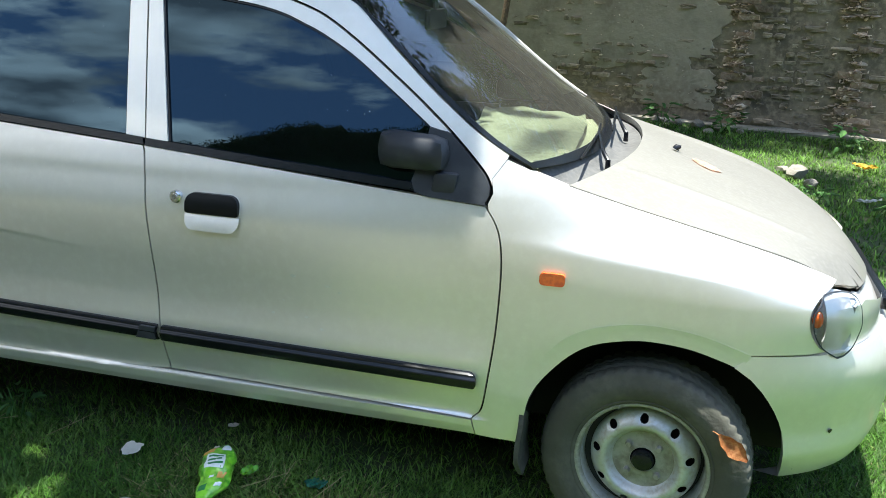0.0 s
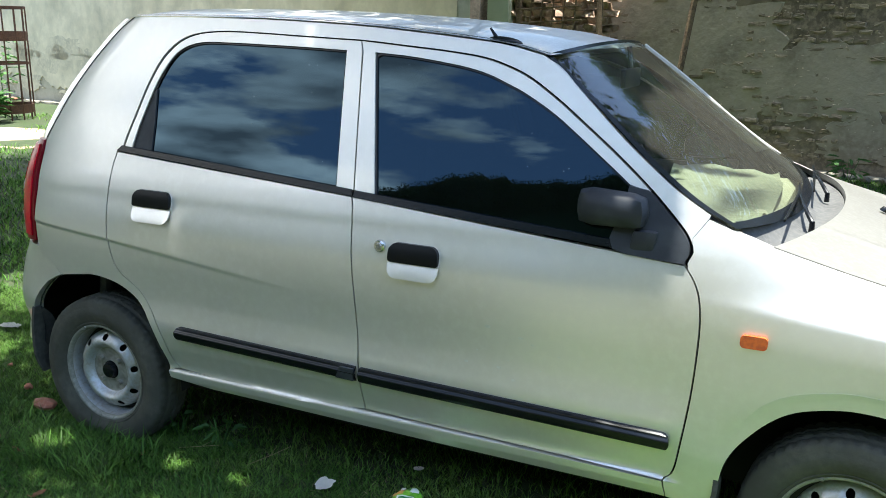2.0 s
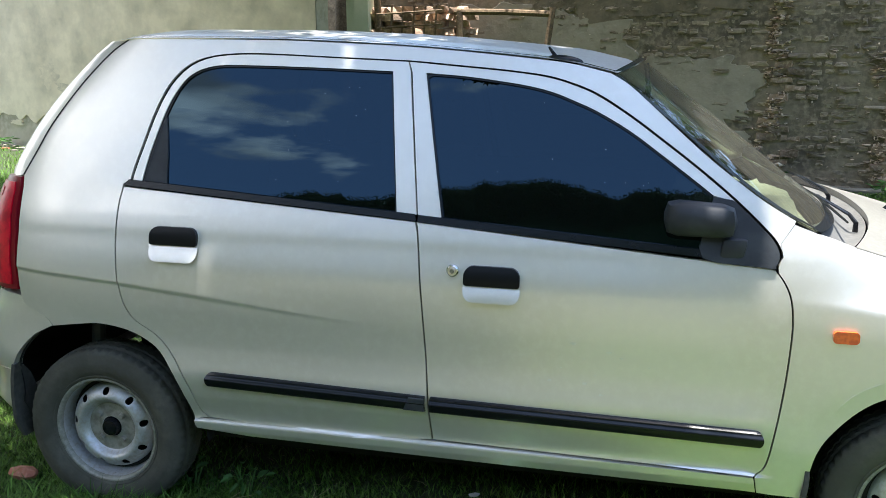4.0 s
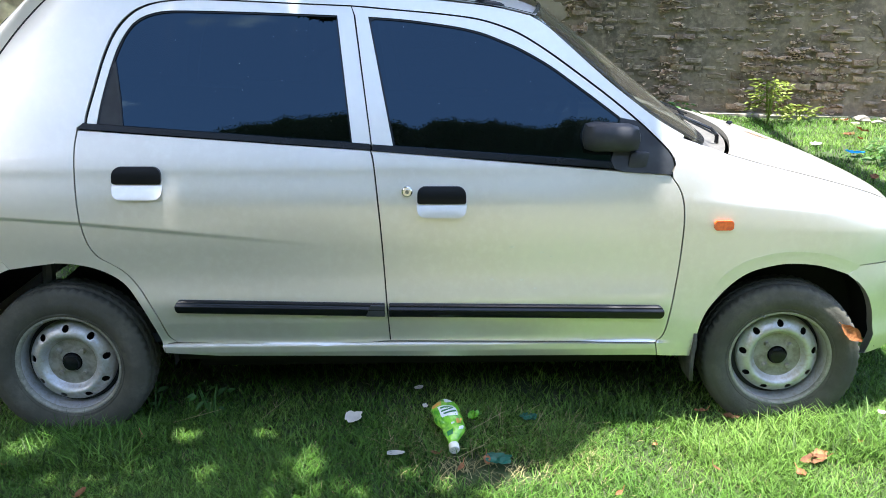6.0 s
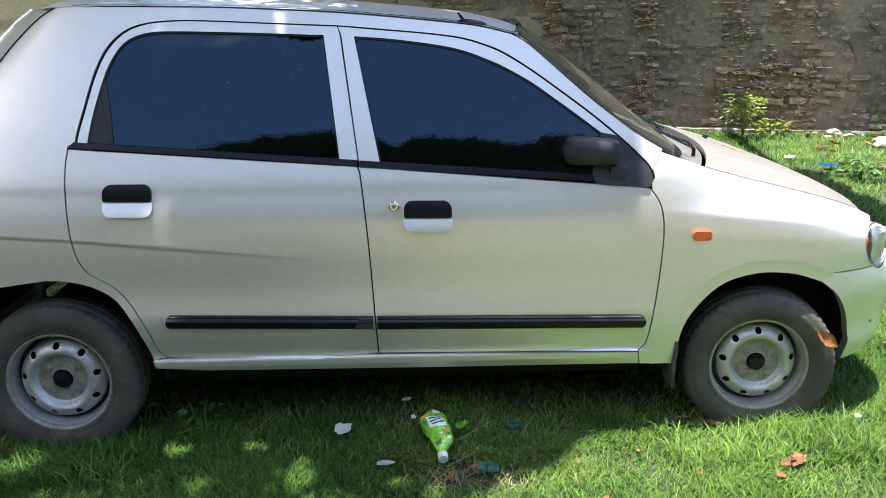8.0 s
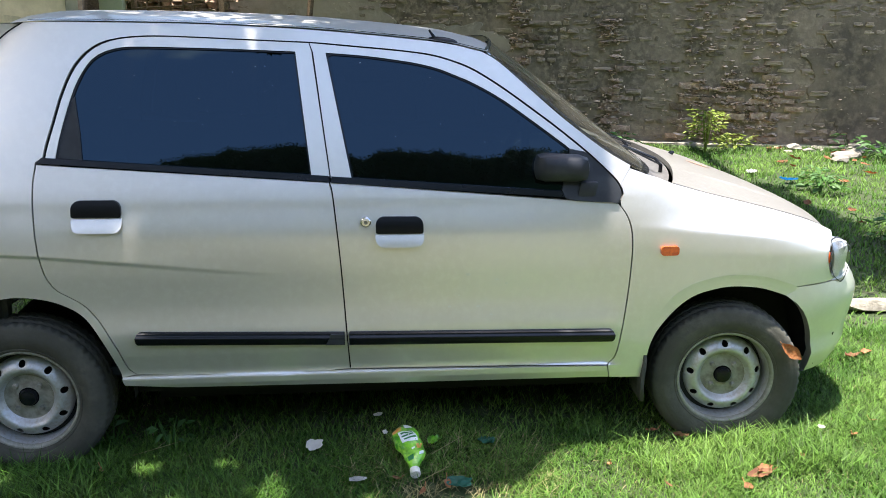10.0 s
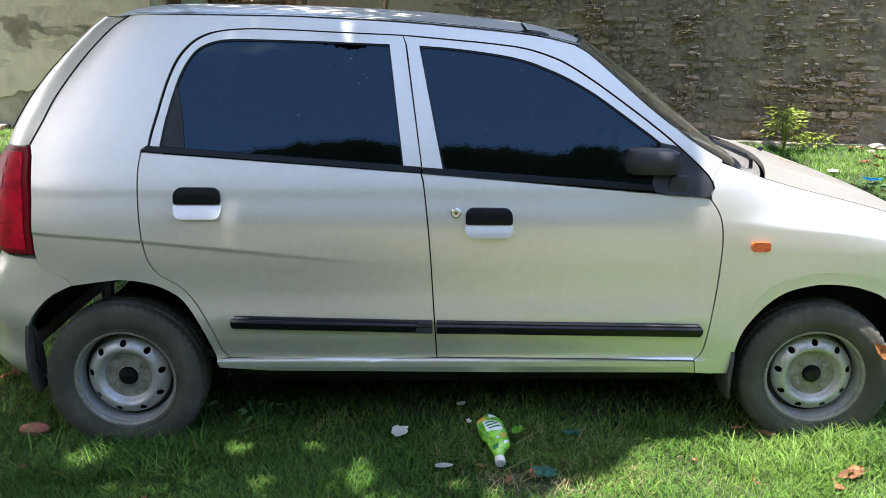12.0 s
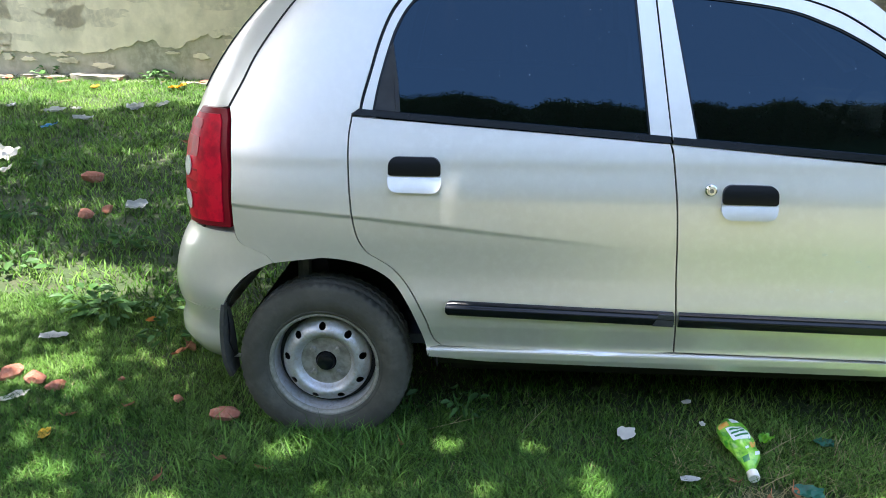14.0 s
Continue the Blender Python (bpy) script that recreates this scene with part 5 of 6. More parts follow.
bmesh.ops.subdivide_edges(bm, edges=[e for e in bm.edges if e.calc_length() > 3], cuts=40)
for v in bm.verts:
    v.co += Vector((0, rng.normal(0, .006), rng.normal(0, .006)))
kerb = part("kerb", bm, CONCRETE)
kerb.matrix_world = NORTH
tagged(kerb, "thin pale concrete strip along the wall foot", "kerb", kind="structure")

# ---------------------------------------------------------------- cream rendered wall
CREAM = material("cream_limewash", (.86, .775, .60), .88, vary=(.60, .545, .415), scale=1.9, vary2=(.74, .66, .50), scale2=6, bump=0.25, bump_scale=30)
OLDPLASTER = material("greyed_plaster", (.70, .63, .485), .9, vary=(.54, .485, .375), scale=3, vary2=(.80, .72, .55), scale2=15, bump=0.3, bump_scale=40)
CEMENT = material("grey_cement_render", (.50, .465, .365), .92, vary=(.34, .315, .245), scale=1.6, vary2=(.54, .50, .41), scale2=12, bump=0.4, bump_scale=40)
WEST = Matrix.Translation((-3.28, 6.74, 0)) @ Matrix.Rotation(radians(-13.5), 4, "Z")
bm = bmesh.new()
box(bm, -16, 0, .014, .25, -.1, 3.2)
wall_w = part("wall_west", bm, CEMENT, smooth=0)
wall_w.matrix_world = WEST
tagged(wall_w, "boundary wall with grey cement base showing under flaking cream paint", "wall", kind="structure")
low = []
for k in range(321):
    u = -16 + 16 * k / 320
    low.append((u, .46 + .12 * math.sin(u * 1.1 + 2) + .16 * noise.noise((u * 1.9, 0, 0)) + .08 * noise.noise((u * 6, 3, 0)) + .03 * noise.noise((u * 23, 5, 0))))
bm = bmesh.new()
front = [bm.verts.new((u, -.002, z)) for u, z in low]
back = [bm.verts.new((u, .016, z)) for u, z in low]
top = [bm.verts.new((u, -.002, 3.2)) for u, z in low]
for k in range(320):
    bm.faces.new((front[k], front[k + 1], top[k + 1], top[k]))
    bm.faces.new((front[k], back[k], back[k + 1], front[k + 1]))
part("plaster_coat", bm, CREAM, wall_w, "flaking cream limewash plaster", smooth=0)
bm = bmesh.new()
box(bm, -16, .02, -.03, .30, 3.2, 3.28, .01)
part("coping", bm, CONCRETE, wall_w)
# islands of older, greyer plaster where the limewash has come away, and flakes that still hang on
for k in range(52):
    flake = k >= 30
    u = rng.uniform(-11, -.3)
    base = .40 + .10 * math.sin(u * 1.1 + 2)
    z = base + (rng.uniform(-.02, .95) if not flake else rng.normal(-.03, .05))
    a, b = (rng.uniform(.15, .70), rng.uniform(.05, .22)) if not flake else (rng.uniform(.03, .14), rng.uniform(.012, .04))
    bm = bmesh.new()
    face = []
    for q in range(40):
        t = 2 * math.pi * q / 40
        w = 1 + .65 * noise.noise((math.cos(t) * 1.6, math.sin(t) * 1.6, k * 2.3)) + .38 * noise.noise((math.cos(t) * 6, math.sin(t) * 6, k * 1.1))
        face.append(bm.verts.new((u + a * w * math.cos(t), -.0035 if not flake else -.006, z + b * w * math.sin(t))))
    bm.faces.new(face)
    made = bmesh.ops.extrude_face_region(bm, geom=bm.faces[:])["geom"]
    for v in (g for g in made if isinstance(g, bmesh.types.BMVert)):
        v.co.y = .02
    bmesh.ops.recalc_face_normals(bm, faces=bm.faces[:])
    part("plaster_flake" if flake else "bare_plaster", bm, CREAM if flake else OLDPLASTER, wall_w, smooth=0)


bm = bmesh.new()
for k in range(15):
    u = -11.8 + .76 * k
    box(bm, u, u + rng.uniform(.55, .74), -.20 + rng.normal(0, .015), -.04, .0, .085 + rng.normal(0, .012), .012)
bmesh.ops.subdivide_edges(bm, edges=[e for e in bm.edges if e.calc_length() > .4], cuts=5)
for v in bm.verts:
    v.co += Vector((rng.normal(0, .004), rng.normal(0, .005), rng.normal(0, .006)))
edging = part("kerb", bm, CONCRETE)
edging.matrix_world = WEST
tagged(edging, "broken pale edging along the foot of the cream wall", "kerb", kind="structure")


def rock(name, at, size, mat, seed, label, category, group="", squash=.6, turn_z=0.0):
    """A broken lump: a low-count ball cut by random planes."""
    r = np.random.default_rng(seed)
    bm = bmesh.new()
    bmesh.ops.create_icosphere(bm, subdivisions=2, radius=1)
    for v in bm.verts:
        v.co *= 1 + r.normal(0, .07)
    for k in range(6):
        no = Vector(r.normal(0, 1, 3)).normalized()
        off = r.uniform(.55, .8)
        for v in bm.verts:
            d = v.co.dot(no) - off
            if d > 0:
                v.co -= no * d
    for v in bm.verts:
        v.co = Vector((v.co.x * size[0], v.co.y * size[1], v.co.z * size[2]))
    lowest = min(v.co.z for v in bm.verts)
    for v in bm.verts:
        v.co.z -= lowest
    ob = part(name, bm, mat, None, label, 25, category)
    ob.matrix_world = Matrix.Translation((at[0], at[1], ground_z(at[0], at[1]) + (.012 if name == "brick_fragment" else -.006))) @ Matrix.Rotation(turn_z, 4, "Z")
    if group:
        tagged(ob, group=group)
    return ob


# rubble along the foot of the old wall
for k in range(46):
    p = NORTH @ Vector((4.5 + rng.uniform(0, 2.6), -.16 - abs(rng.normal(0, .28)), 0))
    s = rng.choice([.025, .04, .06, .09], p=[.4, .35, .17, .08])
    rock("rubble", (p.x, p.y), (s * rng.uniform(.8, 1.4), s * rng.uniform(.6, .9), s * rng.uniform(.35, .6)), CONCRETE if rng.random() < .55 else STONE if rng.random() < .6 else BRICKRED, 1300 + k, "small broken rubble at the foot of the old wall", "rubble", "rubble along the old wall", turn_z=rng.uniform(0, 3))
# broken kerb stones along the cream wall
for k in range(70):
    u = -11.5 + .165 * k + rng.uniform(-.12, .12)
    s = rng.choice([.03, .05, .08, .12], p=[.35, .35, .2, .1])
    p = WEST @ Vector((u, -.20 + rng.normal(0, .07), 0))
    rock("edging_stone", (p.x, p.y), (s * rng.uniform(.8, 1.4), s * rng.uniform(.5, .8), s * rng.uniform(.25, .5)), STONE if rng.random() < .6 else BRICKRED, 300 + k, "broken rubble along the foot of the cream wall", "rubble", "rubble along the cream wall", turn_z=radians(-13.5) + rng.normal(0, .4))

# ---------------------------------------------------------------- the gap between the walls
DARKWOOD = material("weathered_wood", (.17, .115, .065), .85, vary=(.10, .065, .04), scale=5, vary2=(.26, .18, .10), scale2=45, bump=0.5, bump_scale=60)
PALEPOST = material("pale_green_post", (.50, .52, .38), .85, vary=(.42, .44, .32), scale=4, bump=0.2)
bm = bmesh.new()
box(bm, -2.98, -2.72, 6.92, 7.18, 0, 3.0, .01)
tagged(part("gate_pillar", bm, PALEPOST), "pale green painted gate pillar", "pillar", kind="structure")
bm = bmesh.new()
box(bm, -6.5, -2.4, 9.4, 9.6, -.1, 3.2)
tagged(part("wall_back", bm, MORTAR), "dark wall behind the gap", "wall", kind="structure")
post = thing("timber_post", "rough timber post leaning by the brick stack", "post")
bm = bmesh.new()
tube(bm, [(-2.60, 7.05, 0.0), (-2.62, 7.05, 1.0), (-2.66, 7.06, 2.4)], [.05, .045, .04], 9)
part("timber", bm, DARKWOOD, post)
stack = thing("brick_stack", "tall loose stack of weathered red bricks", "bricks", at=(-2.2, 7.15, 0))
me = shapes[2]
k = 0
for row in range(23):
    for c in range(5):
        ob = new("brick", shapes[(row * 3 + c) % 5])
        ob.parent = stack
        ob.matrix_basis = Matrix.Translation((-.50 + .245 * c + (.10 if row % 2 else 0) + rng.normal(0, .010), rng.normal(0, .02), .09 + .0805 * row)) @ Matrix.Rotation(rng.normal(0, .06), 4, "Z") @ Matrix.Diagonal((1, 3.2, 1.06, 1))
sticks = thing("stick_lattice", "bundle of thin dry sticks tied as a lattice against bricks", "sticks")
for k in range(5):
    bm = bmesh.new()
    x = -2.55 + .13 * k
    tube(bm, [(x, 6.94, .05), (x + .10, 6.97, 1.9)], .011, 6)
    part("stick", bm, DARKWOOD, sticks)
for k in range(4):
    bm = bmesh.new()
    z = 1.36 + .15 * k
    tube(bm, [(-2.62, 6.935, z), (-1.86, 6.95, z + .04)], .010, 6)
    part("stick", bm, DARKWOOD, sticks)
frame_wood = thing("pole_frame", "rough wooden pole frame leaning on the old wall", "frame")
for a, b, r in (((-1.72, 6.95, 1.83), (-.60, 6.85, 1.79), .035), ((-.62, 6.85, 1.86), (-.86, 6.70, .04), .035), ((-1.66, 6.93, 1.84), (-1.60, 6.80, .03), .035)):
    bm = bmesh.new()
    tube(bm, [a, tuple((np.array(a) + np.array(b)) / 2 + np.array((.012, 0, .01))), b], [r, r * .95, r], 8)
    part("pole", bm, DARKWOOD, frame_wood)


# ---------------------------------------------------------------- trees
def leaf_cloud(centres, radii, per, size, seed, flat=.7):
    """Leaves in clumps: each a bent four-corner blade."""
    r = np.random.default_rng(seed)
    out = []
    for c, rad in zip(centres, radii):
        p = r.normal(0, 1, (per, 3))
        p /= np.linalg.norm(p, axis=1)[:, None]
        p *= (r.uniform(0, 1, (per, 1)) ** .45) * rad
        p[:, 2] *= flat
        out.append(p + np.array(c))
    p = np.concatenate(out)
    k = len(p)
    a, b = r.normal(0, 1, (k, 3)), r.normal(0, 1, (k, 3))
    a[:, 2] *= .5
    a /= np.linalg.norm(a, axis=1)[:, None]
    b -= a * (a * b).sum(1)[:, None]
    b /= np.linalg.norm(b, axis=1)[:, None]
    s = size * r.uniform(.6, 1.3, (k, 1))
    v = np.stack([p - a * s * .5, p + b * s * .24 + a * s * .02, p + a * s * .5, p - b * s * .24 + a * s * .02], 1)
    return v.reshape(-1, 3), k


def leaves_mesh(name, v, k, mat):
    me = bpy.data.meshes.new(name)
    me.vertices.add(4 * k); me.vertices.foreach_set("co", v.ravel())
    me.loops.add(4 * k); me.loops.foreach_set("vertex_index", np.arange(4 * k))
    me.polygons.add(k); me.polygons.foreach_set("loop_start", np.arange(k) * 4)
    me.update(); me.validate()
    me.materials.append(mat)
    return me


def tree(name, foot, trunk_pts, limbs, centres, radii, per, size, seed, label, open_to=None):
    t = thing(name, label, "tree")
    bm = bmesh.new()
    tube(bm, trunk_pts, list(np.linspace(.19, .10, len(trunk_pts))), 12)
    part("trunk", bm, BARK, t)
    for a, b in limbs:
        bm = bmesh.new()
        a, b = np.array(a), np.array(b)
        tube(bm, [a, (a + b) / 2 + np.array((0, 0, .25)), b], [.085, .055, .02], 7)
        part("limb", bm, BARK, t)
    v, k = leaf_cloud(centres, radii, per, size, seed)
    if open_to:
        c = v.reshape(k, 4, 3).mean(1)
        keep = ~open_to(c[:, 0] - c[:, 2] * toward.x / toward.z, c[:, 1] - c[:, 2] * toward.y / toward.z)
        v, k = v.reshape(k, 4, 3)[keep].reshape(-1, 3), int(keep.sum())
    ob = new("crown", leaves_mesh("crown", v, k, FOLIAGE))
    ob.parent = t
    return t


# spreading tree in the gap, whose crown hangs over the car
r = np.random.default_rng(11)
cs, rs = [], []
for k in range(860):
    x, y = r.uniform(-7.2, .75), r.uniform(-3.1, 6.6)
    if (y < -2.45 or (x > .45 and y < -.30) or x > .50 + .25 * math.sin(y * 2) or y > 5.7 + .4 * math.sin(x * 1.7)
            or y > 5.75 and x < -3.4 or math.hypot((x + 2.75) * .8 + (y - .5) * .3, (y - .5) * 1.1) < .50 or math.hypot(x + 2.25, y + .34) < .26 
            or math.hypot(x + 3.65, y - 3.45) < .30 or (-1.3 < x < .3 and -.48 < y < .5 and noise.noise((x * 3.1, y * 3.1, 12)) > .16) or (x < -1.75 and noise.noise((x * 1.9, y * 1.9, 4)) > .34)):
        continue
    cs.append((x, y, r.uniform(3.6 if y > -1.1 else 4.1, 5.2) + .25 * (y > 2))); rs.append(r.uniform(.38, .62))
for k in range(135):
    x, y = r.uniform(.5, 2.65), r.uniform(2.3, 6.3)
    if math.hypot(x - 2.55, y - 5.1) > .55:
        cs.append((x, y, r.uniform(3.9, 5.0))); rs.append(r.uniform(.38, .6))
for k in range(12):
    cs.append((r.uniform(.9, 2.3), r.uniform(2.0, 2.6), r.uniform(4.2, 4.9))); rs.append(.32)
for k in range(14):
    cs.append((r.uniform(.3, 2.2), r.uniform(5.8, 7.2), r.uniform(4.2, 5.2))); rs.append(r.uniform(.4, .6))
for k in range(7):
    cs.append((.05 + .085 * k, -.43, 4.1 + .1 * (k % 3))); rs.append(.30)
for k in range(12):
    cs.append((-1.62 + .135 * k, -.71 + .03 * (k % 2), 4.05 + .1 * (k % 3))); rs.append(.21)
for k in range(5):
    cs.append((-1.55 + .14 * k, -.56, 4.2 + .1 * (k % 2))); rs.append(.20)
for k in range(30):
    cs.append((r.uniform(.15, .95), r.uniform(-.95, -.45), r.uniform(4.1, 4.6))); rs.append(.24)
for k in range(80):
    x, y = r.uniform(-6.2, -.45), r.uniform(-4.1, -2.3)
    if x > -3.2 or y > -2.9:
        cs.append((x, y, r.uniform(5.0, 5.7) - .3 * (y > -3.2))); rs.append(r.uniform(.36, .55))
cs += [(-.90, -3.97, 4.43), (-.79, -3.99, 4.435), (-.70, -4.0, 4.44), (-1.02, -3.98, 4.45)]
rs += [.13, .12, .10, .09]
cs += [(.22, -.75, 4.2), (.38, -.56, 4.25), (-.35, -.80, 4.3), (-.10, -.62, 4.4), (.12, -.58, 4.3), (-.05, -.86, 4.4), (-.6, -.66, 4.4), (-.3, -.62, 4.2)]
rs += [.20, .20, .28, .28, .25, .28, .28, .25]
EDGE_X, EDGE_Y = [-1.1, -.75, -.6, .06, .12, .21, .35, .51, .60, .75, .95], [-7, -4.6, -3.5, -1.55, -1.22, -1.07, -1.0, -.85, -.72, -.67, -.64]
GAPS = ((-.36, -1.00, .055, .13), (-.52, -.81, .07, .05), (-.80, -.79, .07, .05), (-1.27, -.87, .11, .07), (-1.03, -.79, .04, .03), (.05, -1.14, .05, .05), (-1.56, -1.18, .12, .07), (-.06, -1.08, .05, .04), (-2.24, -.38, .14, .10), (-2.7, .46, .42, .26), (-1.9, -1.05, .06, .05))


def sunny(gx, gy):
    """Where the sun comes down past the crown: the open side, the strip over the bonnet and the gaps between the leaves."""
    wob = np.array([.05 * noise.noise((float(a) * 6, float(b) * 6, 0)) + .03 * noise.noise((float(a) * 17, float(b) * 17, 3)) for a, b in zip(gx, gy)])
    out = (gy + wob < np.interp(gx, EDGE_X, EDGE_Y)) & (gy < -.5) | (gx > .55 + wob) & (gy > -.62 - .12 * (gx > .70)) & (gy < 1.8)
    out |= (gx > .6) & (gx < 2.15 + 2 * wob) & (gy > 2.70 + 3 * wob) & (gy < 5.2 + 3 * wob)
    out |= (gx < -3.7 + 3 * wob) & (gy > 5.45 + .2 * np.sin(gx * 2.3) + 5 * wob)
    for x, y, a, b in GAPS:
        out |= np.hypot((gx - x) / a, (gy - y) / b) < 1 + 5 * wob
    return out


limbs = [((-3.2, 7.6, 2.9), (-2.2, 4.5, 4.3)), ((-3.2, 7.6, 3.0), (-4.6, 4.2, 4.4)), ((-2.2, 4.5, 4.3), (-.6, 1.6, 4.4)), ((-4.6, 4.2, 4.4), (-4.2, 1.2, 4.5)), ((-.6, 1.6, 4.4), (.8, .4, 4.3)), ((-2.2, 4.5, 4.3), (-2.6, .8, 4.6))]
tree("shade_tree", (-3.2, 7.6), [(-3.18, 7.5, 0), (-3.2, 7.55, 1.4), (-3.2, 7.6, 3.1)], limbs, cs, rs, 230, .105, 12, "spreading shade tree with a grey trunk beside the gate pillar", sunny)
# a second one leaning over the old wall
cs, rs = [], []
for k in range(120):
    u, d = r.uniform(-1.5, 9), r.uniform(-1.0, 2.6)
    p = NORTH @ Vector((u, d, 0))
    if math.hypot(p.x - 3.9, p.y - 5.6) < .6 or d < -.45:
        continue
    cs.append((p.x, p.y, r.uniform(3.7, 5.4))); rs.append(r.uniform(.45, .75))
for k in range(26):
    cs.append((3.05 + r.normal(0, .32), 1.60 + r.normal(0, .36), 4.2 + r.normal(0, .2))); rs.append(.36)
for k in range(7):
    cs.append((3.28 + r.normal(0, .06), 2.5 + .2 * k, 4.2 + r.normal(0, .2))); rs.append(.20)
for k in range(200):
    cs.append((r.uniform(-.6, 3.4), r.uniform(9.2, 10.8), r.uniform(3.6, 6.6))); rs.append(r.uniform(.5, .8))
base = NORTH @ Vector((3.4, 1.3, 0))
tree("wall_tree", None, [(base.x, base.y, 0), (base.x, base.y, 1.8), (base.x + .1, base.y - .1, 3.6)],
     [((base.x + .1, base.y - .1, 3.4), (1.2, 7.2, 4.5)), ((base.x + .1, base.y - .1, 3.4), (5.6, 6.2, 4.4)), ((base.x + .1, base.y - .1, 3.5), (2.9, 2.0, 4.2)), ((base.x + .1, base.y - .1, 3.4), (3.6, 8.6, 4.8))],
     cs, rs, 130, .12, 13, "leafy tree rising behind the old brick wall")
# trees across the open ground, seen in the glass
cs, rs = [], []
for k in range(90):
    a, z = r.uniform(0, 2 * math.pi), r.uniform(1.2, 9.4)
    rad = 3.0 * math.sin(math.pi * min(max((z - .8) / 9.2, .05), .98)) ** .7 * r.uniform(.3, 1)
    cs.append((rad * math.cos(a), rad * math.sin(a), z)); rs.append(r.uniform(.7, 1.25))
far = tree("field_tree", None, [(0, 0, -.1), (.1, 0, 3), (0, .1, 7)], [((0, 0, 3), (1.8, .6, 5.5)), ((0, 0, 3.6), (-1.6, -.8, 6.2)), ((.05, 0, 4), (.3, 1.7, 6.8))], cs, rs, 330, .105, 14, "leafy tree across the open ground")
far.matrix_basis = pose(0, -16.0, 0) @ Matrix.Scale(.86, 4)
tagged(far, group="trees across the open ground")
for x, y, s, a in ((-5.4, -16.6, .84, 60), (5.4, -15.8, .88, 130), (10.4, -16.5, .9, 200), (-10.8, -16, .84, 250), (-16.2, -17, .8, 20), (15.8, -17, .86, 90), (-22, -17, .8, 140)):
    copy_thing(far, pose(x, y, 0, 0, 0, a) @ Matrix.Scale(s, 4))
# the dense wood behind them: a lumpy mass whose top is thick with leaves
wood_top = table([-1.6, -.8, -.60, -.53, -.47, -.40, -.32, -.24, -.14, -.08, -.02, .03, .10, .17, .22, .30, .42, .6, 1.2], [.50, .52, .535, .560, .580, .572, .576, .600, .617, .615, .592, .602, .602, .590, .600, .603, .605, .60, .56])
BACK = 18.5


def wood_height(x):
    bump = .22 * noise.noise((x * .9, 0, 3)) + .13 * noise.noise((x * 2.6, 5, 0)) + .05 * noise.noise((x * 6, 2, 0))
    return 1.07 + wood_top(x / (BACK - .65)) * (BACK - .65) + bump


r = np.random.default_rng(21)
k = 130000
xs = r.uniform(-22, 13, k)
hs = np.array([wood_height(float(q)) for q in xs[:3000]])
order = np.argsort(xs[:3000])
top = np.interp(xs, xs[:3000][order], hs[order])
zs = top - .105 + .008 * r.normal(0, 1, k) - 1.2 * r.uniform(0, 1, k) ** 1.4
ys = -BACK + .65 + r.uniform(-.25, .25, k)
a, b = r.normal(0, 1, (k, 3)), r.normal(0, 1, (k, 3))
a /= np.linalg.norm(a, axis=1)[:, None]
b -= a * (a * b).sum(1)[:, None]
b /= np.linalg.norm(b, axis=1)[:, None]
s = .048 * r.uniform(.6, 1.4, (k, 1))
p = np.c_[xs, ys, zs]
v = np.stack([p - a * s * .5, p + b * s * .27, p + a * s * .5, p - b * s * .27], 1).reshape(-1, 3)
wood = thing("far_woods", "dense belt of tall trees across the open ground", "woods", kind="stuff")
ob = new("leaves", leaves_mesh("leaves", v, k, WOODLEAF))
ob.parent = wood
xs = np.r_[np.linspace(-60, -24, 60), np.linspace(-23.9, 14, 700), np.linspace(14.1, 50, 60)]
rows = [0, .2, .4, .6, .75, .88, 1]
v = [(x, -BACK + .6 + .3 * noise.noise((x * .8, q * 6, 1)) * (1 - q), q * (wood_height(x) - .06)) for x in xs for q in rows]
f = [(i * 7 + j, (i + 1) * 7 + j, (i + 1) * 7 + j + 1, i * 7 + j + 1) for i in range(len(xs) - 1) for j in range(6)]
raw("thicket", v, f, WOODLEAF, wood)
v = []
for i in range(120):
    x, y = -24 + 5.5 * i / 119, -18 + 21 * i / 119
    v += [(x + .7 * noise.noise((y * .7, q * 5, 2)) - .8 * q, y, q * (10.5 + 1.3 * noise.noise((y * .5, 0, 7)) + .5 * noise.noise((y * 2.1, 1, 7)))) for q in rows]
f = [(i * 7 + j, (i + 1) * 7 + j, (i + 1) * 7 + j + 1, i * 7 + j + 1) for i in range(119) for j in range(6)]
raw("thicket", v, f, WOODLEAF, wood)


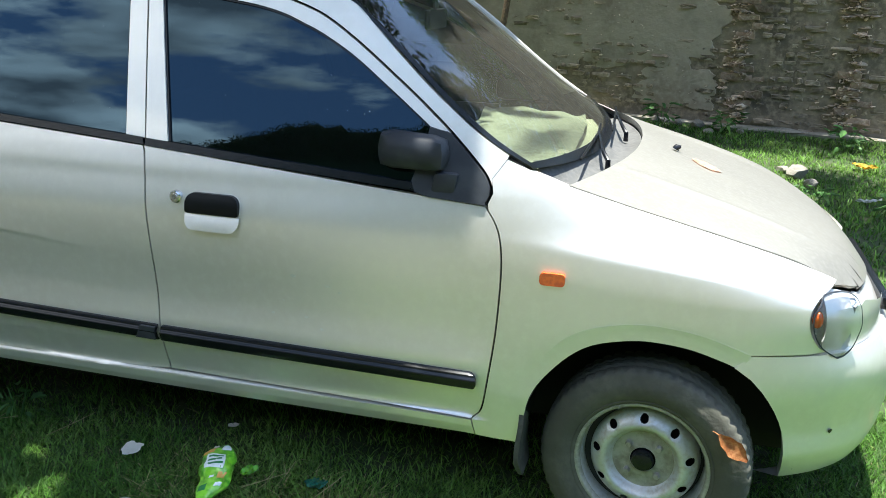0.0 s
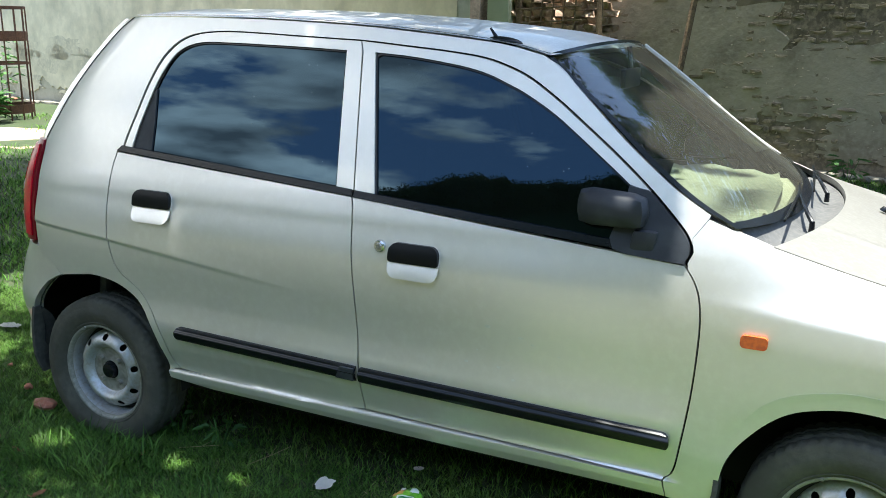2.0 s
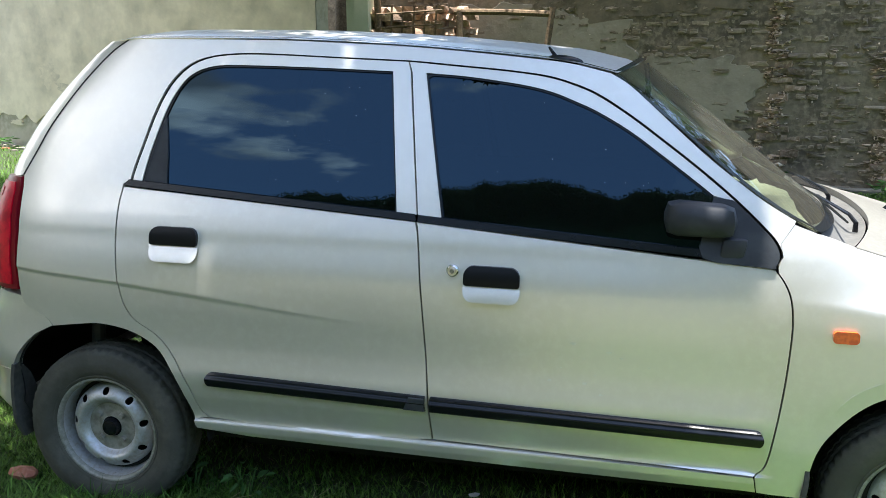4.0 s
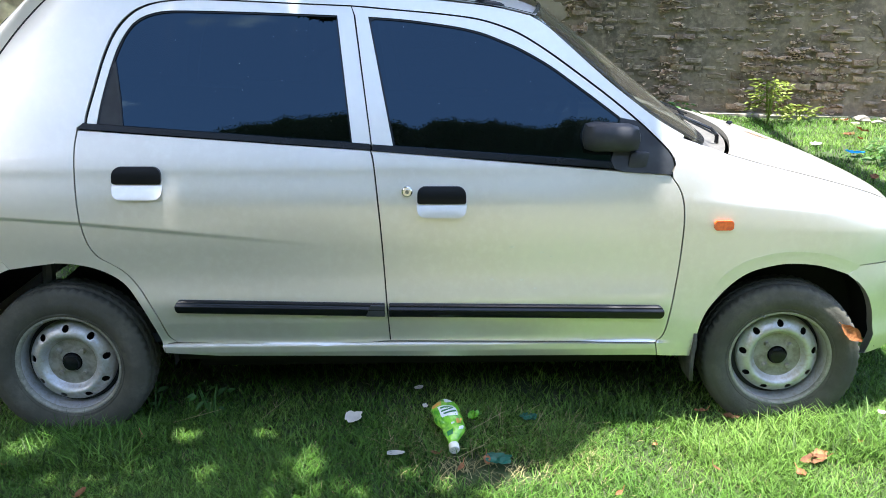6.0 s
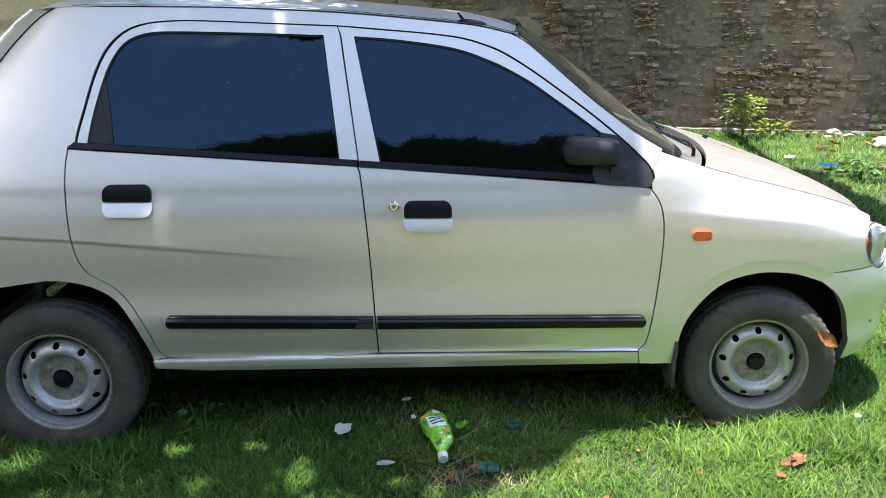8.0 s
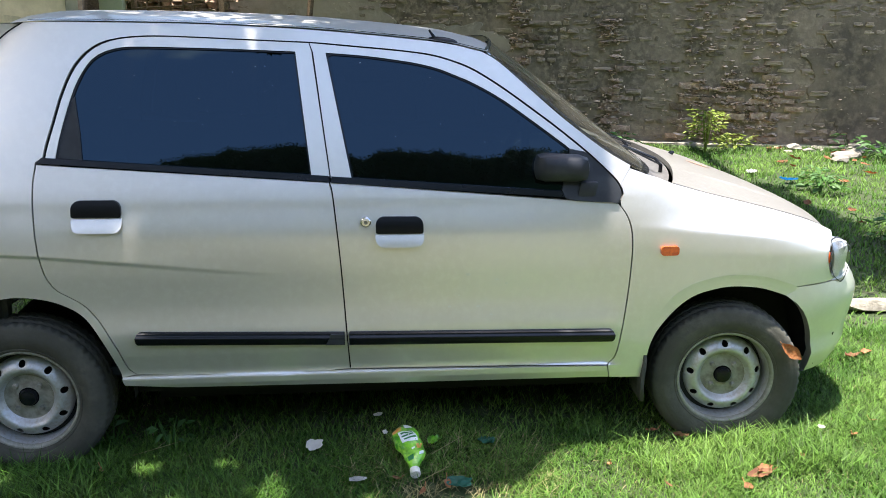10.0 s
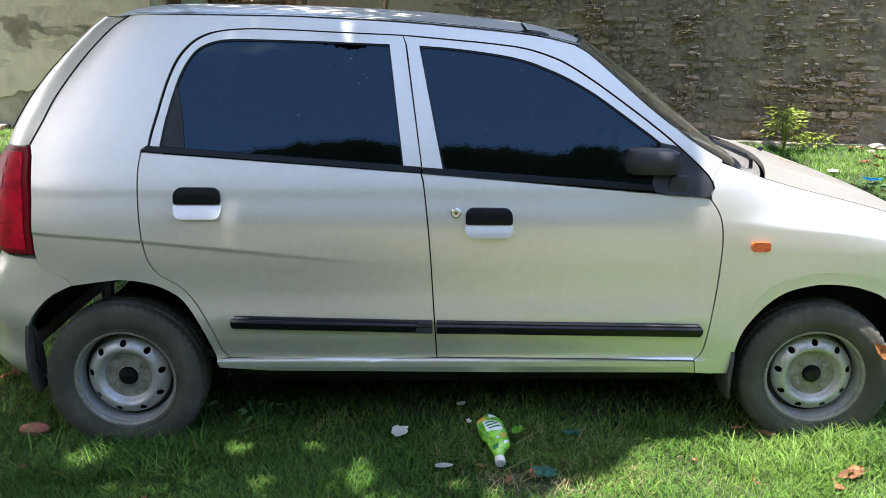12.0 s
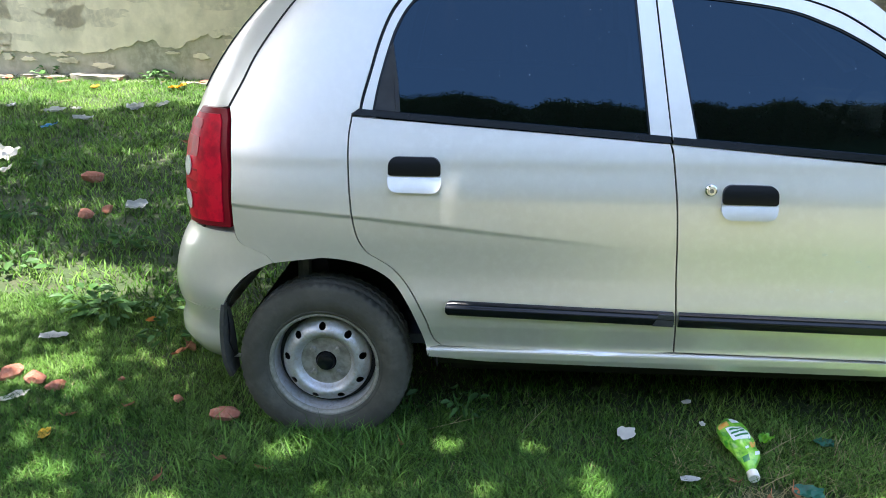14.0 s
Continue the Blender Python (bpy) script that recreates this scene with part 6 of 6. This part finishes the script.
# ---------------------------------------------------------------- small plants
def weed(name, at, leaves, size, height, mat, seed, label, category="weed", group="", spread=1.0):
    """Stems with broad pointed leaves."""
    r = np.random.default_rng(seed)
    v, f = [], []
    for k in range(leaves):
        a, h = r.uniform(0, 2 * math.pi), height * r.uniform(.25, 1)
        rad = size * spread * r.uniform(.2, 1.3)
        c = np.array((math.cos(a) * rad, math.sin(a) * rad, h))
        d = np.array((math.cos(a), math.sin(a), r.uniform(-.5, .5)))
        d /= np.linalg.norm(d)
        s = np.array((-math.sin(a), math.cos(a), r.uniform(-.3, .3)))
        L, W = size * r.uniform(.5, 1.0), size * r.uniform(.28, .5)
        b = len(v)
        v += [c, c + d * L * .35 + s * W * .5 + (0, 0, .006), c + d * L * .75 + s * W * .38, c + d * L - (0, 0, .1 * L), c + d * L * .75 - s * W * .38, c + d * L * .35 - s * W * .5 + (0, 0, .006), c + d * L * .5 - (0, 0, .008)]
        f += [(b, b + 1, b + 6), (b + 1, b + 2, b + 6), (b + 2, b + 3, b + 6), (b + 3, b + 4, b + 6), (b + 4, b + 5, b + 6), (b + 5, b, b + 6)]
    t = thing(name, label, category, group, at=(at[0], at[1], ground_z(*at)))
    ob = raw("leaves", v, f, mat, t)
    bm = bmesh.new()
    for k in range(max(3, leaves // 8)):
        a = r.uniform(0, 2 * math.pi)
        tube(bm, [(0, 0, -.02), (math.cos(a) * size * .4, math.sin(a) * size * .4, height * .5), (math.cos(a) * size * .7, math.sin(a) * size * .7, height * .9)], [.004, .003, .0015], 5)
    tagged(part("stem", bm, mat, t), kind="stuff")
    return t


for k, (x, y, n, s, h) in enumerate(((-2.26, .09, 34, .085, .09), (-2.40, .22, 22, .08, .08), (-2.08, .16, 20, .07, .08), (-1.92, -.13, 16, .06, .09), (-2.9, .55, 20, .08, .08), (-2.55, .95, 22, .08, .08),
                                     (-3.4, 1.5, 22, .09, .08), (-3.9, 2.7, 24, .09, .09), (-2.3, 2.0, 18, .08, .08), (3.66, 3.38, 44, .11, .17), (3.9, 3.9, 26, .10, .10), (4.6, 3.0, 20, .08, .10), (3.2, 1.35, 40, .11, .20), (2.95, 1.0, 26, .10, .15),
                                     (3.35, 1.8, 34, .12, .20), (5.1, 4.9, 40, .12, .20), (4.9, 5.2, 30, .12, .22), (-.75, -.62, 14, .05, .12), (-.95, -.60, 12, .05, .10), (2.6, 5.6, 40, .12, .20), (1.0, 6.3, 40, .12, .25), (1.6, 6.2, 30, .12, .2),
                                     (-4.8, 7.0, 36, .12, .16), (-6.3, 7.4, 30, .12, .14), (-8.4, 7.7, 30, .13, .16), (2.1, 3.4, 24, .09, .12), (2.5, 3.0, 24, .09, .12))):
    weed("weed", (x, y), n, s, h, WEED, 500 + k, "broad-leaved green weed growing in the lawn", group="weeds in the lawn")
weed("shrub", (3.50, 5.55), 210, .075, .46, LIME, 601, "yellow-green sunlit shrub at the foot of the old wall", "shrub", spread=2.1)
weed("shrub", (3.85, 5.62), 80, .075, .18, LIME, 602, "low yellow-green shrub beside the old wall", "shrub", spread=2.0)

# rusty tree guard with a young plant by the cream wall
RUST = material("rusty_iron", (.13, .055, .035), .8, vary=(.08, .035, .025), scale=20, vary2=(.20, .10, .06), scale2=70, bump=0.3)
guard = thing("tree_guard", "rusty round iron tree guard by the cream wall", "tree guard", at=(-10.75, 6.55, .04))
for z, hgt in ((.10, .13), (.82, .03), (1.16, .14), (1.62, .04)):
    bm = bmesh.new()
    revolve(bm, [(.42, 0), (.42, hgt), (.41, hgt), (.41, 0), (.42, 0)], (0, 0), 32)
    bmesh.ops.rotate(bm, cent=(0, 0, 0), matrix=Matrix.Rotation(radians(90), 3, "X"), verts=bm.verts[:])
    bmesh.ops.translate(bm, vec=(0, 0, z), verts=bm.verts[:])
    bmesh.ops.recalc_face_normals(bm, faces=bm.faces[:])
    part("hoop", bm, RUST, guard)
for k in range(14):
    a = 2 * math.pi * k / 14
    bm = bmesh.new()
    tube(bm, [(.415 * math.cos(a), .415 * math.sin(a), 0), (.415 * math.cos(a), .415 * math.sin(a), 1.66)], .011, 6)
    part("bar", bm, RUST, guard)
weed("young_plant", (-10.75, 6.55), 60, .22, 1.2, WEED, 611, "young leafy plant inside the rusty tree guard", "plant")
weed("shrub", (-10.45, 6.0), 120, .20, .45, WEED, 612, "dark green bushy plant at the foot of the tree guard", "shrub")

# ---------------------------------------------------------------- litter
WHITE = material("white_plastic", (.86, .84, .77), .45, vary=(.78, .76, .69), scale=20)
TURQ = material("turquoise_plastic", (.025, .20, .135), .4, vary=(.015, .12, .08), scale=20)
BLUE = material("blue_plastic", (.06, .40, .70), .4, vary=(.03, .28, .6), scale=20)
YELLOW = material("yellow_leaf", (.62, .42, .03), .6, vary=(.5, .3, .02), scale=20)
ORANGE = material("orange_plastic", (.75, .30, .05), .5, vary=(.6, .2, .03), scale=20)
CLEARBAG = material("cloudy_plastic", (.62, .64, .62), .35, vary=(.45, .48, .46), scale=14)


def scrap(name, at, size, mat, seed, label, category, lift=.03, group="", tall=.35, z_extra=0.0):
    """A crumpled piece of film or leaf."""
    r = np.random.default_rng(seed)
    bm = bmesh.new()
    n = 7
    g = [[None] * (n + 1) for _ in range(n + 1)]
    for i in range(n + 1):
        for j in range(n + 1):
            a, b = i / n * 2 - 1, j / n * 2 - 1
            q = Vector((a * 3 + seed, b * 3, seed * .37))
            edge = 1 + .35 * noise.noise(Vector((a * 1.5, b * 1.5, seed * 1.1)))
            x, y = a * math.sqrt(1 - b * b / 2) * edge, b * math.sqrt(1 - a * a / 2) * edge
            z = (noise.noise(q) * .6 + .5 * noise.noise(q * 2.1)) * tall + (x * x + y * y) * tall * .4
            g[i][j] = bm.verts.new((x * size[0], y * size[1], z * min(size)))
    for i in range(n):
        for j in range(n):
            bm.faces.new((g[i][j], g[i + 1][j], g[i + 1][j + 1], g[i][j + 1]))
    made = bmesh.ops.solidify(bm, geom=bm.faces[:], thickness=.0016)
    lowest = min(v.co.z for v in bm.verts)
    for v in bm.verts:
        v.co.z -= lowest
    bmesh.ops.recalc_face_normals(bm, faces=bm.faces[:])
    ob = part(name, bm, mat, None, label, 35, category)
    ob.matrix_world = Matrix.Translation((at[0], at[1], ground_z(at[0], at[1]) + lift + z_extra)) @ Matrix.Rotation(r.uniform(0, 6.28), 4, "Z") @ Matrix.Rotation(r.uniform(-.25, .25), 4, "X")
    if "paper" in name:
        ob.matrix_world = Matrix.Translation((at[0], at[1], ground_z(*at) + .030)) @ Matrix.Rotation(radians(16), 4, "X") @ Matrix.Rotation(r.uniform(-.5, .5), 4, "Z")
    if group:
        tagged(ob, group=group)
    return ob


def dry_leaf(at, length, mat, seed, label, group="", m=None, curl=.5):
    """An ovate leaf folded along its midrib, its tip and sides curled up."""
    r = np.random.default_rng(seed)
    bm = bmesh.new()
    rows = []
    n, tw = 9, r.uniform(-.5, .5)
    for i in range(n + 1):
        s = i / n
        w = .24 * length * (math.sin(math.pi * min(1, s * .93 + .04)) ** .8) * (1 + .12 * r.normal())
        row = []
        for q in (-1, -.55, 0, .55, 1):
            z = curl * length * (.30 * abs(q) ** 1.5 * (w / length) * 2 + .55 * (s - .5) ** 2 + .05 * r.normal() * abs(q))
            row.append(bm.verts.new(((s - .5) * length, q * w + tw * length * (s - .5) ** 2 * .5, z)))
        rows.append(row)
    for r0, r1 in zip(rows, rows[1:]):
        for j in range(4):
            bm.faces.new((r0[j], r1[j], r1[j + 1], r0[j + 1]))
    bmesh.ops.solidify(bm, geom=bm.faces[:], thickness=.0012)
    tube(bm, [(-.72 * length, 0, .02), (-.5 * length, 0, curl * length * .14)], [.0011, .0016], 5)
    bmesh.ops.recalc_face_normals(bm, faces=bm.faces[:])
    ob = part("fallen_leaf", bm, mat, None, label, 60, "leaf")
    ob.matrix_world = m or Matrix.Translation((at[0], at[1], ground_z(*at) + .024)) @ Matrix.Rotation(r.uniform(0, 6.28), 4, "Z") @ Matrix.Rotation(r.uniform(-.4, .4), 4, "X") @ Matrix.Rotation(r.uniform(-.3, .3), 4, "Y")
    if group:
        tagged(ob, group=group)
    return ob


LITTER = [  # name, place, half size, material, label, category
    ("paper_scrap", (-.245, -.752), (.030, .024), WHITE, "torn white paper scrap on grass", "paper"),
    ("paper_scrap", (-.030, -.548), (.018, .009), WHITE, "tiny white paper scrap under the sill", "paper"),
    ("paper_scrap", (-.008, -.690), (.009, .011), WHITE, "tiny white paper crumb near the green bottle", "paper"),
    ("paper_scrap", (-.098, -.990), (.030, .010), CLEARBAG, "grey paper strip in the grass", "paper"),
    ("plastic_scrap", (.332, -.772), (.030, .028), TURQ, "turquoise plastic scrap on grass", "plastic"),
    ("plastic_scrap", (.215, -1.015), (.040, .026), TURQ, "crumpled turquoise plastic film on bare soil", "plastic"),
    ("plastic_scrap", (-2.378, -.14), (.055, .030), WHITE, "crumpled white plastic on the lawn", "plastic"),
    ("plastic_scrap", (-2.245, -.650), (.050, .026), WHITE, "white plastic wrapper on the lawn", "plastic"),
    ("plastic_bag", (3.56, 3.75), (.075, .05), BLUE, "bright blue plastic bag lying in the sun", "bag"),
    ("plastic_scrap", (3.40, 4.15), (.075, .045), CLEARBAG, "pale crumpled plastic in the grass", "plastic"),
    ("plastic_bag", (-4.58, 4.09), (.08, .06), BLUE, "blue plastic bag on shaded grass", "bag"),
    ("plastic_bag", (-5.02, 5.02), (.10, .07), CLEARBAG, "faded grey plastic bag near the cream wall", "bag"),
    ("plastic_bag", (-4.21, 5.04), (.12, .08), CLEARBAG, "clear crumpled plastic bag near the cream wall", "bag"),
    ("plastic_bag", (-2.80, 1.67), (.10, .07), CLEARBAG, "cloudy clear plastic bag on shaded grass", "bag"),
    ("plastic_bag", (-4.36, 2.93), (.13, .13), WHITE, "white plastic bag half filled with air", "bag"),
    ("plastic_bag", (-4.05, 2.40), (.09, .07), WHITE, "small white plastic bag on the lawn", "bag"),
    ("plastic_scrap", (-5.5, 5.12), (.06, .05), CLEARBAG, "white plastic scrap by the cream wall", "plastic"),
    ("plastic_scrap", (-4.46, 4.46), (.09, .07), CLEARBAG, "grey film scrap by the cream wall", "plastic"),
    ("plastic_scrap", (-4.87, 5.16), (.06, .05), WHITE, "white film scrap by the cream wall", "plastic"),
    ("plastic_scrap", (-4.03, 5.25), (.18, .04), CLEARBAG, "long grey film strip in the grass", "plastic"),
    ("plastic_scrap", (-4.31, 6.45), (.13, .09), YELLOW, "yellow plastic scrap at the cream wall", "plastic"),
    ("plastic_scrap", (-5.2, 6.3), (.08, .05), YELLOW, "small yellow plastic scrap at the cream wall", "plastic"),
    ("cardboard_scrap", (-2.72, 2.55), (.08, .06), ORANGE, "orange cardboard scrap behind the car", "cardboard"),
    ("fallen_leaf", (-2.025, -.867), (.036, .018), YELLOW, "fallen yellow leaf on the lawn", "leaf"),
    ("fallen_leaf", (-2.06, .06), (.024, .018), ORANGE, "fallen orange leaf among weeds", "leaf"),
    ("plastic_scrap", (2.42, 3.40), (.08, .05), CLEARBAG, "clear crumpled plastic bottle in shaded grass", "plastic"),
    ("fallen_leaf", (2.63, 4.75), (.11, .06), YELLOW, "large yellow-orange leaf in a sun patch", "leaf"),
    ("paper_scrap", (1.53, -.74), (.013, .009), WHITE, "white pebble-sized scrap by the front tyre", "paper"),
]
for k, (name, at, size, mat, label, category) in enumerate(LITTER):
    scrap(name, at, size, mat, 700 + k, label, category, lift=.034 if "paper" in name else .022 if at[1] < .3 else .03, tall=.22 if "paper" in name else .5 if "bag" in name or "plastic" in name else .5)
LEAVES = [(1.178, -1.029, .055), (1.205, -1.00, .05), (1.111, -1.101, .034), (.871, -1.055, .020), (2.014, -.066, .05), (2.10, -.03, .045), (1.62, -.80, .026), (1.75, -.70, .022), (1.02, -.74, .04), (.93, -.70, .03), (1.37, -.93, .018),
          (-1.826, -.254, .055), (-1.80, -.20, .045), (-1.322, -.97, .03), (-1.842, -.665, .03), (-.93, -.80, .022), (.18, -1.02, .030), (.10, -1.06, .026), (.02, -.98, .02), (-1.45, -.93, .03), (-2.0, -.75, .03), (-2.35, -.8, .03), (-1.0, -1.15, .03),
          (3.3, 2.9, .09), (3.55, 2.7, .07), (2.9, 2.1, .08), (3.9, 2.6, .07), (4.3, 3.3, .07), (2.75, .62, .09), (2.62, .50, .06), (3.1, .9, .07), (4.5, 4.1, .08), (3.9, 4.4, .07), (5.0, 3.7, .07), (3.0, 3.2, .07), (2.2, 1.0, .05), (-2.5, -.35, .03),
          (4.2, 2.2, .07), (4.6, 2.7, .06), (3.6, 1.6, .07), (3.4, 2.3, .06), (-3.127, 3.47, .08), (-2.6, -.9, .03), (-1.6, -1.05, .025), (.55, -1.18, .02), (.72, -.92, .022)]
spot = np.random.default_rng(77)
for k in range(34):
    p = NORTH @ Vector((4.2 + spot.uniform(0, 2.8), -.35 - spot.uniform(0, 2.2), 0))
    LEAVES.append((p.x, p.y, spot.uniform(.05, .09)))
for k, (x, y, s) in enumerate(LEAVES):
    dry_leaf((x, y), s * 1.45, DRYLEAF, 800 + k, "curled dry brown leaf on the grass", "dry leaves", curl=.75)
dry_leaf((1.4, -.8), .088, ORANGELEAF, 886, "dry orange-brown leaf stuck on the front tyre", curl=.35,
         m=Matrix.Translation((1.385, -.748, .372)) @ Matrix.Rotation(radians(80), 4, "X") @ Matrix.Rotation(radians(-38), 4, "Z"))
for k, (x, y, s) in enumerate(((-1.517, -.686, .050), (-2.353, -.478, .052), (-2.242, -.521, .048), (-2.147, -.569, .040), (-3.025, 1.49, .07), (-3.368, 2.33, .085), (-2.95, 1.62, .05), (-1.70, -.60, .025), (-2.28, -.74, .03), (-1.95, -.48, .02))):
    rock("brick_fragment", (x, y), (s, s * .7, s * .5), BRICKRED, 900 + k, "broken red brick fragment on the lawn", "brick", "brick fragments", turn_z=k * 1.3)
for k, (x, y, a, b, c) in enumerate(((5.75, 5.05, .30, .22, .17), (5.15, 4.75, .16, .12, .06), (5.45, 4.55, .14, .10, .06), (4.75, 5.0, .22, .12, .05), (4.55, 4.75, .12, .09, .04), (5.0, 5.3, .2, .12, .06), (5.9, 4.6, .15, .1, .06), (2.06, 4.22, .12, .09, .06), (2.13, 3.95, .08, .06, .04), (1.98, 4.42, .06, .05, .03), (1.35, 6.35, .10, .07, .05), (1.55, 6.3, .07, .05, .03), (1.15, 6.45, .08, .06, .04), (1.75, 6.2, .05, .04, .03), (.95, 6.5, .09, .06, .05), (1.45, 6.1, .06, .05, .03))):
    rock("stone", (x, y), (a, b, c), STONE, 950 + k, "pale rough stone lying near the old wall", "stone", "stones by the old wall", turn_z=.15 * k)

rock("stone", (2.46, .56), (.20, .07, .04), CONCRETE, 977, "pale flat stone slab lying in the grass", "stone", turn_z=-.15)
dry_leaf((2.59, .60), .13, ORANGELEAF, 978, "dry orange leaf beside the stone slab", curl=.5)
bm = bmesh.new()
rows = []
for i in range(11):
    u = i / 10
    w = .045 * math.sin(math.pi * (u * .94 + .03)) ** .8
    row = []
    for q in (-1, -.5, 0, .5, 1):
        x, y = 1.235 + .085 * u, -.02 - .030 * u + q * w
        row.append(bm.verts.new((x, y, bonnet_at((x - 1.082) / .67, y / .66).z + .0015 + .0008 * abs(q) + .0008 * math.sin(u * 17))))
    rows.append(row)
for r0, r1 in zip(rows, rows[1:]):
    for j in range(4):
        bm.faces.new((r0[j], r1[j], r1[j + 1], r0[j + 1]))
bmesh.ops.solidify(bm, geom=bm.faces[:], thickness=.0012)
bmesh.ops.recalc_face_normals(bm, faces=bm.faces[:])
part("fallen_leaf", bm, PALELEAF, None, "flat faded pale orange leaf lying on the bonnet", 60, "leaf")
# crushed green drinks bottle leaning in the grass, cap down
GREEN = material("green_film", (.24, .62, .03), .28, vary=(.05, .30, .02), scale=34, vary2=(.36, .70, .08), scale2=60, coat=0.6)
DEEPGREEN = material("deep_green_print", (.02, .19, .05), .35, coat=0.4)
LABELWHITE = material("label_white", (.80, .84, .82), .35, vary=(.66, .74, .72), scale=60, coat=0.4)
PRINTORANGE = material("orange_print", (.72, .33, .06), .35, vary=(.62, .42, .12), scale=60, coat=0.4)
bottle = thing("plastic_bottle", "crushed green plastic drinks bottle with white cap lying in grass", "bottle", at=(.081, -.945, ground_z(.081, -.945)))
lay = Matrix.Translation((0, 0, .030)) @ Matrix.Rotation(radians(5), 4, "Z") @ Matrix.Rotation(radians(-77), 4, "X") @ Matrix.Diagonal((1.0, 1.0, 1.15, 1))
wide = table([0, .012, .03, .05, .075, .10, .13, .155, .175, .188], [.014, .016, .025, .034, .040, .045, .047, .040, .026, .011])


def film_at(h, a, off=0.0):
    """The crumpled skin of the bottle at height h and turn a."""
    r = wide(h) * (1 + .30 * noise.noise((math.cos(a) * 1.3, math.sin(a) * 1.3, h * 26)) + .10 * noise.noise((math.cos(a) * 3.5, math.sin(a) * 3.5, h * 60))) + off
    bend = .006 * math.sin(h * 30) - .08 * max(0, h - .09)
    return Vector((r * math.cos(a) + bend, r * .62 * math.sin(a), h))


bm = bmesh.new()
hs = np.linspace(0, .188, 22)
rings = [[bm.verts.new(film_at(h, 2 * math.pi * k / 26)) for k in range(26)] for h in hs]
for r0, r1 in zip(rings, rings[1:]):
    for k in range(26):
        bm.faces.new((r0[k], r0[(k + 1) % 26], r1[(k + 1) % 26], r1[k]))
bm.faces.new(rings[-1]); bm.faces.new(rings[0][::-1])
bmesh.ops.recalc_face_normals(bm, faces=bm.faces[:])
part("bottle_body", bm, GREEN, bottle, "crushed bright green plastic", 18).matrix_basis = lay
bm = bmesh.new()
revolve(bm, [(.0005, -.020), (.015, -.020), (.0165, -.018), (.0165, .000), (.012, .002)], (0, 0), 22)
bmesh.ops.rotate(bm, cent=(0, 0, 0), matrix=Matrix.Rotation(radians(90), 3, "X"), verts=bm.verts[:])
bmesh.ops.recalc_face_normals(bm, faces=bm.faces[:])
part("cap", bm, WHITE, bottle, "white screw cap").matrix_basis = lay
FACE = 1.5 * math.pi
for h0, h1, a0, a1, mat, name, lift in ((.092, .137, -.62, .50, LABELWHITE, "label", .0012), (.125, .131, -.45, .38, DEEPGREEN, "label_bar", .0022), (.113, .119, -.50, .30, DEEPGREEN, "label_bar", .0022), (.101, .107, -.40, .40, DEEPGREEN, "label_bar", .0022),
                                        (.138, .164, -1.05, -.28, PRINTORANGE, "orange_patch", .0012), (.160, .182, .05, .85, LABELWHITE, "white_patch", .0012), (.070, .088, .35, .95, PRINTORANGE, "orange_patch", .0012),
                                        (.046, .056, .45, .90, LABELWHITE, "white_patch", .0012), (.064, .071, -.15, .15, LABELWHITE, "white_patch", .0012), (.028, .044, -.8, -.1, DEEPGREEN, "green_patch", .0012)):
    bm = bmesh.new()
    g = [[bm.verts.new(film_at(h0 + (h1 - h0) * i / 5 + .006 * (j / 6 - .5), FACE + a0 + (a1 - a0) * j / 6, lift)) for j in range(7)] for i in range(6)]
    for i in range(5):
        for j in range(6):
            bm.faces.new((g[i][j], g[i][j + 1], g[i + 1][j + 1], g[i + 1][j]))
    bmesh.ops.recalc_face_normals(bm, faces=bm.faces[:])
    part(name, bm, mat, bottle).matrix_basis = lay
scrap("plastic_scrap", (.152, -.80), (.026, .020), GREEN, 990, "torn green and white film beside the bottle", "plastic", lift=.04, tall=1.3)
# dry twigs in the grass
for k, (x, y, a, n) in enumerate(((.20, -.80, 30, .13), (.24, -.76, 80, .10), (.372, -.78, 60, .12), (-.52, -.66, 55, .15), (-.78, -.69, 12, .16), (.14, -.98, 20, .10))):
    twig = thing("twig", "thin dry pale twig lying in the grass", "twig", "dry twigs", at=(x, y, ground_z(x, y) + .02))
    bm = bmesh.new()
    c, d = math.cos(radians(a)), math.sin(radians(a))
    tube(bm, [(-n / 2 * c, -n / 2 * d, 0), (0, .006, .012), (n / 2 * c, n / 2 * d, .030)], [.0013, .0011, .0006], 6)
    part("stem", bm, STRAW, twig)
    bm = bmesh.new()
    tube(bm, [(0, .006, .012), (n * .22 * c - .02 * d, n * .22 * d + .02 * c, .03)], [.0009, .0005], 5)
    part("side_shoot", bm, STRAW, twig)
# worn bare bricks of the old wall
spot = np.random.default_rng(31)
for k, (u, z) in enumerate(later):
    if spot.random() < .40:
        continue
    ob = new("brick", shapes[k % 5])
    ob.parent = wall
    ob.matrix_basis = Matrix.Translation((u + spot.normal(0, .006), .045 + spot.normal(0, .010), z + spot.normal(0, .004))) @ Matrix.Rotation(spot.normal(0, .05), 4, "Z") @ Matrix.Diagonal((spot.uniform(.75, 1.0), 1, spot.uniform(.75, 1.02), 1))
